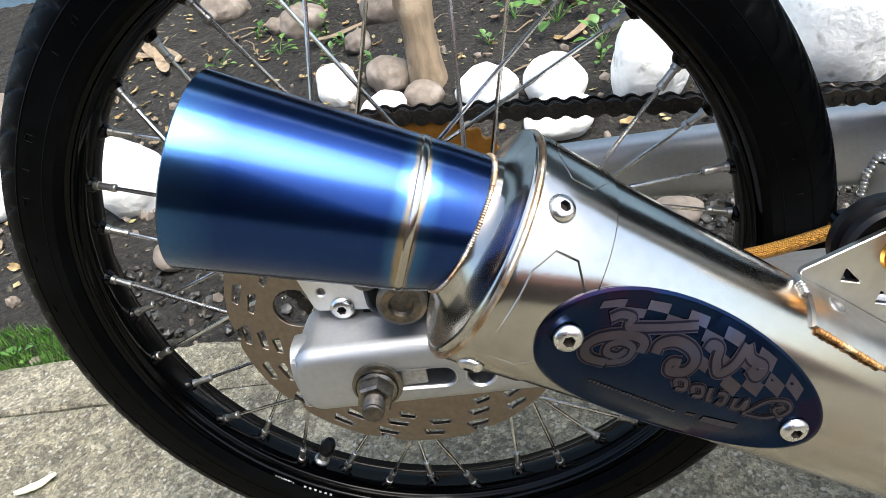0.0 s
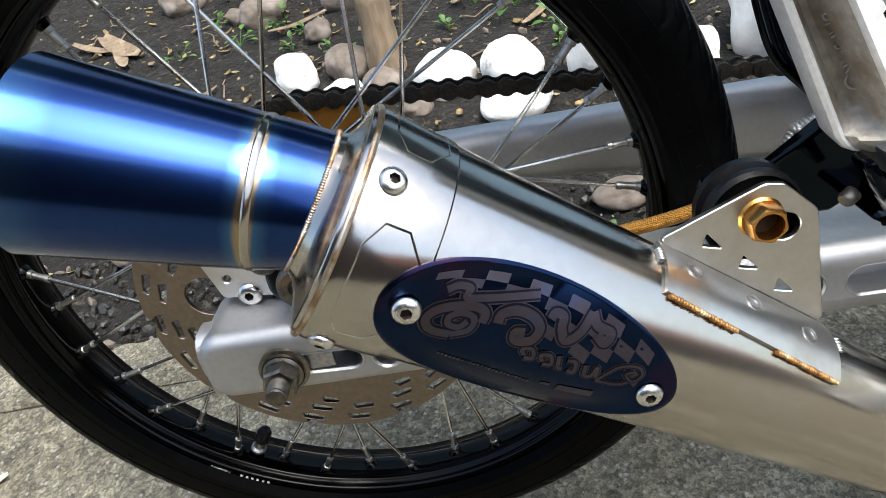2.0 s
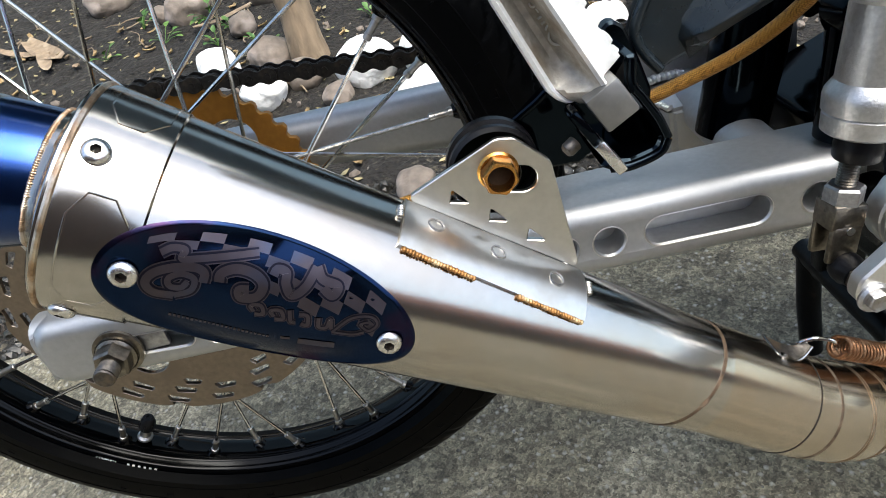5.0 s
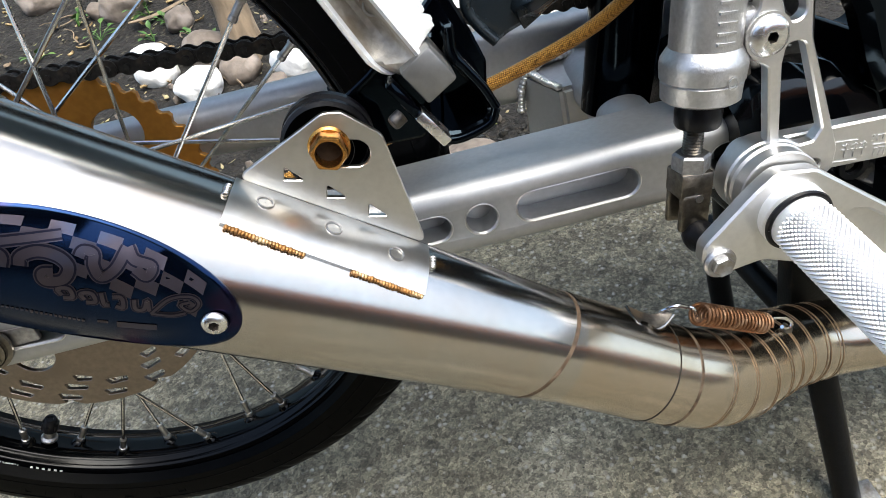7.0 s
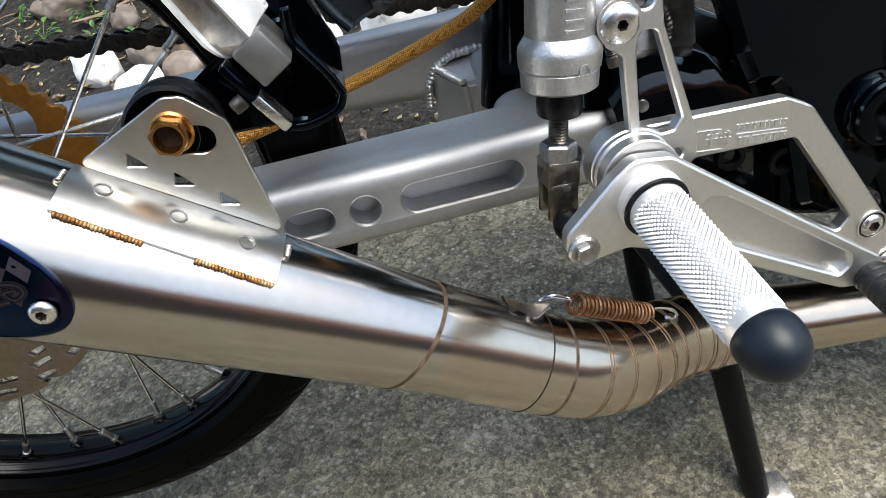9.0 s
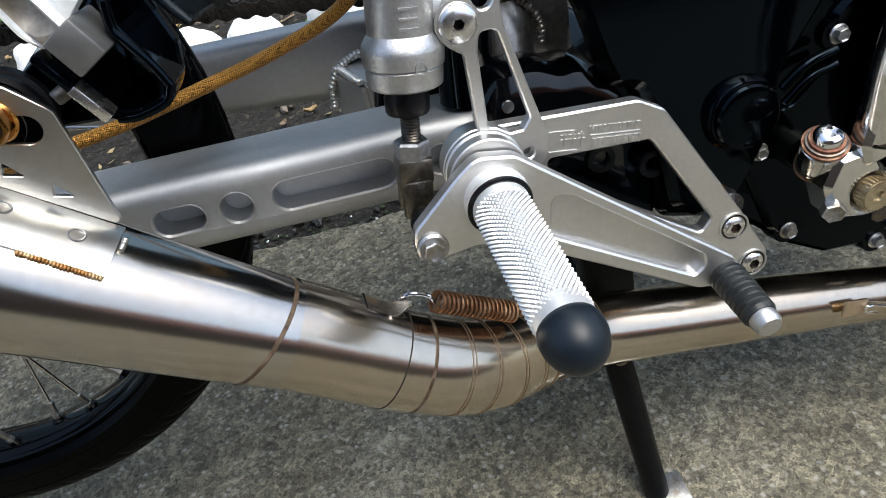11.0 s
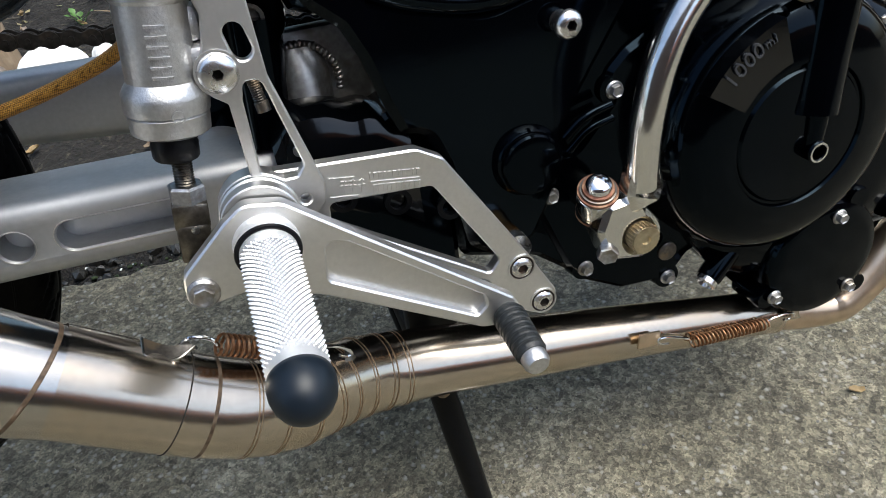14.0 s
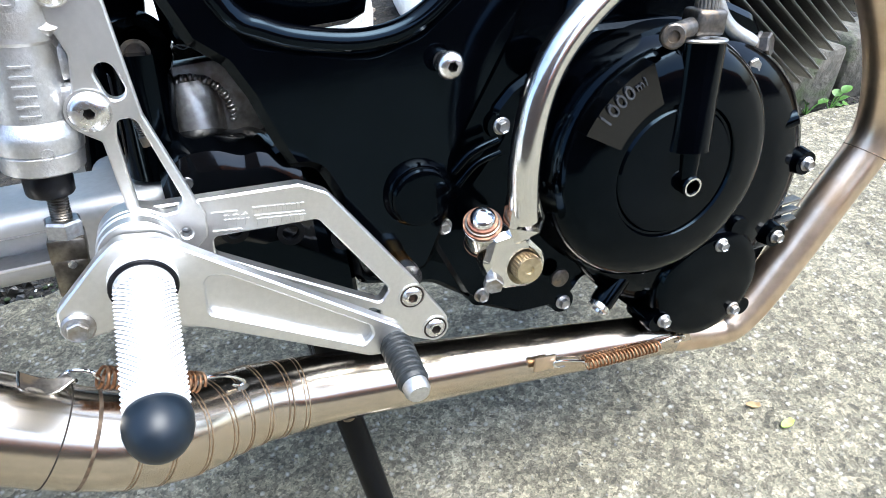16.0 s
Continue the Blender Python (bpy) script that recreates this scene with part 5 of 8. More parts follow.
bmesh.ops.bevel(bm, geom=bm.edges[:], offset=0.003, segments=2, affect="EDGES")
part("shock_mount", bm, SATIN, swing, "welded boxed shock mount")
bm = bmesh.new()
bead(bm, [(0.3228, 0.0720, -0.0310), (0.3250, 0.0720, -0.0164), (0.3315, 0.0720, -0.0045), (0.3480, 0.0720, 0.0028), (0.3720, 0.0720, 0.0022)], 0.0038, 0.0046)
bead(bm, [(0.3345, 0.0680, -0.0040), (0.3405, 0.0520, -0.0068), (0.3470, 0.0355, -0.0088)], 0.0032, 0.0040)
tagged(part("weld_bead", bm, MILLED, swing, "thick bright scaled weld bead", sharp=70), kind="stuff")

# -- rear brake: caliper and its bracket --
bm = bmesh.new()
plate(bm, round_poly([(-0.050, 0.020, 0.004), (-0.060, 0.060, 0.008), (-0.038, 0.075, 0.008), (-0.006, 0.060, 0.006), (0.012, 0.034, 0.006), (0.012, 0.012, 0.004)]), [circle(-0.040, 0.050, 0.006), circle(-0.044, 0.032, 0.0025)], -0.0640, -0.0585, 0.0006)
caliper = part("caliper_bracket", bm, MILLED, bike, "bare aluminium caliper bracket")
bm = bmesh.new()
block(bm, (-0.016, -0.086, 0.022), (0.032, -0.052, 0.070), 0.008, Matrix.Translation((0, 0, 0)), 3)
part("caliper_body", bm, ENGINE, caliper, "black brake caliper")
bm = bmesh.new()
lathe(bm, [(0, 0.0135), (0.006, 0.0135), (0.008, 0.011), (0.008, 0.007), (0.005, 0.006), (0.005, 0)], (0.006, -0.086, 0.034), NEAR, 32)
lathe(bm, [(0, 0.008), (0.007, 0.008), (0.009, 0.006), (0.009, 0)], (-0.010, -0.084, 0.052), NEAR, 24)
part("piston_cap", bm, DARK_STEEL, caliper)
bm = bmesh.new()
button_bolt(bm, (-0.034, -0.0645, 0.020), NEAR, 0.007, 0.003)
part("bracket_bolt", bm, BOLT, caliper)

# -- braided hose from the caliper to the master cylinder --
bm = bmesh.new()
hose_line = spline([(0.03, -0.070, 0.050), (0.08, -0.080, 0.036), (0.13, -0.092, 0.031), (0.18, -0.096, 0.0345), (0.222, -0.090, 0.0375), (0.262, -0.080, 0.0425), (0.306, -0.080, 0.0515), (0.345, -0.088, 0.066), (0.368, -0.108, 0.092), (0.374, -0.135, 0.125)], 8)
tube(bm, hose_line, 0.0036, 16)
part("brake_hose", bm, BRAID, bike, "gold braided brake hose")

# -- pillion footrest on its black bracket --
# a tapered casting: a trough between two rims, and a lower serrated flange along one side
bm = bmesh.new()
N_ROW, rows = 96, []
for k in range(N_ROW + 1):
    z = 0.0925 + 0.1175 * k / N_ROW
    x0, x1 = 0.2330 - 0.39 * (z - 0.0937), 0.2502 - 0.46 * (z - 0.1025)
    tip = min(1.0, max(0.0, (z - 0.0925) / 0.006)) ** 0.5
    mid = (x0 + x1) / 2 + 0.003
    x0, x1 = mid + (x0 - mid) * (0.72 + 0.28 * tip), mid + (x1 - mid) * (0.75 + 0.25 * tip)
    tooth = 0.0011 * (1 if (z * 1000) % 7.0 < 3.5 else -0.4)
    x2 = max(x1 + 0.001, (0.2580 - 0.50 * (z - 0.107) if z > 0.1055 else 0.2580 - 1.2 * (0.1055 - z)) + (tooth if z > 0.108 else 0))
    deep = min(1.0, max(0.0, (z - 0.0985) / 0.010)) ** 0.5
    w = x1 - x0
    sec = [(x0 + 0.001, -0.160), (x0, -0.1700), (x0 + 0.0007, -0.1722), (x0 + 0.0022, -0.1730), (x0 + 0.0036, -0.1722)]
    for u, y in ((0.30, -0.1680), (0.42, -0.1655), (0.55, -0.1655), (0.68, -0.1680), (0.78, -0.1730)):
        rim_y = -0.1725 - 0.0105 * u
        sec.append((x0 + w * u, rim_y + (y - rim_y) * deep))
    sec += [(x1 - 0.0026, -0.1818), (x1 - 0.0012, -0.1836), (x1 - 0.0002, -0.1830), (x1, -0.1772), (x2 - 0.0006, -0.1762), (x2, -0.1755), (x2, -0.1690), (x1, -0.160)]
    rows.append([bm.verts.new((x, y, z)) for x, y in sec])
for r0, r1 in zip(rows, rows[1:]):
    bridge(bm, r0, r1)
bm.faces.new(rows[0])
bm.faces.new(rows[-1])
footrest = part("pillion_footrest", bm, FOOTREST, bike, "cast aluminium folding footrest with a darker brown trough", sharp=40)
# faces inside the trough take a darker, browner cast tone
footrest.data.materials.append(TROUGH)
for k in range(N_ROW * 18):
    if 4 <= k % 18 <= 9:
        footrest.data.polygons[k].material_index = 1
m = Matrix(((0.40, 0.917, 0, 0.2322), (0, 0, -1, -0.1690), (-0.917, 0.40, 0, 0.1310), (0, 0, 0, 1)))
writing("BMI 3-1R", 0.0062, 0.0005, m @ pose(0, -0.0020, 0), CAST, footrest, "cast_letter", "raised cast letters")
bm = bmesh.new()
lathe(bm, [(0, 0.0036), (0.0007, 0.0036), (0.0007, 0.0029), (0, 0.0029)], (0.2392, -0.1680, 0.1166), V(-0.3, -1, 0), 24, closed=True)
part("cast_ring", bm, CAST, footrest)
# joint block, pin and spring plate
bm = bmesh.new()
BLKM = pose(0.2518, -0.1700, 0.0918, 0, -28, 0)
block(bm, (-0.0070, -0.0148, -0.0078), (0.0070, 0.0152, 0.0078), 0.0013, BLKM)
part("joint_block", bm, BLOCK_STEEL, footrest, "worn square steel joint block")
bm = bmesh.new()
lathe(bm, [(0, 0.0030), (0.004, 0.0030), (0.005, 0.0024), (0.005, 0)], (0.2385, -0.174, 0.0770), V(-0.75, -0.35, -0.3), 18)
part("pivot_pin", bm, DARK_STEEL, footrest)
bm = bmesh.new()
block(bm, (-0.0021, -0.0055, -0.0078), (0.0021, 0.0055, 0.0078), 0.0008, pose(0.2486, -0.181, 0.0727, 0, -30, 0))
part("retaining_clip", bm, BOLT, footrest, "bright steel retaining clip")
bm = bmesh.new()
block(bm, (-0.0022, -0.007, -0.009), (0.0018, 0.004, 0.009), 0.0015, pose(0.2415, -0.178, 0.0850, 0, -28, 0))
part("clip_plate", bm, BLACK, footrest)
# black folded bracket: floor, two cheeks and the arms to bush and frame
bm = bmesh.new()
plate(bm, round_poly([(0.2472, 0.0632, 0.001), (0.2524, 0.0598, 0.003), (0.2587, 0.0592, 0.004), (0.2718, 0.0618, 0.004), (0.2762, 0.0680, 0.004), (0.2722, 0.0788, 0.004), (0.2668, 0.0892, 0.002), (0.2646, 0.0940, 0.002), (0.2655, 0.1040, 0.001), (0.2612, 0.1040, 0.001), (0.2600, 0.0930, 0.002), (0.2628, 0.0870, 0.003), (0.2680, 0.0770, 0.003), (0.2715, 0.0690, 0.003), (0.2690, 0.0655, 0.003), (0.2590, 0.0634, 0.003), (0.2500, 0.0655, 0.001)]), [], -0.1720, -0.1450, 0.0016)
bracket = part("footrest_bracket", bm, BLACK, bike, "gloss black folded footrest bracket")
bm = bmesh.new()
plate(bm, round_poly([(0.2400, 0.0585, 0.003), (0.2690, 0.0600, 0.004), (0.2752, 0.0680, 0.004), (0.2775, 0.0800, 0.006), (0.2740, 0.0930, 0.006), (0.2690, 0.1080, 0.004), (0.2640, 0.1120, 0.004), (0.2400, 0.0930, 0.006)]), [], -0.1470, -0.1400, 0.0012)
part("bracket_back", bm, BLACK, bracket)
bm = bmesh.new()
plate(bm, round_poly([(0.203, 0.0600, 0.003), (0.244, 0.0565, 0.003), (0.255, 0.0625, 0.003), (0.262, 0.098, 0.004), (0.240, 0.096, 0.004), (0.219, 0.0815, 0.004), (0.190, 0.078, 0.004)]), [], -0.1500, -0.1440, 0.0014)
part("bush_arm", bm, BLACK, bracket)
for pts in ([(0.2637, -0.1715, 0.1030), (0.2627, -0.1722, 0.0938), (0.2655, -0.1722, 0.0882), (0.2709, -0.172, 0.0782), (0.2742, -0.172, 0.0690)], [(0.2512, -0.1722, 0.0620), (0.2590, -0.1725, 0.0611), (0.2705, -0.1725, 0.0638), (0.2742, -0.1722, 0.0690)]):
    bm = bmesh.new()
    tube(bm, spline(pts, 5), 0.0019, 12)
    part("rolled_edge", bm, BLACK, bracket)
bm = bmesh.new()
tube(bm, [(0.2180, -0.150, 0.0815), (0.2300, -0.150, 0.0880), (0.2400, -0.150, 0.0950)], 0.0016, 10)
part("folded_edge", bm, BLACK, bracket)
# side cover: a dark face with a rolled lip, and a ledge that opens upwards from a point
bm = bmesh.new()
plate(bm, round_poly([(0.3100, 0.1900, 0.004), (0.2814, 0.1194, 0.010), (0.2733, 0.1007, 0.005), (0.2830, 0.0830, 0.004), (0.2900, 0.0862, 0.008), (0.3015, 0.0892, 0.008), (0.320, 0.0960, 0.012), (0.37, 0.124, 0.02), (0.40, 0.157, 0.01), (0.42, 0.22, 0.01), (0.32, 0.22, 0.01)]), [], -0.1400, -0.1300, 0.002)
rows = []
for x, z, wide, out in ((0.2935, 0.0948, 0.002, 0.002), (0.3000, 0.0980, 0.009, 0.011), (0.3188, 0.1092, 0.019, 0.022), (0.3560, 0.1330, 0.034, 0.036), (0.3950, 0.1650, 0.045, 0.045)):
    rows.append([bm.verts.new(p) for p in ((x - wide * 0.75, -0.1390, z + wide * 0.66), (x - wide * 0.5, -0.1420, z + wide * 0.44), (x - wide * 0.08, -0.1400 - out * 0.93, z + wide * 0.12), (x, -0.1400 - out, z + 0.0005), (x + 0.0010, -0.1400 - out * 0.9, z - 0.0030), (x + 0.003, -0.1390, z - 0.0090))])
for r0, r1 in zip(rows, rows[1:]):
    bridge(bm, r0, r1)
bm.faces.new(rows[0])
bm.faces.new(rows[-1])
side_cover = part("side_cover", bm, PLASTIC, bike, "glossy blue-black plastic side cover", sharp=45)
bm = bmesh.new()
tube(bm, spline([(0.3110, -0.1400, 0.1900), (0.2960, -0.1400, 0.1560), (0.2826, -0.1400, 0.1200), (0.2765, -0.1400, 0.1080), (0.2748, -0.1400, 0.1005), (0.2785, -0.1400, 0.0920), (0.2838, -0.1400, 0.0845)], 6), 0.0024, 14)
part("rolled_lip", bm, PLASTIC, side_cover)
bm = bmesh.new()
tube(bm, spline([(0.226, -0.108, 0.21), (0.2278, -0.112, 0.168), (0.2290, -0.114, 0.146), (0.2315, -0.115, 0.131), (0.2375, -0.116, 0.113), (0.250, -0.118, 0.098), (0.262, -0.122, 0.084)], 6), 0.0041, 14)
part("frame_stay", bm, BLACK, bike, "black curved frame stay")

# -- rear brake master cylinder and its push rod --
MB = V(0.3570, -0.1525, 0.0)
MD = V(0.150, 0.012, 1.0).normalized()


def mc(s):
    return MB + MD * s


bm = bmesh.new()
lathe(bm, [(0.0405, 0), (0.0405, 0.0150), (0.0416, 0.0166), (0.0490, 0.0170), (0.0497, 0.0164), (0.0503, 0.0176), (0.0560, 0.0180), (0.0585, 0.0176), (0.0612, 0.0160), (0.0632, 0.0146), (0.094, 0.0144), (0.0955, 0.0154), (0.1165, 0.0154), (0.118, 0.0144), (0.160, 0.0144), (0.160, 0)], MB, MD, 40)
cyl = part("master_cylinder", bm, CAST, bike, "rough cast silver brake master cylinder")
bm = bmesh.new()
block(bm, (0.3735, -0.158, 0.0560), (0.3900, -0.146, 0.0740), 0.003, None)
block(bm, (0.3735, -0.154, 0.0740), (0.3880, -0.140, 0.0900), 0.004, None)
block(bm, (0.3780, -0.158, 0.1020), (0.3930, -0.146, 0.1200), 0.003, None)
part("mount_lug", bm, CAST, cyl)
bm = bmesh.new()
lathe(bm, [(0, 0.0065), (0.004, 0.0062), (0.010, 0.0050), (0.014, 0.0055), (0.014, 0)], (0.3790, -0.1500, 0.0905), V(0.35, -0.5, 0.6), 20)
part("fluid_port", bm, CAST, cyl)
m = Matrix.Translation(mc(0.1140) + V(0.0000, -0.0157, 0)) @ Matrix(((0.15, 0.99, 0, 0), (0, 0, -1, 0), (-0.99, 0.15, 0, 0), (0, 0, 0, 1)))
writing("1/2", 0.0110, 0.0005, m @ pose(0, -0.003, 0), CAST, cyl, "size_mark", "raised cast size mark")
# brand drawn as slanted strokes, small mark ring
bm = bmesh.new()
for k in range(6):
    s = 0.0665 + k * 0.0040
    base = mc(s) + V(0.0015, -0.0146, 0)
    block(bm, (-0.0040, -0.0004, -0.0005), (0.0040, 0.0009, 0.0005), 0.0, Matrix.Translation(base) @ pose(0, 0, 0, 0, 10, 8))
part("logo_bar", bm, CAST, cyl)
bm = bmesh.new()
lathe(bm, [(0, 0.0028), (0.0005, 0.0028), (0.0005, 0.0021), (0, 0.0021)], mc(0.0505) + V(0.005, -0.0174, 0), V(0.25, -0.97, 0), 20, closed=True)
part("cast_ring", bm, CAST, cyl)
bm = bmesh.new()
lathe(bm, [(0.0285, 0.0060), (0.0285, 0.0094), (0.0295, 0.0100), (0.0355, 0.0102), (0.0365, 0.0098), (0.0410, 0.0098)], MB, MD, 32)
part("rubber_boot", bm, RUBBER, cyl, "black rubber boot")
bm = bmesh.new()
pr = [(-0.002, 0.0040)]
for k in range(11):
    pr += [(0.0118 + 0.0013 * k, 0.0046), (0.0125 + 0.0013 * k, 0.0040)]
pr += [(0.0264, 0.0058), (0.0295, 0.0060)]
lathe(bm, pr, MB, MD, 20)
rod = part("push_rod", bm, CLEVIS, bike, "threaded push rod with clevis")
rod.location = (0.0012, 0.0045, 0.0008)
bm = bmesh.new()
hex_bolt(bm, mc(0.0048), MD, 0.0150, 0.0080, 0.0, dish=False)
part("lock_nut", bm, ZINC, rod, "worn hexagon lock nut")
CLM = Matrix.Translation(MB) @ MD.to_track_quat("Z", "Y").to_matrix().to_4x4()
bm = bmesh.new()
block(bm, (-0.0075, -0.0080, -0.0075), (0.0075, 0.0080, 0.0050), 0.0012, CLM)
block(bm, (-0.0080, -0.0075, -0.0245), (-0.0042, 0.0075, -0.0050), 0.0018, CLM)
block(bm, (0.0042, -0.0075, -0.0245), (0.0080, 0.0075, -0.0050), 0.0018, CLM)
part("clevis", bm, CLEVIS, rod, "worn forked steel clevis")
bm = bmesh.new()
lathe(bm, [(0, 0.0021), (0.0006, 0.0020), (0.0008, 0)], (0.3574, -0.1606, -0.0075), NEAR, 14)
part("clevis_mark", bm, BOLT, rod)
bm = bmesh.new()
lathe(bm, [(0, 0.0072), (0.003, 0.0078), (0.006, 0.0078), (0.008, 0.0066), (0.012, 0.0060), (0.012, 0)], (0.3560, -0.158, -0.0265), NEAR, 24)
part("spacer", bm, RUBBER, rod, "black rubber spacer")
bm = bmesh.new()
hex_bolt(bm, (0.3566, -0.1695, -0.0272), NEAR, 0.0112, 0.0066, 0.0, dish=False)
part("spacer_nut", bm, CLEVIS, rod, "dull grey hexagon nut")

# -- rearset: main plate, upper bracket, pedal, peg --
bm = bmesh.new()
plate(bm, round_poly([(0.3800, 0.0130, 0.008), (0.4000, 0.0105, 0.004), (0.4690, 0.0045, 0.007), (0.4820, -0.0035, 0.008), (0.5240, -0.0740, 0.006), (0.5300, -0.0860, 0.004), (0.5410, -0.1060, 0.008), (0.5310, -0.1200, 0.009),
                      (0.5180, -0.1120, 0.004), (0.4960, -0.0970, 0.004), (0.4200, -0.0380, 0.006), (0.3800, -0.0250, 0.012), (0.3700, -0.0060, 0.012)]),
      [round_poly([(0.4215, -0.0128, 0.003), (0.4745, -0.0172, 0.004), (0.5065, -0.0720, 0.003), (0.5000, -0.0795, 0.003), (0.4205, -0.0235, 0.003)]), slot(0.4935, -0.0845, 0.4965, -0.0866, 0.0030, 6)], -0.1575, -0.1500, 0.0009)
rearset = part("rearset_plate", bm, MILLED, bike, "machined silver rearset plate")
rearset.location = (0, 0.0055, 0)
# step along the lower strut and engraved text bars
bm = bmesh.new()
plate(bm, round_poly([(0.4240, -0.0285, 0.002), (0.4950, -0.0800, 0.002), (0.4900, -0.0850, 0.002), (0.4235, -0.0345, 0.002)]), [], -0.1560, -0.1552, 0.0003)
part("strut_step", bm, MILLED, rearset)
bm = bmesh.new()
SLOPE = 9.2


def cut(x, z, w, h):
    """A shallow machined stroke on the bracket's face."""
    block(bm, (-w / 2, -0.0004, -h / 2), (w / 2, 0.0005, h / 2), 0.0, pose(x, -0.1577, z, 0, SLOPE, 0))


for x, z, w in ((0.4300, -0.0007, 0.0125), (0.4292, -0.0107, 0.0140), (0.4560, -0.0085, 0.0250)):
    cut(x, z, w, 0.0005)
for k in range(3):
    for x, z, w, h in ((0.4305, -0.0030, 0.0030, 0.0006), (0.4303, -0.0052, 0.0034, 0.0006), (0.4305, -0.0055, 0.0007, 0.0070)):
        cut(x + 0.0043 * k, z - 0.0007 * k, w, h)
for k in range(11):
    u = k / 10
    cut(0.4440 + 0.0240 * u, -0.0032 - 0.0038 * u, 0.0017 if k % 3 else 0.0009, 0.0030)
    cut(0.4450 + 0.0230 * u, -0.0104 - 0.0036 * u, 0.0009 if k % 4 else 0.0018, 0.0040)
    if k % 2:
        cut(0.4456 + 0.0230 * u, -0.0088 - 0.0036 * u, 0.0022, 0.0008)
tagged(part("engraved_bar", bm, MILLED, rearset, "shallow machined lettering"), kind="stuff")
bm = bmesh.new()
lathe(bm, [(0, 0.0188), (0.0105, 0.0188), (0.0115, 0.0178), (0.0125, 0.0188), (0.0150, 0.0188), (0.0160, 0.0176), (0.0170, 0.0184), (0.0235, 0.0184), (0.0240, 0.0178), (0.0240, 0)], (0.3890, -0.1520, -0.0050), NEAR, 48)
part("pivot_boss", bm, MILLED, rearset, "grooved round pivot boss")
for x, y, z in ((0.5189, -0.1575, -0.0815), (0.5307, -0.1575, -0.1087)):
    bm = bmesh.new()
    lathe(bm, [(0, 0.0084), (0.0008, 0.0084), (0.0008, 0.0076), (0.0002, 0.0074)], (x, y, z), NEAR, 32)
    part("countersink_ring", bm, MILLED, rearset)
    bm = bmesh.new()
    # the gap round the bolt is shaded by its dark colour
    lathe(bm, [(0.0002, 0.0076), (0.0003, 0.0060)], (x, y, z), NEAR, 32)
    part("countersink_floor", bm, RECESS_DARK, rearset)
    bm = bmesh.new()
    button_bolt(bm, (x, y, z), NEAR, 0.0063, 0.0024, 0.5)
    part("socket_bolt", bm, BOLT, rearset, "stainless socket bolt in a countersink")
bm = bmesh.new()
lathe(bm, [(0, 0.0085), (0.008, 0.0085), (0.008, 0)], (0.5205, -0.1500, -0.0735), -NEAR, 28)
part("spacer", bm, BOLT, rearset)
bm = bmesh.new()
lathe(bm, [(0.008, 0.0080), (0.014, 0.0080), (0.024, 0.0072), (0.024, 0)], (0.5205, -0.1500, -0.0735), -NEAR, 28)
part("gold_spacer", bm, GOLD, rearset, "gold anodised spacer")
# upper bracket that carries the master cylinder
bm = bmesh.new()
plate(bm, round_poly([(0.3860, 0.150, 0.006), (0.4000, 0.150, 0.006), (0.4075, 0.1040, 0.004), (0.4085, 0.0560, 0.002), (0.4215, 0.0020, 0.004), (0.4200, -0.0080, 0.006), (0.4080, -0.0170, 0.008), (0.3800, -0.0100, 0.006), (0.3820, 0.0050, 0.003), (0.3895, 0.0120, 0.003),
                      (0.3895, 0.0480, 0.002), (0.3830, 0.0530, 0.007), (0.3795, 0.0630, 0.008), (0.3855, 0.0735, 0.006), (0.3885, 0.0860, 0.004), (0.3850, 0.1000, 0.006)]),
      [slot(0.4010, 0.0690, 0.3995, 0.0765, 0.0043, 10), round_poly([(0.3975, 0.0560, 0.003), (0.4050, 0.0560, 0.004), (0.4140, 0.0135, 0.003), (0.4100, 0.0085, 0.002), (0.4040, 0.0085, 0.002), (0.3985, 0.0125, 0.003), (0.3945, 0.0140, 0.002), (0.3955, 0.0480, 0.002)]), circle(0.4110, -0.0035, 0.0026, 18)], -0.1650, -0.1590, 0.0008)
upper = part("upper_bracket", bm, MILLED, rearset, "machined slotted upper bracket")
bm = bmesh.new()
button_bolt(bm, (0.3890, -0.1650, 0.0620), NEAR, 0.0088, 0.0042, 0.28)
part("bracket_bolt", bm, BOLT, upper, "stainless button-head bolt")
bm = bmesh.new()
button_bolt(bm, (0.3905, -0.1650, 0.1130), NEAR, 0.0088, 0.0042, 0.28)
part("bracket_bolt", bm, BOLT, upper, "stainless button-head bolt")
bm = bmesh.new()
lathe(bm, [(0, 0.0086), (0, 0.0098), (0.0009, 0.0098), (0.0009, 0.0086)], (0.3890, -0.1652, 0.0620), NEAR, 30)
part("washer", bm, MILLED, upper)
# threaded bleed stud seen through the bracket
bm = bmesh.new()
pr = [(0, 0.0030)]
for k in range(12):
    pr += [(0.0012 * k + 0.0004, 0.0033), (0.0012 * k + 0.0010, 0.0027)]
lathe(bm, pr + [(0.015, 0.0038), (0.020, 0.0036), (0.020, 0)], (0.4010, -0.115, 0.047), V(0.12, -0.1, -1), 18)
part("threaded_stud", bm, DARK_STEEL, upper)
# brake pedal
bm = bmesh.new()
ped = round_poly([(0.3840, 0.0085, 0.010), (0.4010, 0.0050, 0.010), (0.4300, -0.0195, 0.004), (0.5040, -0.0810, 0.004), (0.5080, -0.0890, 0.005), (0.5000, -0.0975, 0.006), (0.4850, -0.0945, 0.006), (0.4100, -0.0480, 0.010), (0.3780, -0.0340, 0.010), (0.3590, -0.0360, 0.009), (0.3490, -0.0290, 0.008), (0.3510, -0.0185, 0.007), (0.3740, 0.0015, 0.008)])
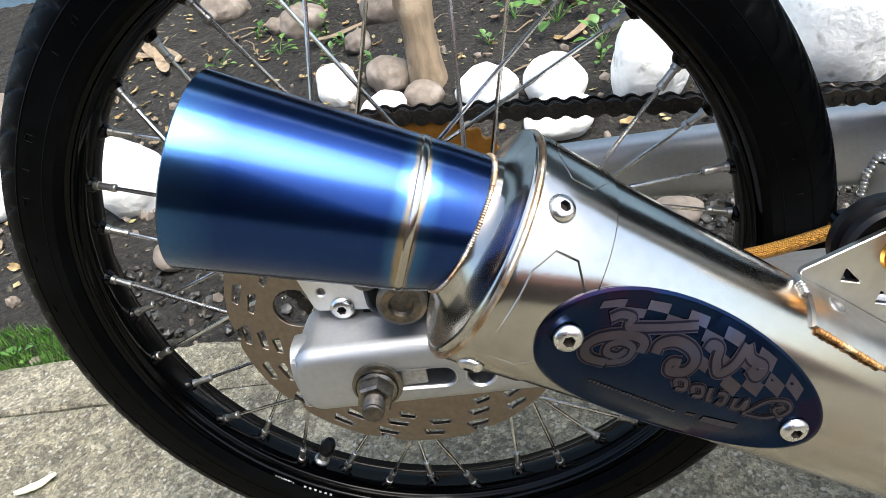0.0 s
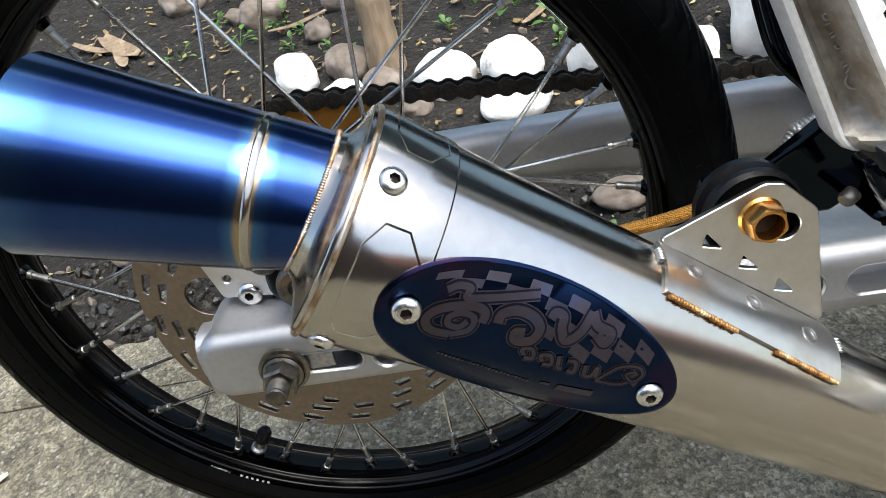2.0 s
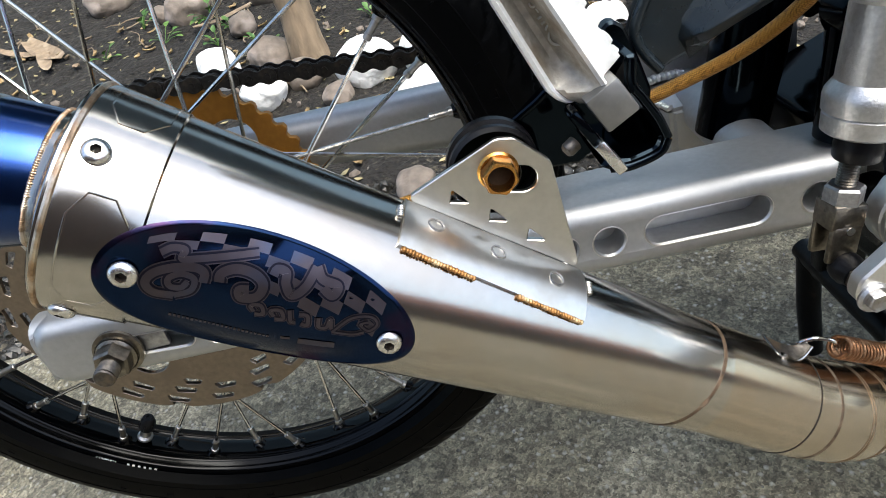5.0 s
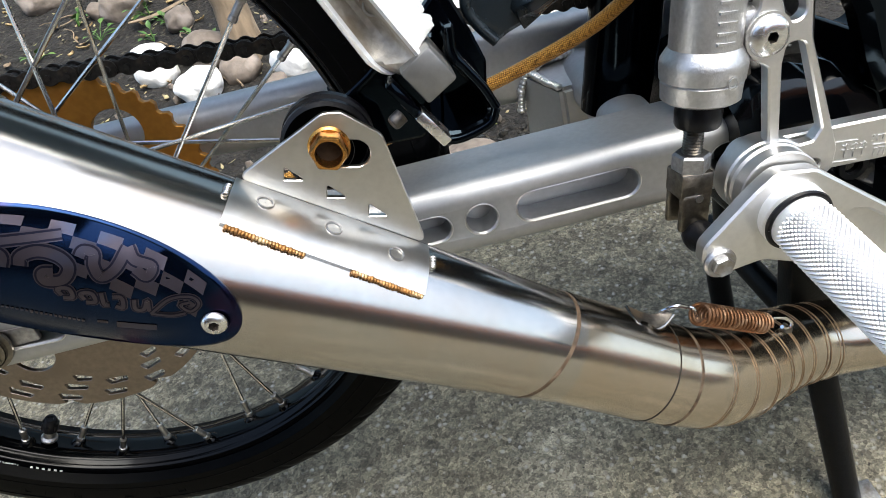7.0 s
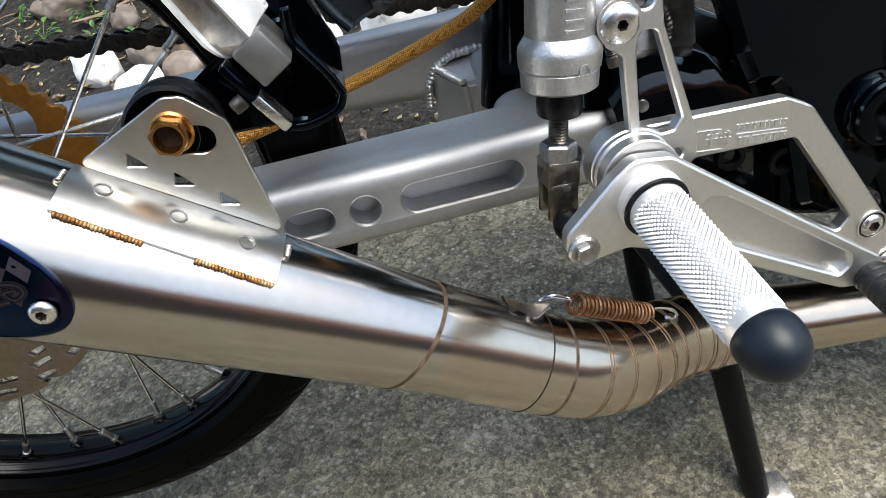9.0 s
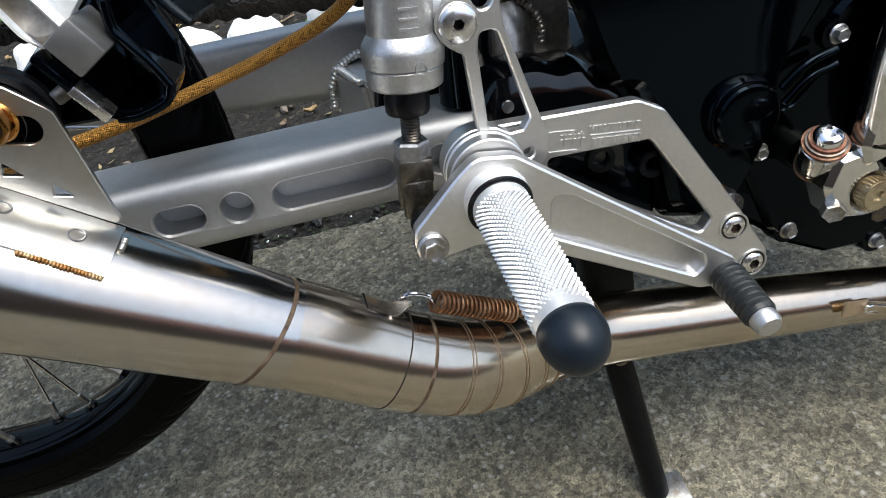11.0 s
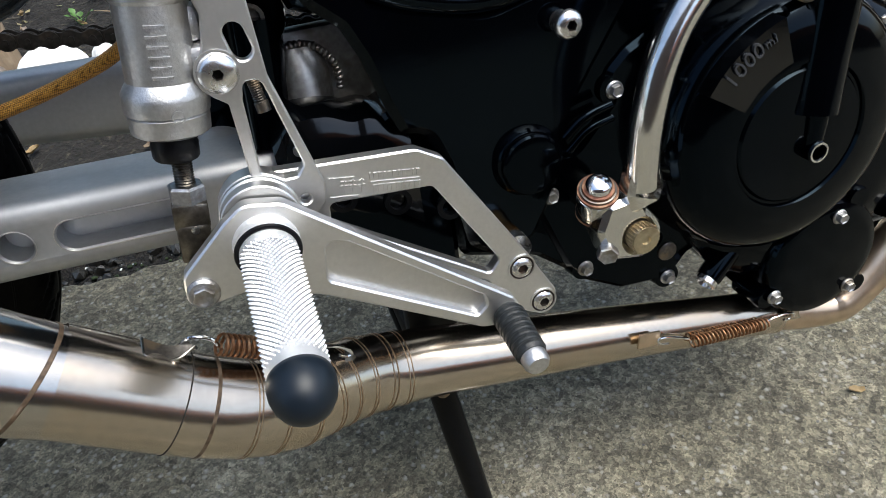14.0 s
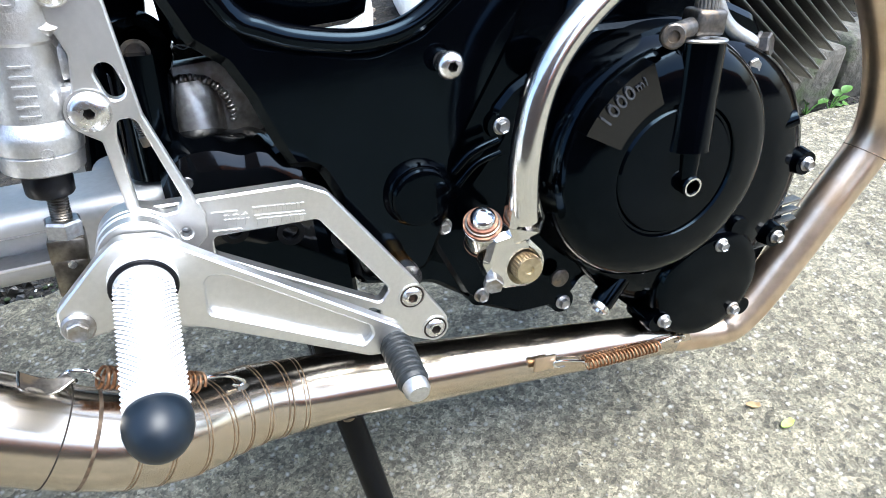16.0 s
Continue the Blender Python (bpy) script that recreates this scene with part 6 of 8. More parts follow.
pocket = round_poly([(0.4150, -0.0195, 0.004), (0.4250, -0.0220, 0.004), (0.4880, -0.0745, 0.004), (0.4890, -0.0810, 0.004), (0.4830, -0.0858, 0.003), (0.4120, -0.0400, 0.004)])
plate(bm, ped, [pocket], -0.1835, -0.1760, 0.0010)
pedal = part("brake_pedal", bm, MILLED, bike, "machined silver brake pedal")
pedal.location = (-0.0012, 0.0040, 0.0015)
bm = bmesh.new()
plate(bm, inset(pocket, -0.0008), [], -0.1790, -0.1762, 0.0)
part("pedal_web", bm, MILLED, pedal)
bm = bmesh.new()
hex_bolt(bm, (0.3572, -0.1835, -0.0282), NEAR, 0.0088, 0.0056, 0.0074, 0.0016)
part("flange_bolt", bm, ZINC, pedal, "zinc flange bolt")
bm = bmesh.new()
ribs = [(0, 0.0068), (0.004, 0.0084)]
for k in range(8):
    ribs += [(0.0050 + 0.0037 * k + ds, 0.0087 + dr - 0.00010 * k) for ds, dr in ((0, 0), (0.0006, 0.0005), (0.0022, 0.0005), (0.0028, 0))]
ribs += [(0.0355, 0.0074), (0.036, 0.006)]
lathe(bm, ribs, (0.4995, -0.1800, -0.0900), V(0.01, -1, -0.17), 24)
part("toe_rubber", bm, DUSTY_RUBBER, pedal, "ribbed black rubber toe tip")
bm = bmesh.new()
lathe(bm, [(0.034, 0.0060), (0.035, 0.0070), (0.040, 0.0070), (0.0425, 0.0056), (0.0432, 0)], (0.4995, -0.1800, -0.0900), V(0.01, -1, -0.17), 24)
part("toe_end", bm, CAST, pedal, "scuffed aluminium toe end")
# rider's peg: knurled tube with a black ball end
PG0, PG1 = V(0.3885, -0.1760, -0.0108), V(0.3903, -0.2691, -0.0238)
PGD = (PG1 - PG0).normalized()
bm = bmesh.new()
lathe(bm, [(0, 0.0150), (0.007, 0.0150), (0.008, 0.0132), (0.018, 0.0124), (0.019, 0.0123), (0.079, 0.0112), (0.080, 0.0117), (0.091, 0.0117), (0.091, 0)], PG0, PGD, 48)
peg = part("foot_peg", bm, KNURL, bike, "knurled aluminium foot peg")
bm = bmesh.new()
a, b, d = ring_frame(PGD)
tube(bm, [PG0 + PGD * 0.0095 + (a * math.cos(t) + b * math.sin(t)) * 0.0136 for t in np.linspace(0, 2 * math.pi, 49)], 0.0014, 8, cap=False)
part("o_ring", bm, RUBBER, peg)
# sleeve under the knurling, a darker grey than its points
bm = bmesh.new()
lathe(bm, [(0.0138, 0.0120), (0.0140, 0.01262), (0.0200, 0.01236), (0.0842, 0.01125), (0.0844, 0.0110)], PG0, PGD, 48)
part("knurl_groove", bm, SATIN, peg, "darker grey grooves between the knurls")
# diamond knurling: small pyramids in a staggered net
bm = bmesh.new()
rows_n, cols_n = 50, 34
for i in range(rows_n):
    s = 0.0150 + 0.0690 * i / rows_n
    r = 0.0123 - 0.0011 * i / rows_n
    for j in range(cols_n):
        t = 2 * math.pi * (j + 0.5 * (i % 2)) / cols_n
        dt = math.pi / cols_n
        ds = 0.00125
        ring = [PG0 + PGD * (s + u * ds) + (a * math.cos(t + w * dt) + b * math.sin(t + w * dt)) * (r - 0.0001) for u, w in ((-1, 0), (0, 0.84), (1, 0), (0, -0.84))]
        apex = bm.verts.new(PG0 + PGD * s + (a * math.cos(t) + b * math.sin(t)) * (r + 0.0010))
        q = [bm.verts.new(p) for p in ring]
        for k in range(4):
            bm.faces.new((q[k], q[(k + 1) % 4], apex))
knurl = part("knurling", bm, KNURL, peg, "sharp diamond knurling", sharp=15)
tagged(knurl, kind="stuff")
bm = bmesh.new()
prof = [(0.0875, 0.0112), (0.0880, 0.0120), (0.0905, 0.0125), (0.0945, 0.0123), (0.0985, 0.0112), (0.1020, 0.0092), (0.1045, 0.0065), (0.1060, 0.0033), (0.1064, 0)]
lathe(bm, prof, PG0, PGD, 48)
part("ball_end", bm, BALL, peg, "dull blue-black plastic ball end", sharp=60)

# -- stand --
bm = bmesh.new()
tube(bm, [(0.472, -0.072, -0.196), (0.481, -0.0858, -0.277), (0.4900, -0.0990, -0.3555)], [0.0105, 0.0105, 0.0100], 18)
stand = part("centre_stand", bm, DARK_PAINT, bike, "scuffed black stand leg")
bm = bmesh.new()
block(bm, (-0.008, -0.014, -0.003), (0.022, 0.012, 0.003), 0.0012, pose(0.4915, -0.1000, -0.3550, 9.98, 0, 0))
part("stand_foot", bm, ZINC, stand, "bare steel foot plate")
bm = bmesh.new()
tube(bm, [(0.471, 0.075, -0.190), (0.478, 0.085, -0.255), (0.4890, 0.096, -0.3200)], 0.0105, 18)
part("far_leg", bm, DARK_PAINT, stand)
bm = bmesh.new()
tube(bm, [(0.471, -0.090, -0.197), (0.471, 0.085, -0.190)], 0.010, 18)
part("stand_axle", bm, DARK_PAINT, stand)
bm = bmesh.new()
block(bm, (0.462, -0.060, -0.200), (0.500, -0.040, -0.060), 0.004)
block(bm, (0.462, 0.040, -0.200), (0.500, 0.060, -0.060), 0.004)
part("stand_lug", bm, DARK_PAINT, stand)
bm = bmesh.new()
lathe(bm, [(0, 0.0060), (0.0012, 0.0060), (0.002, 0.004), (0.002, 0)], (0.4745, -0.0860, -0.2150), V(0.1, -1, 0.1), 20)
part("pivot_bolt", bm, DARK_STEEL, stand)

# -- frame and engine --
bm = bmesh.new()
plate(bm, round_poly([(0.4400, 0.160, 0.01), (0.4560, 0.0900, 0.010), (0.4650, 0.0720, 0.006), (0.4900, 0.0640, 0.020), (0.5230, 0.0560, 0.030), (0.5500, 0.0620, 0.020), (0.5720, 0.0760, 0.012), (0.6000, 0.1050, 0.010), (0.6300, 0.150, 0.01), (0.6350, 0.110, 0.006), (0.6080, 0.0480, 0.010),
                      (0.5650, -0.0150, 0.010), (0.5580, -0.0560, 0.012), (0.5420, -0.0850, 0.012), (0.5180, -0.0930, 0.010), (0.5000, -0.0800, 0.012), (0.4900, -0.0200, 0.020), (0.4830, -0.0020, 0.010), (0.4700, 0.0000, 0.006), (0.4630, 0.0180, 0.006), (0.4560, 0.0430, 0.006), (0.4480, 0.0610, 0.008), (0.4335, 0.0740, 0.008), (0.4240, 0.1000, 0.01), (0.3950, 0.160, 0.01)]), [], -0.1220, -0.1080, 0.005)
frame_plate = part("frame_plate", bm, BLACK, bike, "gloss black frame side plate")
bm = bmesh.new()
tube(bm, spline([(0.425, -0.118, 0.175), (0.4520, -0.118, 0.0930), (0.4720, -0.118, 0.0745), (0.4980, -0.118, 0.0650), (0.5250, -0.118, 0.0610), (0.5500, -0.118, 0.0655), (0.5740, -0.118, 0.0810), (0.6020, -0.118, 0.1100), (0.64, -0.118, 0.165)], 6), 0.0065, 16)
part("frame_edge_tube", bm, BLACK, frame_plate, "rounded gloss black frame edge")
bm = bmesh.new()
button_bolt(bm, (0.5628, -0.1320, 0.0432), NEAR, 0.0078, 0.0050, 0.38)
lathe(bm, [(0, 0.0060), (0.012, 0.0060)], (0.5628, -0.1200, 0.0432), NEAR, 20)
part("frame_bolt", bm, BOLT, frame_plate, "stainless domed frame bolt")
bm = bmesh.new()
lathe(bm, [(0, 0.0215), (0.003, 0.0210), (0.006, 0.0190), (0.0062, 0.0182), (0.009, 0.0182), (0.0105, 0.0172), (0.0110, 0.0155), (0.0105, 0.0080), (0.0105, 0)], (0.5390, -0.1215, -0.0310), NEAR, 48)
part("pivot_cap", bm, ENGINE, frame_plate, "round black rubber pivot cap")
bm = bmesh.new()
plate(bm, round_poly([(0.5800, 0.160, 0.01), (0.5990, 0.0600, 0.01), (0.5720, -0.0050, 0.01), (0.5960, -0.0100, 0.01), (0.6450, 0.0500, 0.01), (0.6800, 0.160, 0.01)]), [], -0.1080, -0.0800, 0.004)
part("frame_web", bm, BLACK, frame_plate)
# inner masses of engine and frame
bm = bmesh.new()
plate(bm, round_poly([(0.4950, -0.0600, 0.012), (0.4950, -0.0900, 0.01), (0.5450, -0.1050, 0.02), (0.5750, -0.1300, 0.01), (0.6050, -0.1480, 0.012), (0.6420, -0.1500, 0.008), (0.6620, -0.1320, 0.006), (0.6900, -0.1650, 0.01), (0.7250, -0.2020, 0.01),
                      (0.8050, -0.2130, 0.012), (0.8480, -0.1400, 0.01), (0.8400, -0.0500, 0.02), (0.7900, 0.0300, 0.02), (0.7000, 0.0750, 0.02), (0.6560, 0.0760, 0.02), (0.6000, -0.0400, 0.02), (0.5000, -0.0500, 0.015)]), [], -0.1120, 0.1000, 0.004)
plate(bm, round_poly([(0.4950, 0.0300, 0.012), (0.4950, -0.0600, 0.01), (0.5600, -0.1000, 0.01), (0.6300, -0.0900, 0.01), (0.6500, 0.0780, 0.012), (0.6200, 0.0800, 0.012), (0.5600, 0.0480, 0.015), (0.5000, 0.0480, 0.012)]), [], -0.1120, -0.0900, 0.004)
plate(bm, round_poly([(0.4100, -0.0100, 0.008), (0.4960, 0.0200, 0.008), (0.4960, -0.1300, 0.008), (0.4550, -0.1080, 0.008), (0.4130, -0.0780, 0.010)]), [], -0.1060, 0.0600, 0.003)
engine = part("engine_case", bm, ENGINE, bike, "gloss black engine crankcase")
bm = bmesh.new()
plate(bm, round_poly([(0.5480, -0.0300, 0.01), (0.5460, -0.0700, 0.012), (0.5650, -0.1180, 0.012), (0.5780, -0.1320, 0.006), (0.6060, -0.1480, 0.014), (0.6420, -0.1510, 0.010), (0.6580, -0.1320, 0.006), (0.6880, -0.1500, 0.01), (0.7350, -0.1800, 0.02), (0.8000, -0.1500, 0.02),
                      (0.8000, -0.0300, 0.03), (0.7300, 0.0400, 0.03), (0.6600, 0.0450, 0.02), (0.6060, 0.0180, 0.01), (0.5930, 0.0060, 0.008), (0.5980, -0.0100, 0.006), (0.5720, -0.0380, 0.01)]), [], -0.1168, -0.1090, 0.003)
cover = part("clutch_cover_base", bm, ENGINE, engine, "gloss black right engine cover")
bm = bmesh.new()
lathe(bm, [(0.0, 0.0985), (0.010, 0.0980), (0.016, 0.0930), (0.022, 0.0800), (0.0235, 0.0600), (0.0235, 0)], (0.7400, -0.1110, -0.0760), NEAR, 96)
part("generator_bulge", bm, ENGINE, engine, "round black front engine cover")
bm = bmesh.new()
CC = V(0.6965, -0.1200, -0.0430)
lathe(bm, [(0.0, 0.0860), (0.010, 0.0850), (0.022, 0.0815), (0.030, 0.0770), (0.0345, 0.0715), (0.0370, 0.0640), (0.0385, 0.0500), (0.0388, 0.0448), (0.0368, 0.0436), (0.0368, 0.0420), (0.0385, 0.0405), (0.0395, 0.0250), (0.0400, 0)], CC, NEAR, 96)
drum = part("clutch_cover", bm, ENGINE, engine, "round gloss black clutch cover", sharp=28)
bm = bmesh.new()
for t0, t1, r0, r1 in ((107, 149, 0.0490, 0.0775),):
    rows = []
    for k in range(17):
        t = radians(t0 + (t1 - t0) * k / 16)
        row = []
        for r, y in ((r0, 0.0380), (r0 + 0.001, 0.0412), (r1 - 0.001, 0.0402), (r1, 0.0300)):
            row.append(bm.verts.new(CC + V(r * math.cos(t), -y, r * math.sin(t))))
        rows.append(row)
    for a_, b_ in zip(rows, rows[1:]):
        for j in range(3):
            bm.faces.new((a_[j], a_[j + 1], b_[j + 1], b_[j]))
    bm.faces.new(rows[0])
    bm.faces.new(rows[-1][::-1])
part("raised_sector", bm, GLOSS, drum)
for ch, t in zip("1000", (139.5, 133.8, 128.4, 123.2)):
    tt = radians(t)
    c = CC + V(0.0695 * math.cos(tt), -0.0410, 0.0695 * math.sin(tt))
    m = Matrix.Translation(c) @ Matrix(((1, 0, 0, 0), (0, 0, -1, 0), (0, 1, 0, 0), (0, 0, 0, 1))) @ Matrix.Rotation(tt - math.pi / 2, 4, "Z") @ pose(0, -0.003, 0)
    writing(ch, 0.0128, 0.0010, m, LETTER, drum, "cast_letter", "raised dark grey cast letters")
for ch, t in (("m", 117.4), ("l", 114.0)):
    tt = radians(t)
    c = CC + V(0.0695 * math.cos(tt), -0.0410, 0.0695 * math.sin(tt))
    m = Matrix.Translation(c) @ Matrix(((1, 0, 0, 0), (0, 0, -1, 0), (0, 1, 0, 0), (0, 0, 0, 1))) @ Matrix.Rotation(tt - math.pi / 2, 4, "Z") @ pose(0, -0.002, 0)
    writing(ch, 0.0075, 0.0009, m, LETTER, drum, "cast_letter", "raised dark grey cast letters")
# clutch lifter housing with its clamp, stud and bright boss
bm = bmesh.new()
p0, p1 = V(0.7042, -0.1540, -0.0300), V(0.7130, -0.1480, 0.0330)
tube(bm, [p0, p0.lerp(p1, 0.5), p1], [0.0158, 0.0156, 0.0160], 32)
lifter = part("lifter_housing", bm, ENGINE, engine, "black clutch lifter housing")
bm = bmesh.new()
lathe(bm, [(0, 0.0160), (0.0010, 0.0168), (0.002, 0.0162), (0.002, 0.006), (0.009, 0.006)], p1, p1 - p0, 32)
part("worn_rim", bm, ZINC, lifter)
bm = bmesh.new()
block(bm, (-0.0105, -0.0085, -0.0075), (0.0105, 0.0085, 0.0075), 0.003, pose(0.7155, -0.1480, 0.0440, 0, 8, 0), 3)
tube(bm, [(0.7060, -0.150, 0.0430), (0.6870, -0.156, 0.0430)], 0.0055, 16)
part("clamp_arm", bm, DARK_STEEL, lifter, "worn dark steel clamp arm")
bm = bmesh.new()
lathe(bm, [(0, 0.0070), (0.004, 0.0070), (0.005, 0.006), (0.005, 0.0035), (0.003, 0.003), (0.003, 0)], (0.6850, -0.1590, 0.0430), V(-0.35, -0.9, 0.1), 24)
part("clamp_bolt", bm, DARK_STEEL, lifter)
bm = bmesh.new()
for k in range(18):
    t = 2 * math.pi * k / 18
    tube(bm, [(0.7165 + 0.0060 * math.cos(t), -0.1480 + 0.0060 * math.sin(t), 0.0500), (0.7170 + 0.0060 * math.cos(t), -0.1480 + 0.0060 * math.sin(t), 0.0575)], 0.0009, 6)
lathe(bm, [(0, 0.0056), (0.008, 0.0056), (0.008, 0)], (0.7165, -0.148, 0.050), V(0.07, 0, 1), 20)
part("splined_shaft", bm, ZINC, lifter)
bm = bmesh.new()
lathe(bm, [(0, 0.0066), (0.006, 0.0066), (0.0072, 0.0058), (0.0072, 0.0044), (0.002, 0.0040), (0.002, 0)], (0.7041, -0.1590, -0.0520), NEAR, 28)
tube(bm, [(0.7046, -0.159, -0.0500), (0.7060, -0.158, -0.0250)], [0.0060, 0.0078], 20)
part("adjuster_boss", bm, ENGINE, drum)
bm = bmesh.new()
lathe(bm, [(0, 0.0062), (0.0006, 0.0062), (0.0006, 0.0050), (0, 0.0050)], (0.7041, -0.1663, -0.0520), NEAR, 28, closed=True)
part("bright_ring", bm, BOLT, drum)
# lower oil filter cover
bm = bmesh.new()
lathe(bm, [(0.0, 0.0480), (0.022, 0.0470), (0.027, 0.0440), (0.0285, 0.0400), (0.029, 0.0360), (0.0300, 0)], (0.7530, -0.1110, -0.1580), NEAR, 72)
oil = part("oil_filter_cover", bm, ENGINE, engine, "round black oil filter cover")
for t in (62, 205, 318):
    bm = bmesh.new()
    c = V(0.7530 + 0.0485 * math.cos(radians(t)), -0.1110, -0.1580 + 0.0485 * math.sin(radians(t)))
    lathe(bm, [(0, 0.0090), (0.024, 0.0085), (0.027, 0.0075), (0.027, 0)], c, NEAR, 24)
    part("bolt_boss", bm, ENGINE, oil)


def engine_bolt(x, y, z, flange=0.0056, across=0.0070, h=0.0050, mat=ZINC, boss=True):
    if boss:
        bm = bmesh.new()
        lathe(bm, [(0, 0.0105), (0.010, 0.0090), (0.0105, 0)], (x, y + 0.0105, z), NEAR, 24)
        part("bolt_boss", bm, ENGINE, engine)
    bm = bmesh.new()
    hex_bolt(bm, (x, y, z), NEAR, across, h, flange, 0.001)
    part("engine_bolt", bm, mat, engine, "zinc-plated hexagon bolt")


for x, y, z in ((0.5548, -0.1165, -0.0610), (0.577, -0.1165, -0.1212), (0.6399, -0.1170, -0.1482), (0.5986, -0.1160, -0.0040)):
    engine_bolt(x, y, z)
for x, z in ((0.7585, -0.1235), (0.7128, -0.1762), (0.7780, -0.1870)):
    engine_bolt(x, -0.1400, z, boss=False)
for x, z in ((0.8160, -0.1357), (0.8330, -0.0790)):
    engine_bolt(x, -0.1350, z)
bm = bmesh.new()
lathe(bm, [(0, 0.0068), (0.002, 0.0068), (0.003, 0.0050), (0.003, 0)], (0.6330, -0.1240, -0.1205), NEAR, 24)
part("drain_plug", bm, DARK_STEEL, engine, "tarnished dark plug")
bm = bmesh.new()
lathe(bm, [(0, 0.0090), (0.026, 0.0085), (0.028, 0.0080)], (0.6850, -0.1230, -0.1345), V(-0.78, -0.25, -0.55), 28)
part("oil_pipe_stub", bm, ENGINE, engine)
bm = bmesh.new()
lathe(bm, [(0.027, 0.0080), (0.0315, 0.0080), (0.0325, 0.0062), (0.030, 0.0055), (0.030, 0)], (0.6850, -0.1230, -0.1345), V(-0.78, -0.25, -0.55), 28)
part("stub_end", bm, BOLT, engine, "bright turned pipe stub end")
bm = bmesh.new()
lathe(bm, [(0, 0.0120), (0.008, 0.0120), (0.012, 0.0100), (0.012, 0)], (0.6250, -0.1220, 0.0300), NEAR, 32)
part("inspection_cap", bm, ENGINE, engine)
# front horn with ribbed cover below
bm = bmesh.new()
tube(bm, [(0.780, -0.112, -0.056), (0.803, -0.122, -0.0480), (0.8205, -0.130, -0.0420)], [0.017, 0.0105, 0.0060], 20)
part("mount_horn", bm, ENGINE, engine)
for k in range(5):
    bm = bmesh.new()
    block(bm, (0.795, -0.1180, -0.1560 + k * 0.0085), (0.855, -0.1100, -0.1545 + k * 0.0085), 0.0005)
    part("case_rib", bm, FIN, engine)
# raised rib patterns left of the kick shaft
bm = bmesh.new()
tube(bm, spline([(0.5620, -0.1235, -0.0230), (0.5750, -0.1240, -0.0130), (0.5920, -0.1240, -0.0090)], 6), 0.0028, 12)
tube(bm, spline([(0.5640, -0.1235, -0.0320), (0.5770, -0.1240, -0.0210), (0.5930, -0.1240, -0.0170)], 6), 0.0024, 12)
part("cast_rib", bm, ENGINE, engine)

# -- kick starter --
KS = V(0.5860, -0.1600, -0.0725)
bm = bmesh.new()
lathe(bm, [(0, 0.0110), (0.0125, 0.0110)], KS - NEAR * 0.04, NEAR, 24)
lathe(bm, [(0.0, 0.0085), (0.050, 0.0085), (0.0535, 0.0080), (0.0535, 0.0030), (0.052, 0.0026), (0.052, 0)], KS - NEAR * 0.04, NEAR, 32)
for k in range(26):
    t = 2 * math.pi * k / 26
    c = KS + NEAR * 0.0065 + V(0.0084 * math.cos(t), 0, 0.0084 * math.sin(t))
    tube(bm, [c, c + NEAR * 0.0065], 0.0007, 6)
kick = part("kick_starter", bm, SHAFT, bike, "splined kick starter shaft")
bm = bmesh.new()
plate(bm, round_poly([(0.5660, -0.0840, 0.004), (0.5950, -0.0900, 0.010), (0.6010, -0.0700, 0.010), (0.5900, -0.0560, 0.006), (0.5880, -0.0460, 0.004), (0.5660, -0.0480, 0.004), (0.5600, -0.0640, 0.006)]), [circle(KS.x, KS.z, 0.0092, 28)], -0.1680, -0.1500, 0.003)
part("kick_hub", bm, WORN_CHROME, kick, "scuffed cast kick hub")
bm = bmesh.new()
hex_bolt(bm, (0.5655, -0.1660, -0.0770), V(-0.35, -0.9, -0.1), 0.0105, 0.006, 0.0)
part("clamp_bolt", bm, ZINC, kick)
bm = bmesh.new()
KP = V(0.5657, -0.1542, -0.0494)
KPD = V(-0.12, -0.45, 0.88).normalized()
lathe(bm, [(-0.012, 0.0095), (0.004, 0.0115), (0.006, 0.0115), (0.007, 0.0105), (0.007, 0)], KP, KPD, 32)
part("pivot_barrel", bm, WORN_CHROME, kick)
bm = bmesh.new()
lathe(bm, [(0.0068, 0.0114), (0.0082, 0.0114), (0.0084, 0.0100)], KP, KPD, 32)
part("rusty_washer", bm, COPPER_RUST, kick, "rusty red pivot washer")
bm = bmesh.new()
lathe(bm, [(0.0080, 0.0102), (0.0098, 0.0102), (0.0100, 0.0092), (0.0088, 0.0086)], KP, KPD, 32)
part("spring_washer", bm, DARK_STEEL, kick)
bm = bmesh.new()
lathe(bm, [(0.0085, 0.0092), (0.0115, 0.0088), (0.0118, 0.0074)], KP, KPD, 32)
part("rusty_washer", bm, COPPER_RUST, kick, "rusty red pivot washer")
bm = bmesh.new()
lathe(bm, [(-0.0130, 0.0108), (-0.0112, 0.0108)], KP, KPD, 32)
part("rusty_collar", bm, COPPER_RUST, kick)
bm = bmesh.new()
lathe(bm, [(0.008, 0.0075), (0.0140, 0.0072), (0.0155, 0.0064), (0.0165, 0.0048), (0.0168, 0.0036), (0.0150, 0.0032), (0.0150, 0)], KP, KPD, 36)
part("pivot_nut", bm, CHROME, kick, "chrome domed pivot nut")
bm = bmesh.new()
kl = spline([(0.5870, -0.1655, -0.0420), (0.5868, -0.166, -0.0330), (0.5880, -0.167, -0.0080), (0.5950, -0.166, 0.0210), (0.6080, -0.164, 0.0450), (0.6300, -0.162, 0.0660), (0.668, -0.160, 0.090), (0.71, -0.158, 0.113)], 7)
tube(bm, kl, [0.0088 for k in range(len(kl))], 28)
part("kick_lever", bm, WORN_CHROME, kick, "chromed curved kick lever")
bm = bmesh.new()
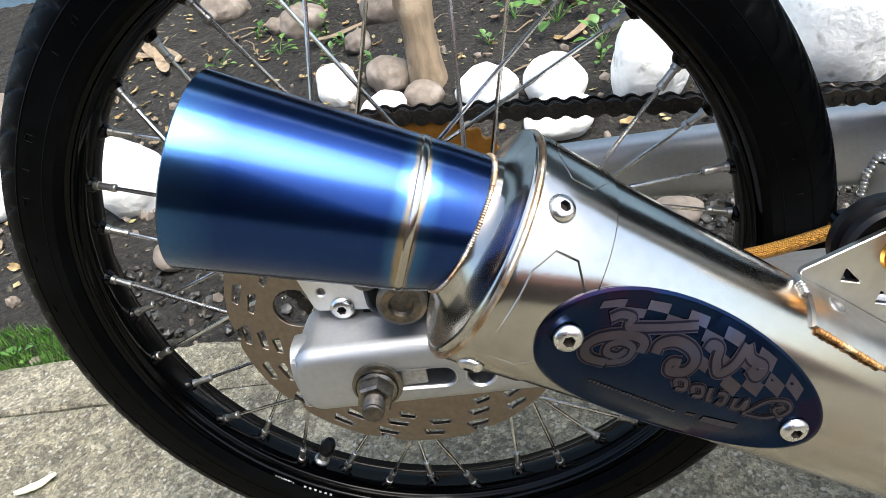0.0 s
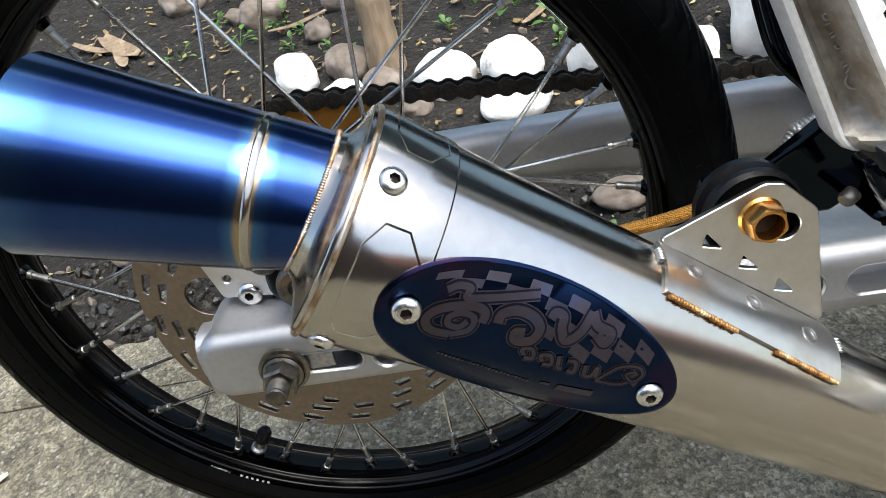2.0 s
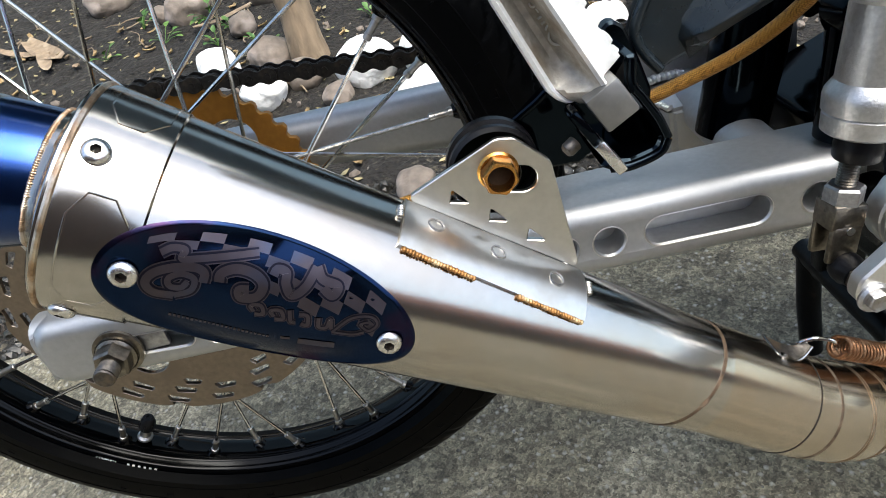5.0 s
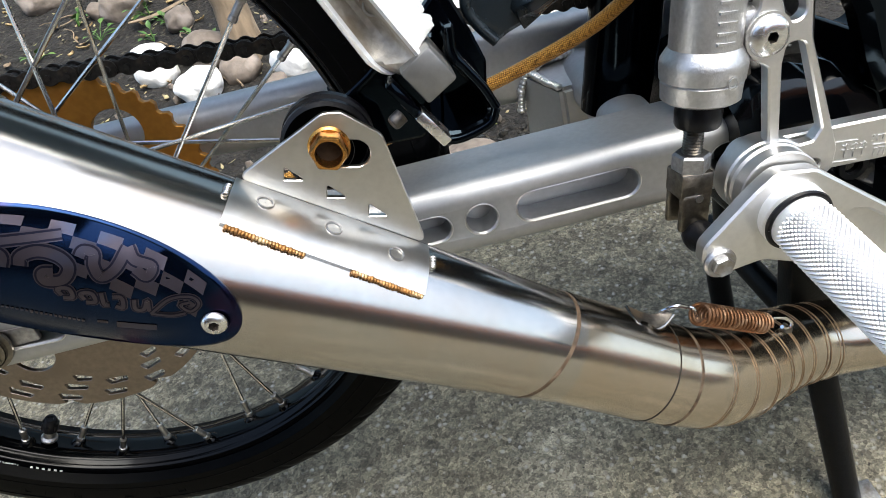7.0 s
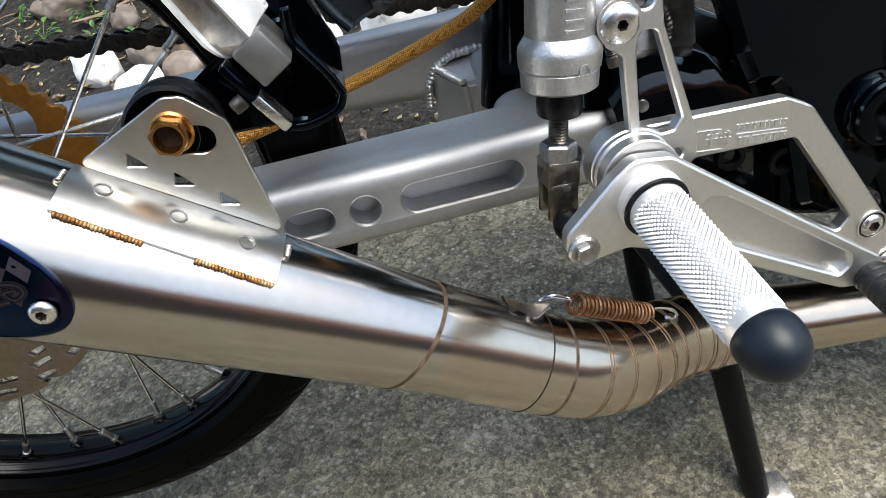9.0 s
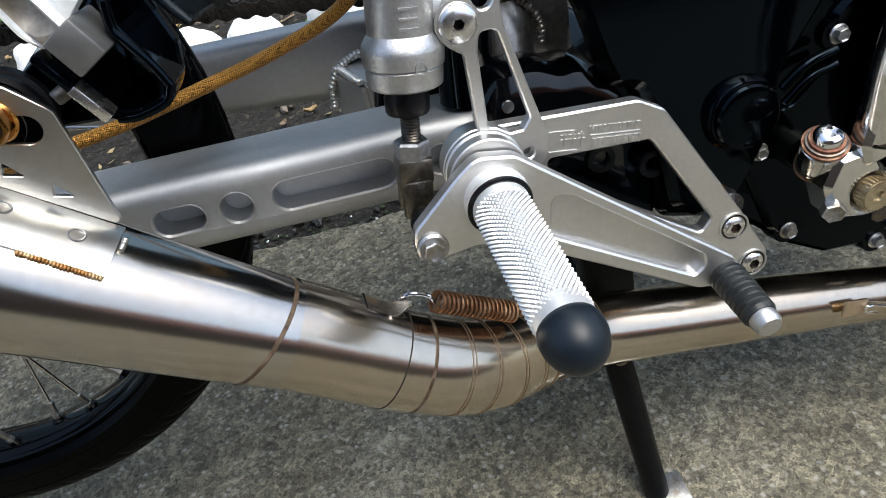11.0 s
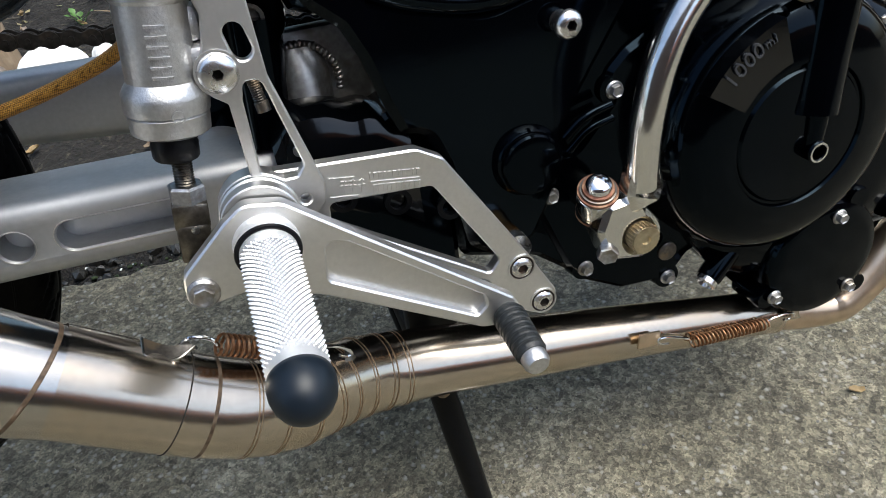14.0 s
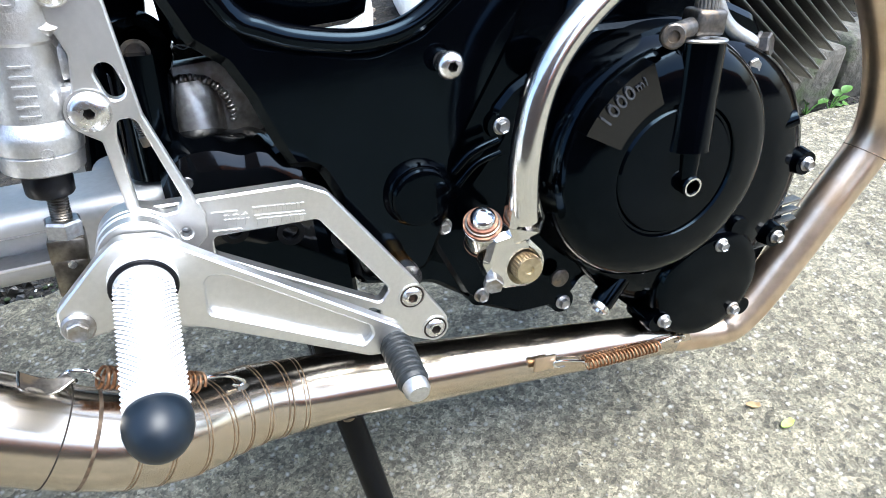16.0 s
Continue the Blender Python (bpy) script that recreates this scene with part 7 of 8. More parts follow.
plate(bm, round_poly([(0.5800, -0.0560, 0.003), (0.5960, -0.0520, 0.003), (0.5990, -0.0430, 0.002), (0.5945, -0.0250, 0.004), (0.5900, -0.0100, 0.004), (0.5830, -0.0120, 0.004), (0.5760, -0.0440, 0.004)]), [], -0.1720, -0.1600, 0.003)
part("lever_root", bm, WORN_CHROME, kick)

# -- cylinder with cooling fins, forward of the covers --
CYD = V(0.67, 0, 0.742).normalized()
CYT = V(0.742, 0, -0.67).normalized()
CY0 = V(0.802, 0, 0.004)
bm = bmesh.new()
tube(bm, [CY0 - CYD * 0.05, CY0 + CYD * 0.14], 0.040, 40)
cylinder = part("cylinder_barrel", bm, FIN, bike, "grey finned engine cylinder")
fm = Matrix((( CYT.x, 0, CYD.x, 0), (0, 1, 0, 0), (CYT.z, 0, CYD.z, 0), (0, 0, 0, 1)))
for k in range(13):
    bm = bmesh.new()
    m = Matrix.Translation(CY0 + CYD * (0.004 + 0.0088 * k)) @ fm
    block(bm, (-0.062, -0.066, -0.0011), (min(0.108, 0.084 + 0.0085 * k), 0.066, 0.0011), 0.0008, m, 1)
    part("cooling_fin", bm, FIN, cylinder)
bm = bmesh.new()
tube(bm, spline([(0.770, -0.105, 0.085), (0.786, -0.108, 0.040), (0.800, -0.110, 0.012), (0.822, -0.112, -0.004)], 6), 0.0055, 16)
hose_stub = part("oil_line", bm, CAST, bike, "dull silver oil line")
hose_stub.location = (-0.034, 0, 0.016)
bm = bmesh.new()
hex_bolt(bm, (0.829, -0.112, -0.0070), V(0.5, -0.8, 0.1), 0.015, 0.008, 0.0095)
part("banjo_bolt", bm, DARK_STEEL, hose_stub)
bm = bmesh.new()
hex_bolt(bm, (0.810, -0.125, -0.0140), NEAR, 0.010, 0.006, 0.008)
part("union_bolt", bm, ZINC, hose_stub)

# -- black parts between swingarm and frame --
bm = bmesh.new()
tube(bm, [(0.372, 0.0, -0.020), (0.384, 0.0, 0.03), (0.41, 0.0, 0.17)], [0.022, 0.023, 0.023], 28)
shock = part("rear_shock", bm, ENGINE, bike, "black rear shock absorber body")
bm = bmesh.new()
lathe(bm, [(0, 0.0175), (0.004, 0.0185), (0.020, 0.0185), (0.020, 0)], (0.4085, -0.0880, 0.0680), -NEAR, 32)
tube(bm, [(0.4085, -0.078, 0.068), (0.400, -0.078, 0.00)], [0.0165, 0.015], 24)
knuckle = part("shock_linkage", bm, ENGINE, bike, "black shock linkage eye")
bm = bmesh.new()
lathe(bm, [(0, 0.0075), (0.001, 0.0075), (0.001, 0.0055), (-0.003, 0.0050), (-0.003, 0)], (0.4085, -0.0885, 0.0680), NEAR, 28)
part("rusty_bush", bm, DARK_STEEL, knuckle, "rusty pivot bush")
# nickel tone, darker than the arm's: the frame's shade is in the colour
bm = bmesh.new()
tube(bm, [(0.4330, -0.070, -0.010), (0.4345, -0.070, 0.030), (0.4345, -0.066, 0.0400)], [0.0165, 0.0165, 0.0135], 28)
strut = part("upright_tube", bm, NICKEL, bike, "welded aluminium swingarm upright")
strut.location = (-0.0065, 0, 0.002)
bm = bmesh.new()
bead(bm, [V(0.4345 + 0.0205 * math.cos(t), -0.074, 0.0240 + 0.0220 * math.sin(t)) for t in np.linspace(-0.25, math.pi + 0.45, 17)], 0.0032, 0.0042)
bead(bm, [(0.4135, -0.074, 0.010), (0.4135, -0.074, 0.026)], 0.0028, 0.0036)
tagged(part("weld_bead", bm, NICKEL, strut, "thick scaled weld bead", sharp=70), kind="stuff")
bm = bmesh.new()
block(bm, (0.408, -0.066, -0.010), (0.476, -0.050, 0.052), 0.004)
part("upright_plate", bm, NICKEL, strut)
bm = bmesh.new()
pts = spline([(0.402, -0.086, -0.012), (0.414, -0.086, 0.002), (0.432, -0.086, 0.003), (0.446, -0.086, -0.003), (0.458, -0.086, -0.004), (0.476, -0.086, -0.018)], 6)
rows = [[bm.verts.new((p[0], y, p[2] + dz)) for y, dz in ((-0.112, -0.05), (-0.112, -0.006), (-0.108, 0.004), (-0.098, 0.0095), (-0.080, 0.0095), (-0.060, 0.004), (-0.060, -0.05))] for p in pts]
for r0, r1 in zip(rows, rows[1:]):
    bridge(bm, r0, r1)
bm.faces.new(rows[0])
bm.faces.new(rows[-1])
pivot_cover = part("pivot_cover", bm, GLOSS, bike, "gloss black swingarm pivot cover")
pivot_cover.location = (0, 0, 0.009)
bm = bmesh.new()
lathe(bm, [(0, 0.0035), (0.0012, 0.0032), (0.0016, 0)], (0.4150, -0.1125, -0.006), NEAR, 18)
part("rivet", bm, BOLT, pivot_cover)
bm = bmesh.new()
for x, z in ((0.432, -0.030), (0.462, -0.040), (0.492, -0.052)):
    lathe(bm, [(0, 0.0080), (0.002, 0.0080), (0.002, 0.0050), (-0.004, 0.0048)], (x, -0.1130, z), NEAR, 20)
part("mount_boss", bm, DARK_PAINT, engine)
# body above: unseen blue tail shape, added for the steel's reflections; black inner body
bm = bmesh.new()
sec = [(0.66, 0.118, 0.30), (0.55, 0.110, 0.29), (0.40, 0.1, 0.29), (0.20, 0.095, 0.32), (0.0, 0.08, 0.37), (-0.18, 0.055, 0.41)]
rows = []
for x, w, zb in sec:
    rows.append([bm.verts.new((x, y, z)) for y, z in ((-w, zb + 0.02), (-w * 1.05, zb + 0.08), (-w * 0.8, zb + 0.14), (0, zb + 0.16), (w * 0.8, zb + 0.14), (w * 1.05, zb + 0.08), (w, zb + 0.02), (0, zb))])
for r0, r1 in zip(rows, rows[1:]):
    bridge(bm, r0, r1)
bm.faces.new(rows[0])
bm.faces.new(rows[-1])
part("unseen_blue_body", bm, REFLECTED_BLUE, bike, "unseen blue body added for its reflection in the steel")
bm = bmesh.new()
for x0_, x1_, z0_, z1_ in ((0.424, 0.536, 0.064, 0.28), (0.572, 0.72, 0.09, 0.28)):
    block(bm, (x0_, -0.10, z0_), (x1_, 0.06, z1_), 0.015)
part("inner_body", bm, ENGINE, bike, "black inner bodywork")

# ---- the ground and the planted border ----
def edge_y(x):
    """Where the concrete ends and the border begins."""
    return 0.315 - 0.035 * x + 0.012 * noise.noise(V(x * 9, 3, 0)) + 0.006 * noise.noise(V(x * 40, 7, 0))


def joint_y(x):
    return 0.232 - 0.02 * x + 0.004 * noise.noise(V(x * 6, 1, 0)) + 0.002 * noise.noise(V(x * 60, 2, 0))


xs = list(np.linspace(-3, 3, 601))


def strip(name, rows, label, category):
    bm = bmesh.new()
    grid = []
    for y, z in rows:
        row = []
        for x in xs:
            # the joint is open behind the machine and filled with mortar further on
            depth = min(1, max(0, (-0.22 - x) / 0.2)) if abs(y(x) - joint_y(x)) < 0.004 else 1
            row.append(bm.verts.new((x, joint_y(x) + (y(x) - joint_y(x)) * depth, z * depth + (0.0012 * noise.noise(V(x * 30, y(x) * 30, 4)) if z == 0 else 0))))
        grid.append(row)
    for r0, r1 in zip(grid, grid[1:]):
        for i in range(len(xs) - 1):
            bm.faces.new((r0[i], r0[i + 1], r1[i + 1], r1[i]))
    ob = part(name, bm, CONCRETE, None)
    return tagged(ob, label, category, kind="structure")


strip("pavement", [(lambda x: -4.0, 0.0), (lambda x: -0.7, 0.0), (lambda x: -0.3, 0.0), (lambda x: joint_y(x) - 0.006, 0.0), (lambda x: joint_y(x) - 0.002, -0.004), (lambda x: joint_y(x) - 0.001, -0.03)],
      "damp rough grey concrete pavement with pale grit", "pavement")
strip("pavement_edge_strip", [(lambda x: joint_y(x) + 0.001, -0.03), (lambda x: joint_y(x) + 0.002, -0.004), (lambda x: joint_y(x) + 0.006, 0.0), (lambda x: edge_y(x) - 0.006, 0.0), (lambda x: edge_y(x), -0.004), (lambda x: edge_y(x) + 0.006, -0.08)],
      "narrow concrete edge strip beside the soil", "pavement edge")

bm = bmesh.new()
for a, b in (((-60, -60), (60, -4)), ((-60, -4), (-3, 60)), ((3, -4), (60, 60)), ((-3, 3.2), (3, 60))):
    bm.faces.new([bm.verts.new((x, y, -0.012)) for x, y in ((a[0], a[1]), (b[0], a[1]), (b[0], b[1]), (a[0], b[1]))])
ground = part("ground", bm, CONCRETE, None)
tagged(ground, "flat grey concrete ground reaching far around", "ground", kind="structure")


def soil_h(x, y):
    d = y - 0.32
    return (-0.035 + 0.03 * min(1, max(0, d / 0.25)) + 0.05 * min(1, max(0, (d - 0.3) / 1.2)) + 0.016 * noise.noise(V(x * 7, y * 7, 0)) + 0.009 * noise.noise(V(x * 22, y * 22, 2))
            + 0.005 * noise.noise(V(x * 60, y * 60, 5)))


bm = bmesh.new()
NX, NY = 420, 240
grid = [[bm.verts.new((-3.1 + 6.2 * i / NX, 0.24 + 3.1 * j / NY, soil_h(-3.1 + 6.2 * i / NX, 0.24 + 3.1 * j / NY))) for i in range(NX + 1)] for j in range(NY + 1)]
for j in range(NY):
    for i in range(NX):
        bm.faces.new((grid[j][i], grid[j][i + 1], grid[j + 1][i + 1], grid[j + 1][i]))
soil = part("soil_bed", bm, SOIL, None, sharp=80)
tagged(soil, "dark crumbly garden soil beside the pavement", "soil", kind="structure")

# low boundary wall; the tall wall behind is unseen, added for reflections
bm = bmesh.new()
block(bm, (-4.0, 2.45, -0.1), (4.0, 2.6, 0.9), 0.01)
wall = part("wall_north", bm, SLATE, None)
tagged(wall, "slate grey rendered garden wall behind the bed", "wall", kind="structure")
bm = bmesh.new()
block(bm, (-5.0, 2.7, 0), (6.0, 2.9, 4.0), 0.02)
tagged(part("unseen_wall_beyond", bm, SLATE, None), "unseen slate grey wall added for reflections in the metal", "wall", kind="structure")
# unseen walls behind the camera, placed for what muffler and pipes reflect
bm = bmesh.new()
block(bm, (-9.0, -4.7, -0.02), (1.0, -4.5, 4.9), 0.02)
tagged(part("unseen_wall_south", bm, WALL, None), "unseen plain brown wall added for dark reflections", "wall", kind="structure")
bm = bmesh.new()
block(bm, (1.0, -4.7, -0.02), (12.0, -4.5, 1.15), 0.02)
tagged(part("unseen_wall_low", bm, WALL, None), "unseen low brown wall added for reflections", "wall", kind="structure")
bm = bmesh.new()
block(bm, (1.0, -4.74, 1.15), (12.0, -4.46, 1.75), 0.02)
tagged(part("unseen_wall_band", bm, TERRACOTTA, None), "unseen terracotta band added for a red streak in reflections", "wall", kind="structure")


def rock(mat, x, y, r, label, squash=(1, 1, 0.75), sink=0.25, seed=0, category="rock", group=""):
    """A rounded, uneven stone half sunk in the soil."""
    bm = bmesh.new()
    bmesh.ops.create_icosphere(bm, subdivisions=4, radius=1.0)
    o = V(seed * 3.7, seed * 1.3, seed * 5.1)
    for v in bm.verts:
        n = v.co.normalized()
        k = 1.02 + 0.24 * noise.noise(n * 1.1 + o) + 0.07 * noise.noise(n * 2.4 + o) + 0.018 * noise.noise(n * 9 + o)
        v.co = Vector((n.x * squash[0], n.y * squash[1], n.z * squash[2])) * k * r
    ob = part("white_rock" if mat is WHITE_ROCK else "brown_rock", bm, mat, None, sharp=80)
    ob.location = (x, y, soil_h(x, y) + r * squash[2] * (1 - 2 * sink))
    ob.rotation_euler = (0, 0, seed * 2.1)
    tagged(ob, label, category, group, "thing")
    return ob


WL, BL = "white-painted rounded garden rock on the soil", "brown river stone lying on the soil"
WG, BG = "white-painted border rocks", "brown stones in the bed"
for k, (x, y, r, sq) in enumerate(((-0.638, 0.76, 0.078, (1, 0.9, 1.1)), (-0.268, 1.06, 0.047, (1, 1, 1.05)), (0.06, 0.915, 0.056, (1.05, 0.9, 0.95)), (0.19, 0.89, 0.064, (1.05, 0.85, 0.95)),
                                   (0.36, 0.84, 0.088, (1.0, 0.8, 1.1)), (0.185, 0.765, 0.064, (1.05, 0.8, 0.62)), (0.68, 0.83, 0.112, (1.0, 0.85, 1.2)), (1.0, 0.92, 0.13, (1.1, 1, 0.9)),
                                   (-0.98, 0.81, 0.07, (1.1, 1, 0.9)), (-0.147, 0.90, 0.046, (1.0, 1, 0.8)), (0.51, 0.80, 0.05, (1.0, 0.9, 0.9)))):
    rock(WHITE_ROCK, x, y, r, WL, sq, 0.22, k + 1, group=WG)
for k, (x, y, r, sq) in enumerate(((-0.152, 1.07, 0.050, (1.1, 1, 0.8)), (-0.417, 1.5, 0.058, (1.1, 1, 0.8)), (-0.17, 1.5, 0.062, (1.2, 1, 0.9)), (0.05, 1.62, 0.06, (1, 1, 0.8)),
                                   (-0.072, 0.955, 0.040, (1, 1, 0.9)), (-0.24, 1.30, 0.035, (1, 1, 0.8)), (-0.5, 0.55, 0.03, (1.4, 1, 0.6)), (0.12, 0.5, 0.030, (1.3, 1, 0.6)), (0.3, 0.47, 0.035, (1.4, 0.8, 0.6)),
                                   (-0.5, 1.55, 0.028, (1.2, 1, 0.9)), (-0.7, 1.75, 0.07, (1.2, 1, 0.8)), (0.33, 1.35, 0.05, (1.1, 1, 0.8)), (-1.15, 1.2, 0.08, (1.3, 1, 0.7)), (0.0, 0.84, 0.03, (1.2, 1, 0.7)))):
    rock(BROWN_ROCK, x, y, r, BL, sq, 0.25, k + 31, group=BG)

# rubble between pavement and rocks: broken stone and mossy lumps
bm = bmesh.new()
rs = random.Random(5)
for k in range(420):
    x, y = rs.uniform(-1.0, 1.3), rs.uniform(0.33, 1.2) ** 1.0
    r = rs.uniform(0.004, 0.014)
    m = Matrix.Translation((x, y, soil_h(x, y) + r * 0.3)) @ Euler((rs.random() * 6, rs.random() * 6, rs.random() * 6)).to_matrix().to_4x4() @ Matrix.Diagonal((1, rs.uniform(0.5, 1), rs.uniform(0.4, 0.8), 1))
    bmesh.ops.create_icosphere(bm, subdivisions=1, radius=r, matrix=m)
for v in bm.verts:
    v.co += V(noise.noise(v.co * 90), noise.noise(v.co * 90 + V(5, 0, 0)), noise.noise(v.co * 90 + V(0, 5, 0))) * 0.003
tagged(part("rubble", bm, BROWN_ROCK, None, sharp=20), "small broken stones strewn over the soil", "rubble", kind="stuff")
bm = bmesh.new()
for k in range(170):
    x = rs.uniform(-0.3, 1.2)
    y = edge_y(x) + rs.uniform(0.01, 0.16)
    r = rs.uniform(0.0012, 0.0042)
    m = Matrix.Translation((x, y, soil_h(x, y) + r * 0.3)) @ Euler((rs.random() * 6, rs.random() * 6, rs.random() * 6)).to_matrix().to_4x4() @ Matrix.Diagonal((1, rs.uniform(0.5, 1), rs.uniform(0.4, 0.8), 1))
    bmesh.ops.create_icosphere(bm, subdivisions=1, radius=r, matrix=m)
tagged(part("white_chips", bm, WHITE_ROCK, None, sharp=20), "chips of white paint and stone on the soil", "stone chips", kind="stuff")

bm = bmesh.new()
for k in range(900):
    x = rs.uniform(-0.6, 1.3)
    y = edge_y(x) + rs.uniform(0.004, 0.22)
    r = rs.uniform(0.004, 0.013)
    m = Matrix.Translation((x, y, soil_h(x, y) + r * 0.35)) @ Euler((rs.random() * 6, rs.random() * 6, rs.random() * 6)).to_matrix().to_4x4() @ Matrix.Diagonal((1, rs.uniform(0.6, 1), rs.uniform(0.4, 0.8), 1))
    bmesh.ops.create_icosphere(bm, subdivisions=1, radius=r, matrix=m)
tagged(part("wet_gravel", bm, WET_STONE, None, sharp=35), "wet dark gravel and crumbs along the pavement edge", "gravel", kind="stuff")
bm = bmesh.new()
for k in range(700):
    x, y = rs.uniform(-1.2, 0.8), rs.uniform(0.5, 1.9)
    ln, t = rs.uniform(0.003, 0.011), rs.uniform(0, 6.28)
    c, u = V(x, y, soil_h(x, y) + 0.004), V(math.cos(t), math.sin(t), rs.uniform(-0.3, 0.3))
    w = V(-math.sin(t), math.cos(t), rs.uniform(-0.3, 0.5)) * rs.uniform(0.35, 0.7)
    top = [bm.verts.new(c + (u * a_ + w * b_) * ln + V(0, 0, h_)) for a_, b_, h_ in ((-1, 0, 0.001), (0, -1, 0), (1, 0, 0.0015), (0, 1, 0))]
    bot = [bm.verts.new(v.co - V(0, 0, 0.0006)) for v in top]
    bm.faces.new(top)
    bm.faces.new(bot[::-1])
    bridge(bm, top, bot)
tagged(part("leaf_litter", bm, LITTER, None, sharp=80), "small pale leaf scraps strewn over the soil", "leaf litter", kind="stuff")

# loose grit on the concrete
bm = bmesh.new()
for k in range(2600):
    x, y = rs.uniform(-0.75, 1.6), rs.uniform(-0.35, 0.3)
    r = rs.uniform(0.0006, 0.0019) * (1.7 if rs.random() < 0.06 else 1)
    m = Matrix.Translation((x, y, r * 0.25)) @ Euler((rs.random() * 6, rs.random() * 6, rs.random() * 6)).to_matrix().to_4x4() @ Matrix.Diagonal((1, rs.uniform(0.6, 1), rs.uniform(0.4, 0.8), 1))
    bmesh.ops.create_icosphere(bm, subdivisions=1, radius=r, matrix=m)
GRIT = material("pale_grit", (0.22, 0.215, 0.195), 0.8, 0.0, 0.5, 60, second=(0.07, 0.067, 0.058), second_scale=90, second_amount=0.5)
tagged(part("grit", bm, GRIT, None, sharp=20), "pale loose grit on the concrete", "grit", kind="stuff")


def chip(x, y, length, width, turn, mat, name, label, group, category, tilt=8, curl=0.2):
    """A curled strip of bark, wood or leaf lying on the ground."""
    bm = bmesh.new()
    rows = []
    for i in range(9):
        t = i / 8
        w = width / 2 * math.sin(math.pi * (0.12 + 0.76 * t)) ** 0.7
        z = curl * length * (t - 0.5) ** 2 + 0.002 * noise.noise(V(x * 9 + t * 4, y, 0))
        row = [bm.verts.new((length * (t - 0.5), s * w, z + abs(s) * curl * width * 0.6 + h)) for s, h in ((-1, 0), (0, 0), (1, 0), (1, -0.0012), (0, -0.0014), (-1, -0.0012))]
        rows.append(row)
    for r0, r1 in zip(rows, rows[1:]):
        bridge(bm, r0, r1)
    bm.faces.new(rows[0])
    bm.faces.new(rows[-1])
    ob = part(name, bm, mat, None, sharp=60)
    base = soil_h(x, y) + 0.006 if y > edge_y(x) else 0.0025
    ob.matrix_world = pose(x, y, base, rs.uniform(-tilt, tilt), rs.uniform(-tilt, tilt), turn)
    return tagged(ob, label, category, group, "thing")


for x, y, ln, w, tn in ((-0.83, 1.50, 0.26, 0.06, -50), (-0.90, 1.52, 0.22, 0.03, -30), (-0.80, 1.42, 0.18, 0.035, -65), (-0.30, 1.38, 0.16, 0.025, 25), (-0.25, 1.62, 0.1, 0.03, 80), (0.28, 1.15, 0.12, 0.02, 50), (-0.52, 1.12, 0.1, 0.015, 20)):
    chip(x, y, ln, w, tn, WOOD, "wood_chip", "dry split wood strip lying on the soil", "wood strips on the soil", "wood chip")
for k in range(190):
    x, y = rs.uniform(-1.1, 0.6), rs.uniform(0.6, 1.75)
    chip(x, y, rs.uniform(0.012, 0.035), rs.uniform(0.006, 0.016), rs.uniform(0, 360), DRY if rs.random() < 0.7 else WOOD, "dry_leaf", "small dry brown leaf on the soil", "dry leaves on the soil", "leaf", 25, 0.5)
chip(-0.535, 0.120, 0.047, 0.013, 30, PALE_LEAF, "dry_leaf", "pale curled dry leaf on the concrete", "leaves on the concrete", "leaf", 5, 0.3)
chip(0.875, -0.195, 0.015, 0.008, 10, GREEN_LEAF, "fallen_leaf", "small pale yellow leaf fallen on the concrete", "leaves on the concrete", "leaf", 5, 0.3)
chip(0.86, -0.165, 0.014, 0.007, -20, DRY, "dry_leaf", "small tan leaf on the concrete", "leaves on the concrete", "leaf", 5, 0.3)

# twigs
for k in range(44):
    x, y = rs.uniform(-1.0, 0.5), rs.uniform(0.8, 1.8)
    a0_ = rs.uniform(0, 6.28)
    ln = rs.uniform(0.05, 0.16)
    pts = [V(x, y, soil_h(x, y) + 0.006)]
    for i in range(5):
        a0_ += rs.uniform(-0.5, 0.5)
        q = pts[-1] + V(math.cos(a0_), math.sin(a0_), 0) * ln / 5
        q.z = soil_h(q.x, q.y) + rs.uniform(0.005, 0.012)
        pts.append(q)
    bm = bmesh.new()
    tube(bm, pts, [0.0022 * (1 - 0.12 * i) for i in range(6)], 6)
    tagged(part("twig", bm, WOOD, None), "thin dry twig lying on the soil", "twig", "twigs on the soil", "thing")

# weathered stake standing in the bed
bm = bmesh.new()
pts = spline([(-0.060, 1.035, -0.03), (-0.064, 1.06, 0.12), (-0.070, 1.10, 0.30), (-0.066, 1.18, 0.62), (-0.058, 1.25, 0.95)], 5)
tube(bm, pts, [0.046, 0.043, 0.041, 0.039, 0.038] + [0.037] * (len(pts) - 5), 24)
for v in bm.verts:
    v.co += V(noise.noise(v.co * 20), noise.noise(v.co * 20 + V(9, 0, 0)), 0) * 0.009
tagged(part("tree_trunk", bm, WOOD, None, sharp=60), "slim pale weathered trunk rising from the soil", "trunk", kind="thing")


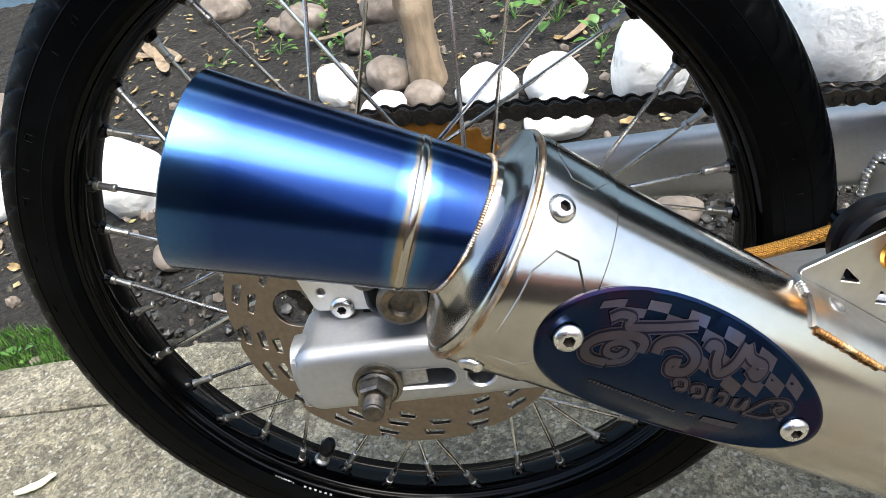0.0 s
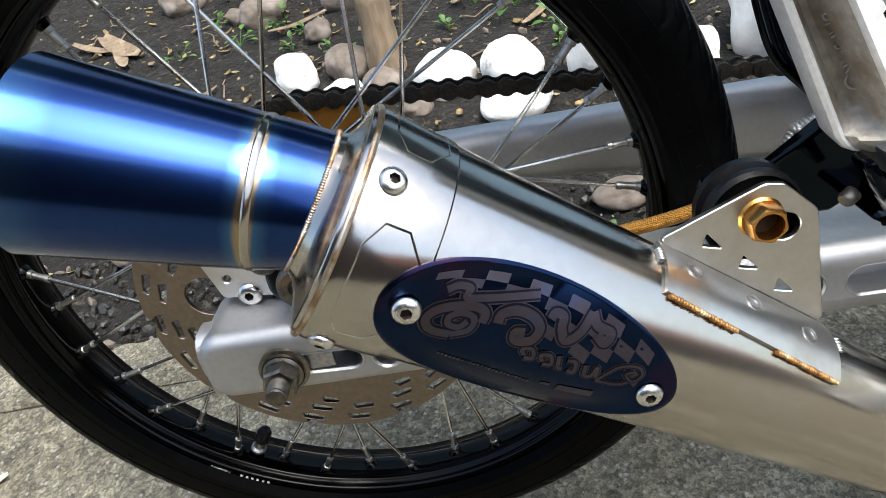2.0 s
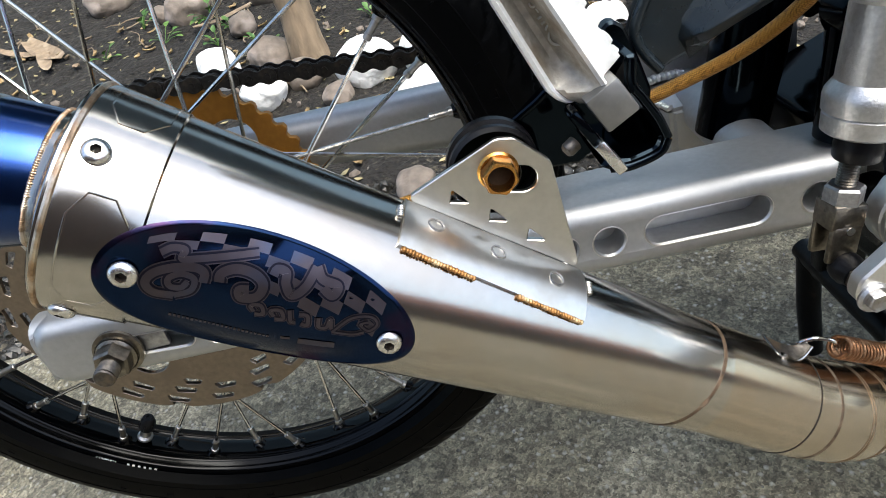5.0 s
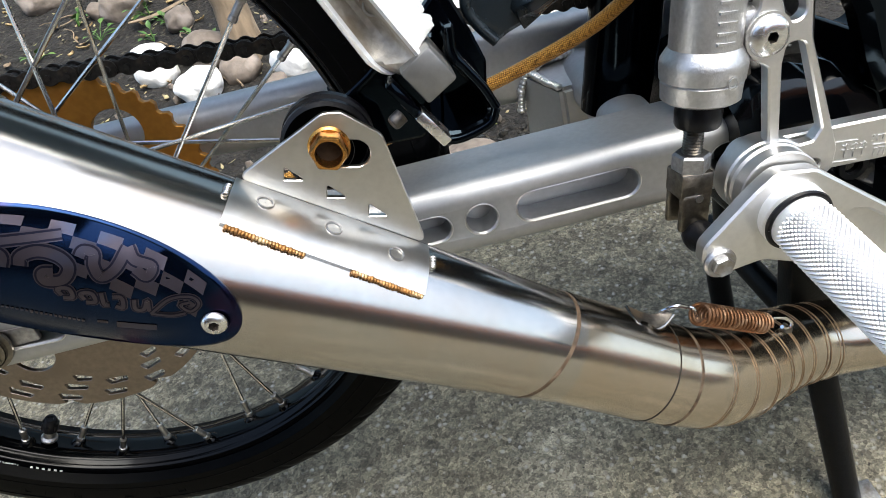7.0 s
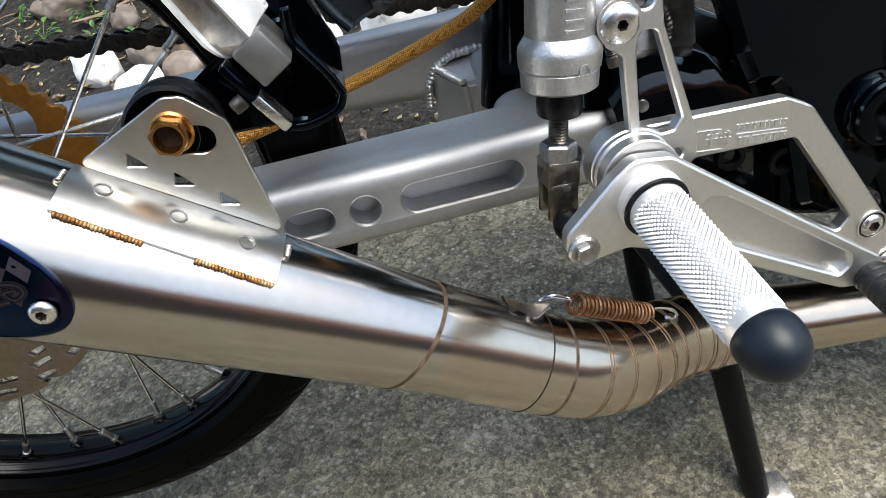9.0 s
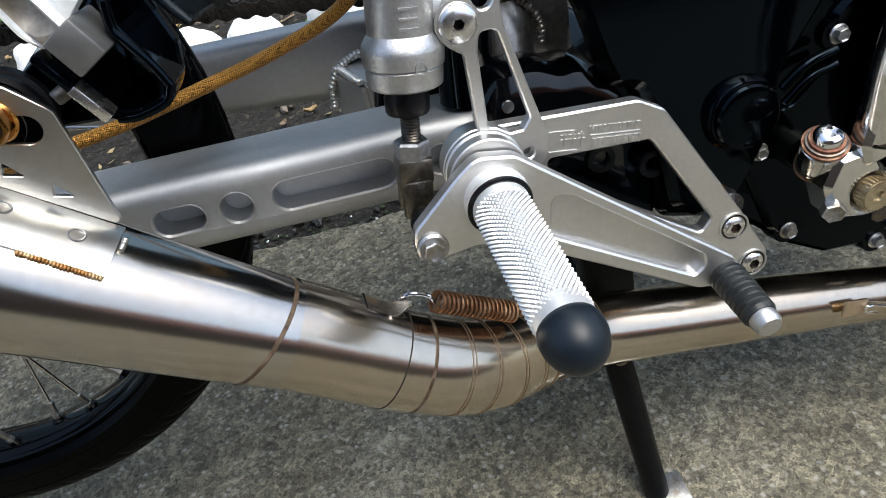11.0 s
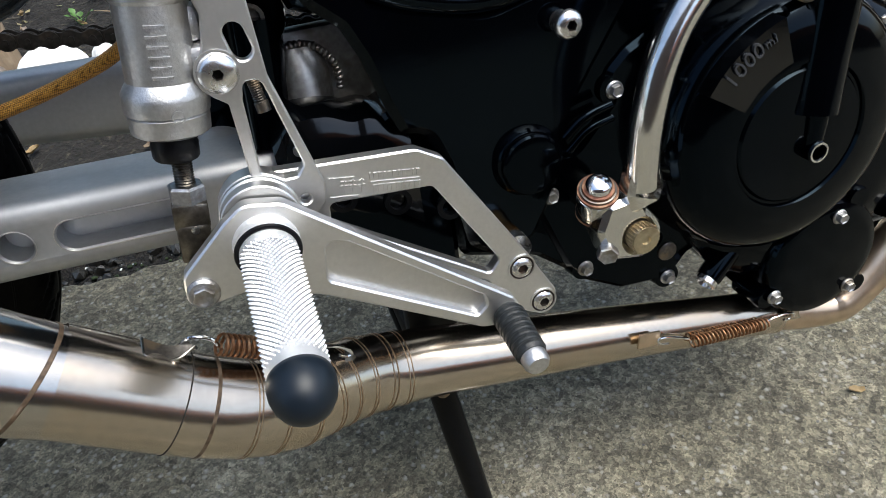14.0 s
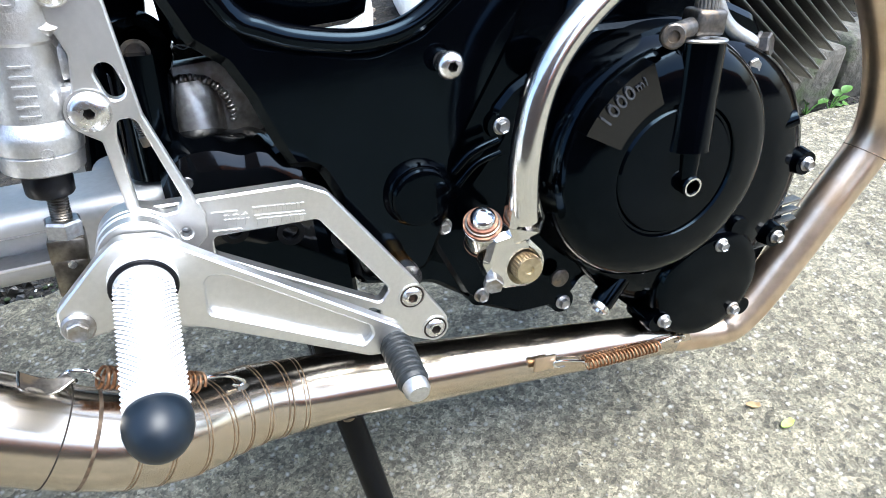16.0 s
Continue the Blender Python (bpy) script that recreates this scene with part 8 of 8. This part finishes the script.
def weed(x, y, n, size, seed):
    """A low weed: a tuft of small pointed leaves on short stems."""
    r2 = random.Random(seed)
    base = new("weed")
    base.location = (x, y, soil_h(x, y) if y > edge_y(x) else 0.0)
    tagged(base, "small green weed sprouting from the soil", "weed", "weeds in the bed", "thing")
    for k in range(n):
        t = r2.uniform(0, 6.28)
        rise = r2.uniform(0.3, 1.0) * size
        out = r2.uniform(0.2, 1.0) * size
        tip_ = V(math.cos(t) * out, math.sin(t) * out, rise)
        bm = bmesh.new()
        ln, w = size * r2.uniform(0.35, 0.7), size * r2.uniform(0.14, 0.3)
        d = (tip_ + V(0, 0, -0.3 * size)).normalized()
        side = d.cross(V(0, 0, 1)).normalized()
        up = side.cross(d)
        rows = []
        for i in range(6):
            u = i / 5
            ww = w * math.sin(math.pi * (0.08 + 0.9 * u)) ** 0.8
            c = tip_ + d * ln * u + up * (-0.25 * ln * u * u)
            rows.append([bm.verts.new(c + side * ww + up * ww * 0.3), bm.verts.new(c), bm.verts.new(c - side * ww + up * ww * 0.3)])
        for r0, r1 in zip(rows, rows[1:]):
            for j in (0, 1):
                bm.faces.new((r0[j], r0[j + 1], r1[j + 1], r1[j]))
        part("leaf", bm, LEAF, base, sharp=80)
        bm = bmesh.new()
        tube(bm, [V(0, 0, 0), tip_ * 0.6 + V(0, 0, 0.1 * size), tip_], 0.0009, 5)
        part("stem", bm, LEAF, base)


for k, (x, y, n, s_) in enumerate(((0.24, 1.22, 12, 0.07), (0.32, 1.08, 8, 0.04), (0.36, 1.2, 6, 0.04), (-0.34, 1.42, 9, 0.045), (-0.46, 1.36, 7, 0.04), (-0.30, 1.24, 6, 0.03), (0.15, 1.3, 7, 0.05), (0.40, 0.345, 6, 0.018), (0.45, 0.34, 5, 0.015),
                                   (-0.72, 0.385, 10, 0.02), (-0.80, 0.40, 12, 0.022), (1.40, 0.31, 8, 0.03), (1.44, 0.30, 8, 0.03), (0.28, 0.4, 6, 0.02), (-0.5, 1.7, 8, 0.06), (-0.15, 1.12, 5, 0.03), (-0.36, 1.6, 8, 0.04), (-0.28, 1.33, 7, 0.025), (-0.55, 1.5, 7, 0.035), (-0.1, 1.42, 7, 0.03), (0.08, 1.2, 6, 0.03), (0.3, 1.0, 6, 0.025), (-0.2, 1.2, 5, 0.02), (0.44, 1.15, 7, 0.04), (-0.62, 1.35, 6, 0.03))):
    weed(x, y, n, s_, k + 3)
# grass and moss tuft along the pavement's edge
bm = bmesh.new()
for k in range(3200):
    x = rs.uniform(-1.05, -0.60)
    y = edge_y(x) + rs.uniform(-0.004, 0.10)
    h = rs.uniform(0.008, 0.026)
    t = rs.uniform(0, 6.28)
    b0 = V(x, y, soil_h(x, y))
    w = V(math.cos(t), math.sin(t), 0) * 0.0012
    q = b0 + V(rs.uniform(-1, 1) * h * 0.5, rs.uniform(-1, 1) * h * 0.5, h)
    bm.faces.new((bm.verts.new(b0 - w), bm.verts.new(b0 + w), bm.verts.new(q)))
tagged(part("grass", bm, LEAF, None), "short bright grass along the pavement edge", "grass", kind="stuff")
bm = bmesh.new()
for k in range(300):
    x = rs.uniform(-0.1, 1.6)
    y = edge_y(x) + rs.uniform(-0.004, 0.05)
    r = rs.uniform(0.002, 0.005)
    bmesh.ops.create_icosphere(bm, subdivisions=1, radius=r, matrix=Matrix.Translation((x, y, soil_h(x, y) + 0.002)) @ Matrix.Diagonal((1, 1, 0.5, 1)))
tagged(part("moss", bm, MOSS, None, sharp=80), "dark green moss along the pavement edge", "moss", kind="stuff")
# low mossy kerb stones beyond the front of the machine
for k in range(4):
    bm = bmesh.new()
    block(bm, (-0.16, -0.05, -0.05), (0.16, 0.05, 0.10), 0.015)
    bmesh.ops.subdivide_edges(bm, edges=bm.edges[:], cuts=2, use_grid_fill=True)
    for v in bm.verts:
        v.co += V(1, 1, 1) * 0.008 * noise.noise(v.co * 14 + V(k * 3, 0, 0))
    ob = part("kerb_stone", bm, KERB, None, sharp=50)
    ob.location = (1.30 + 0.33 * k, 0.365 + 0.005 * k, -0.02)
    tagged(ob, "low weathered mossy kerb stone at the pavement edge", "kerb stone", "kerb stones", "thing")
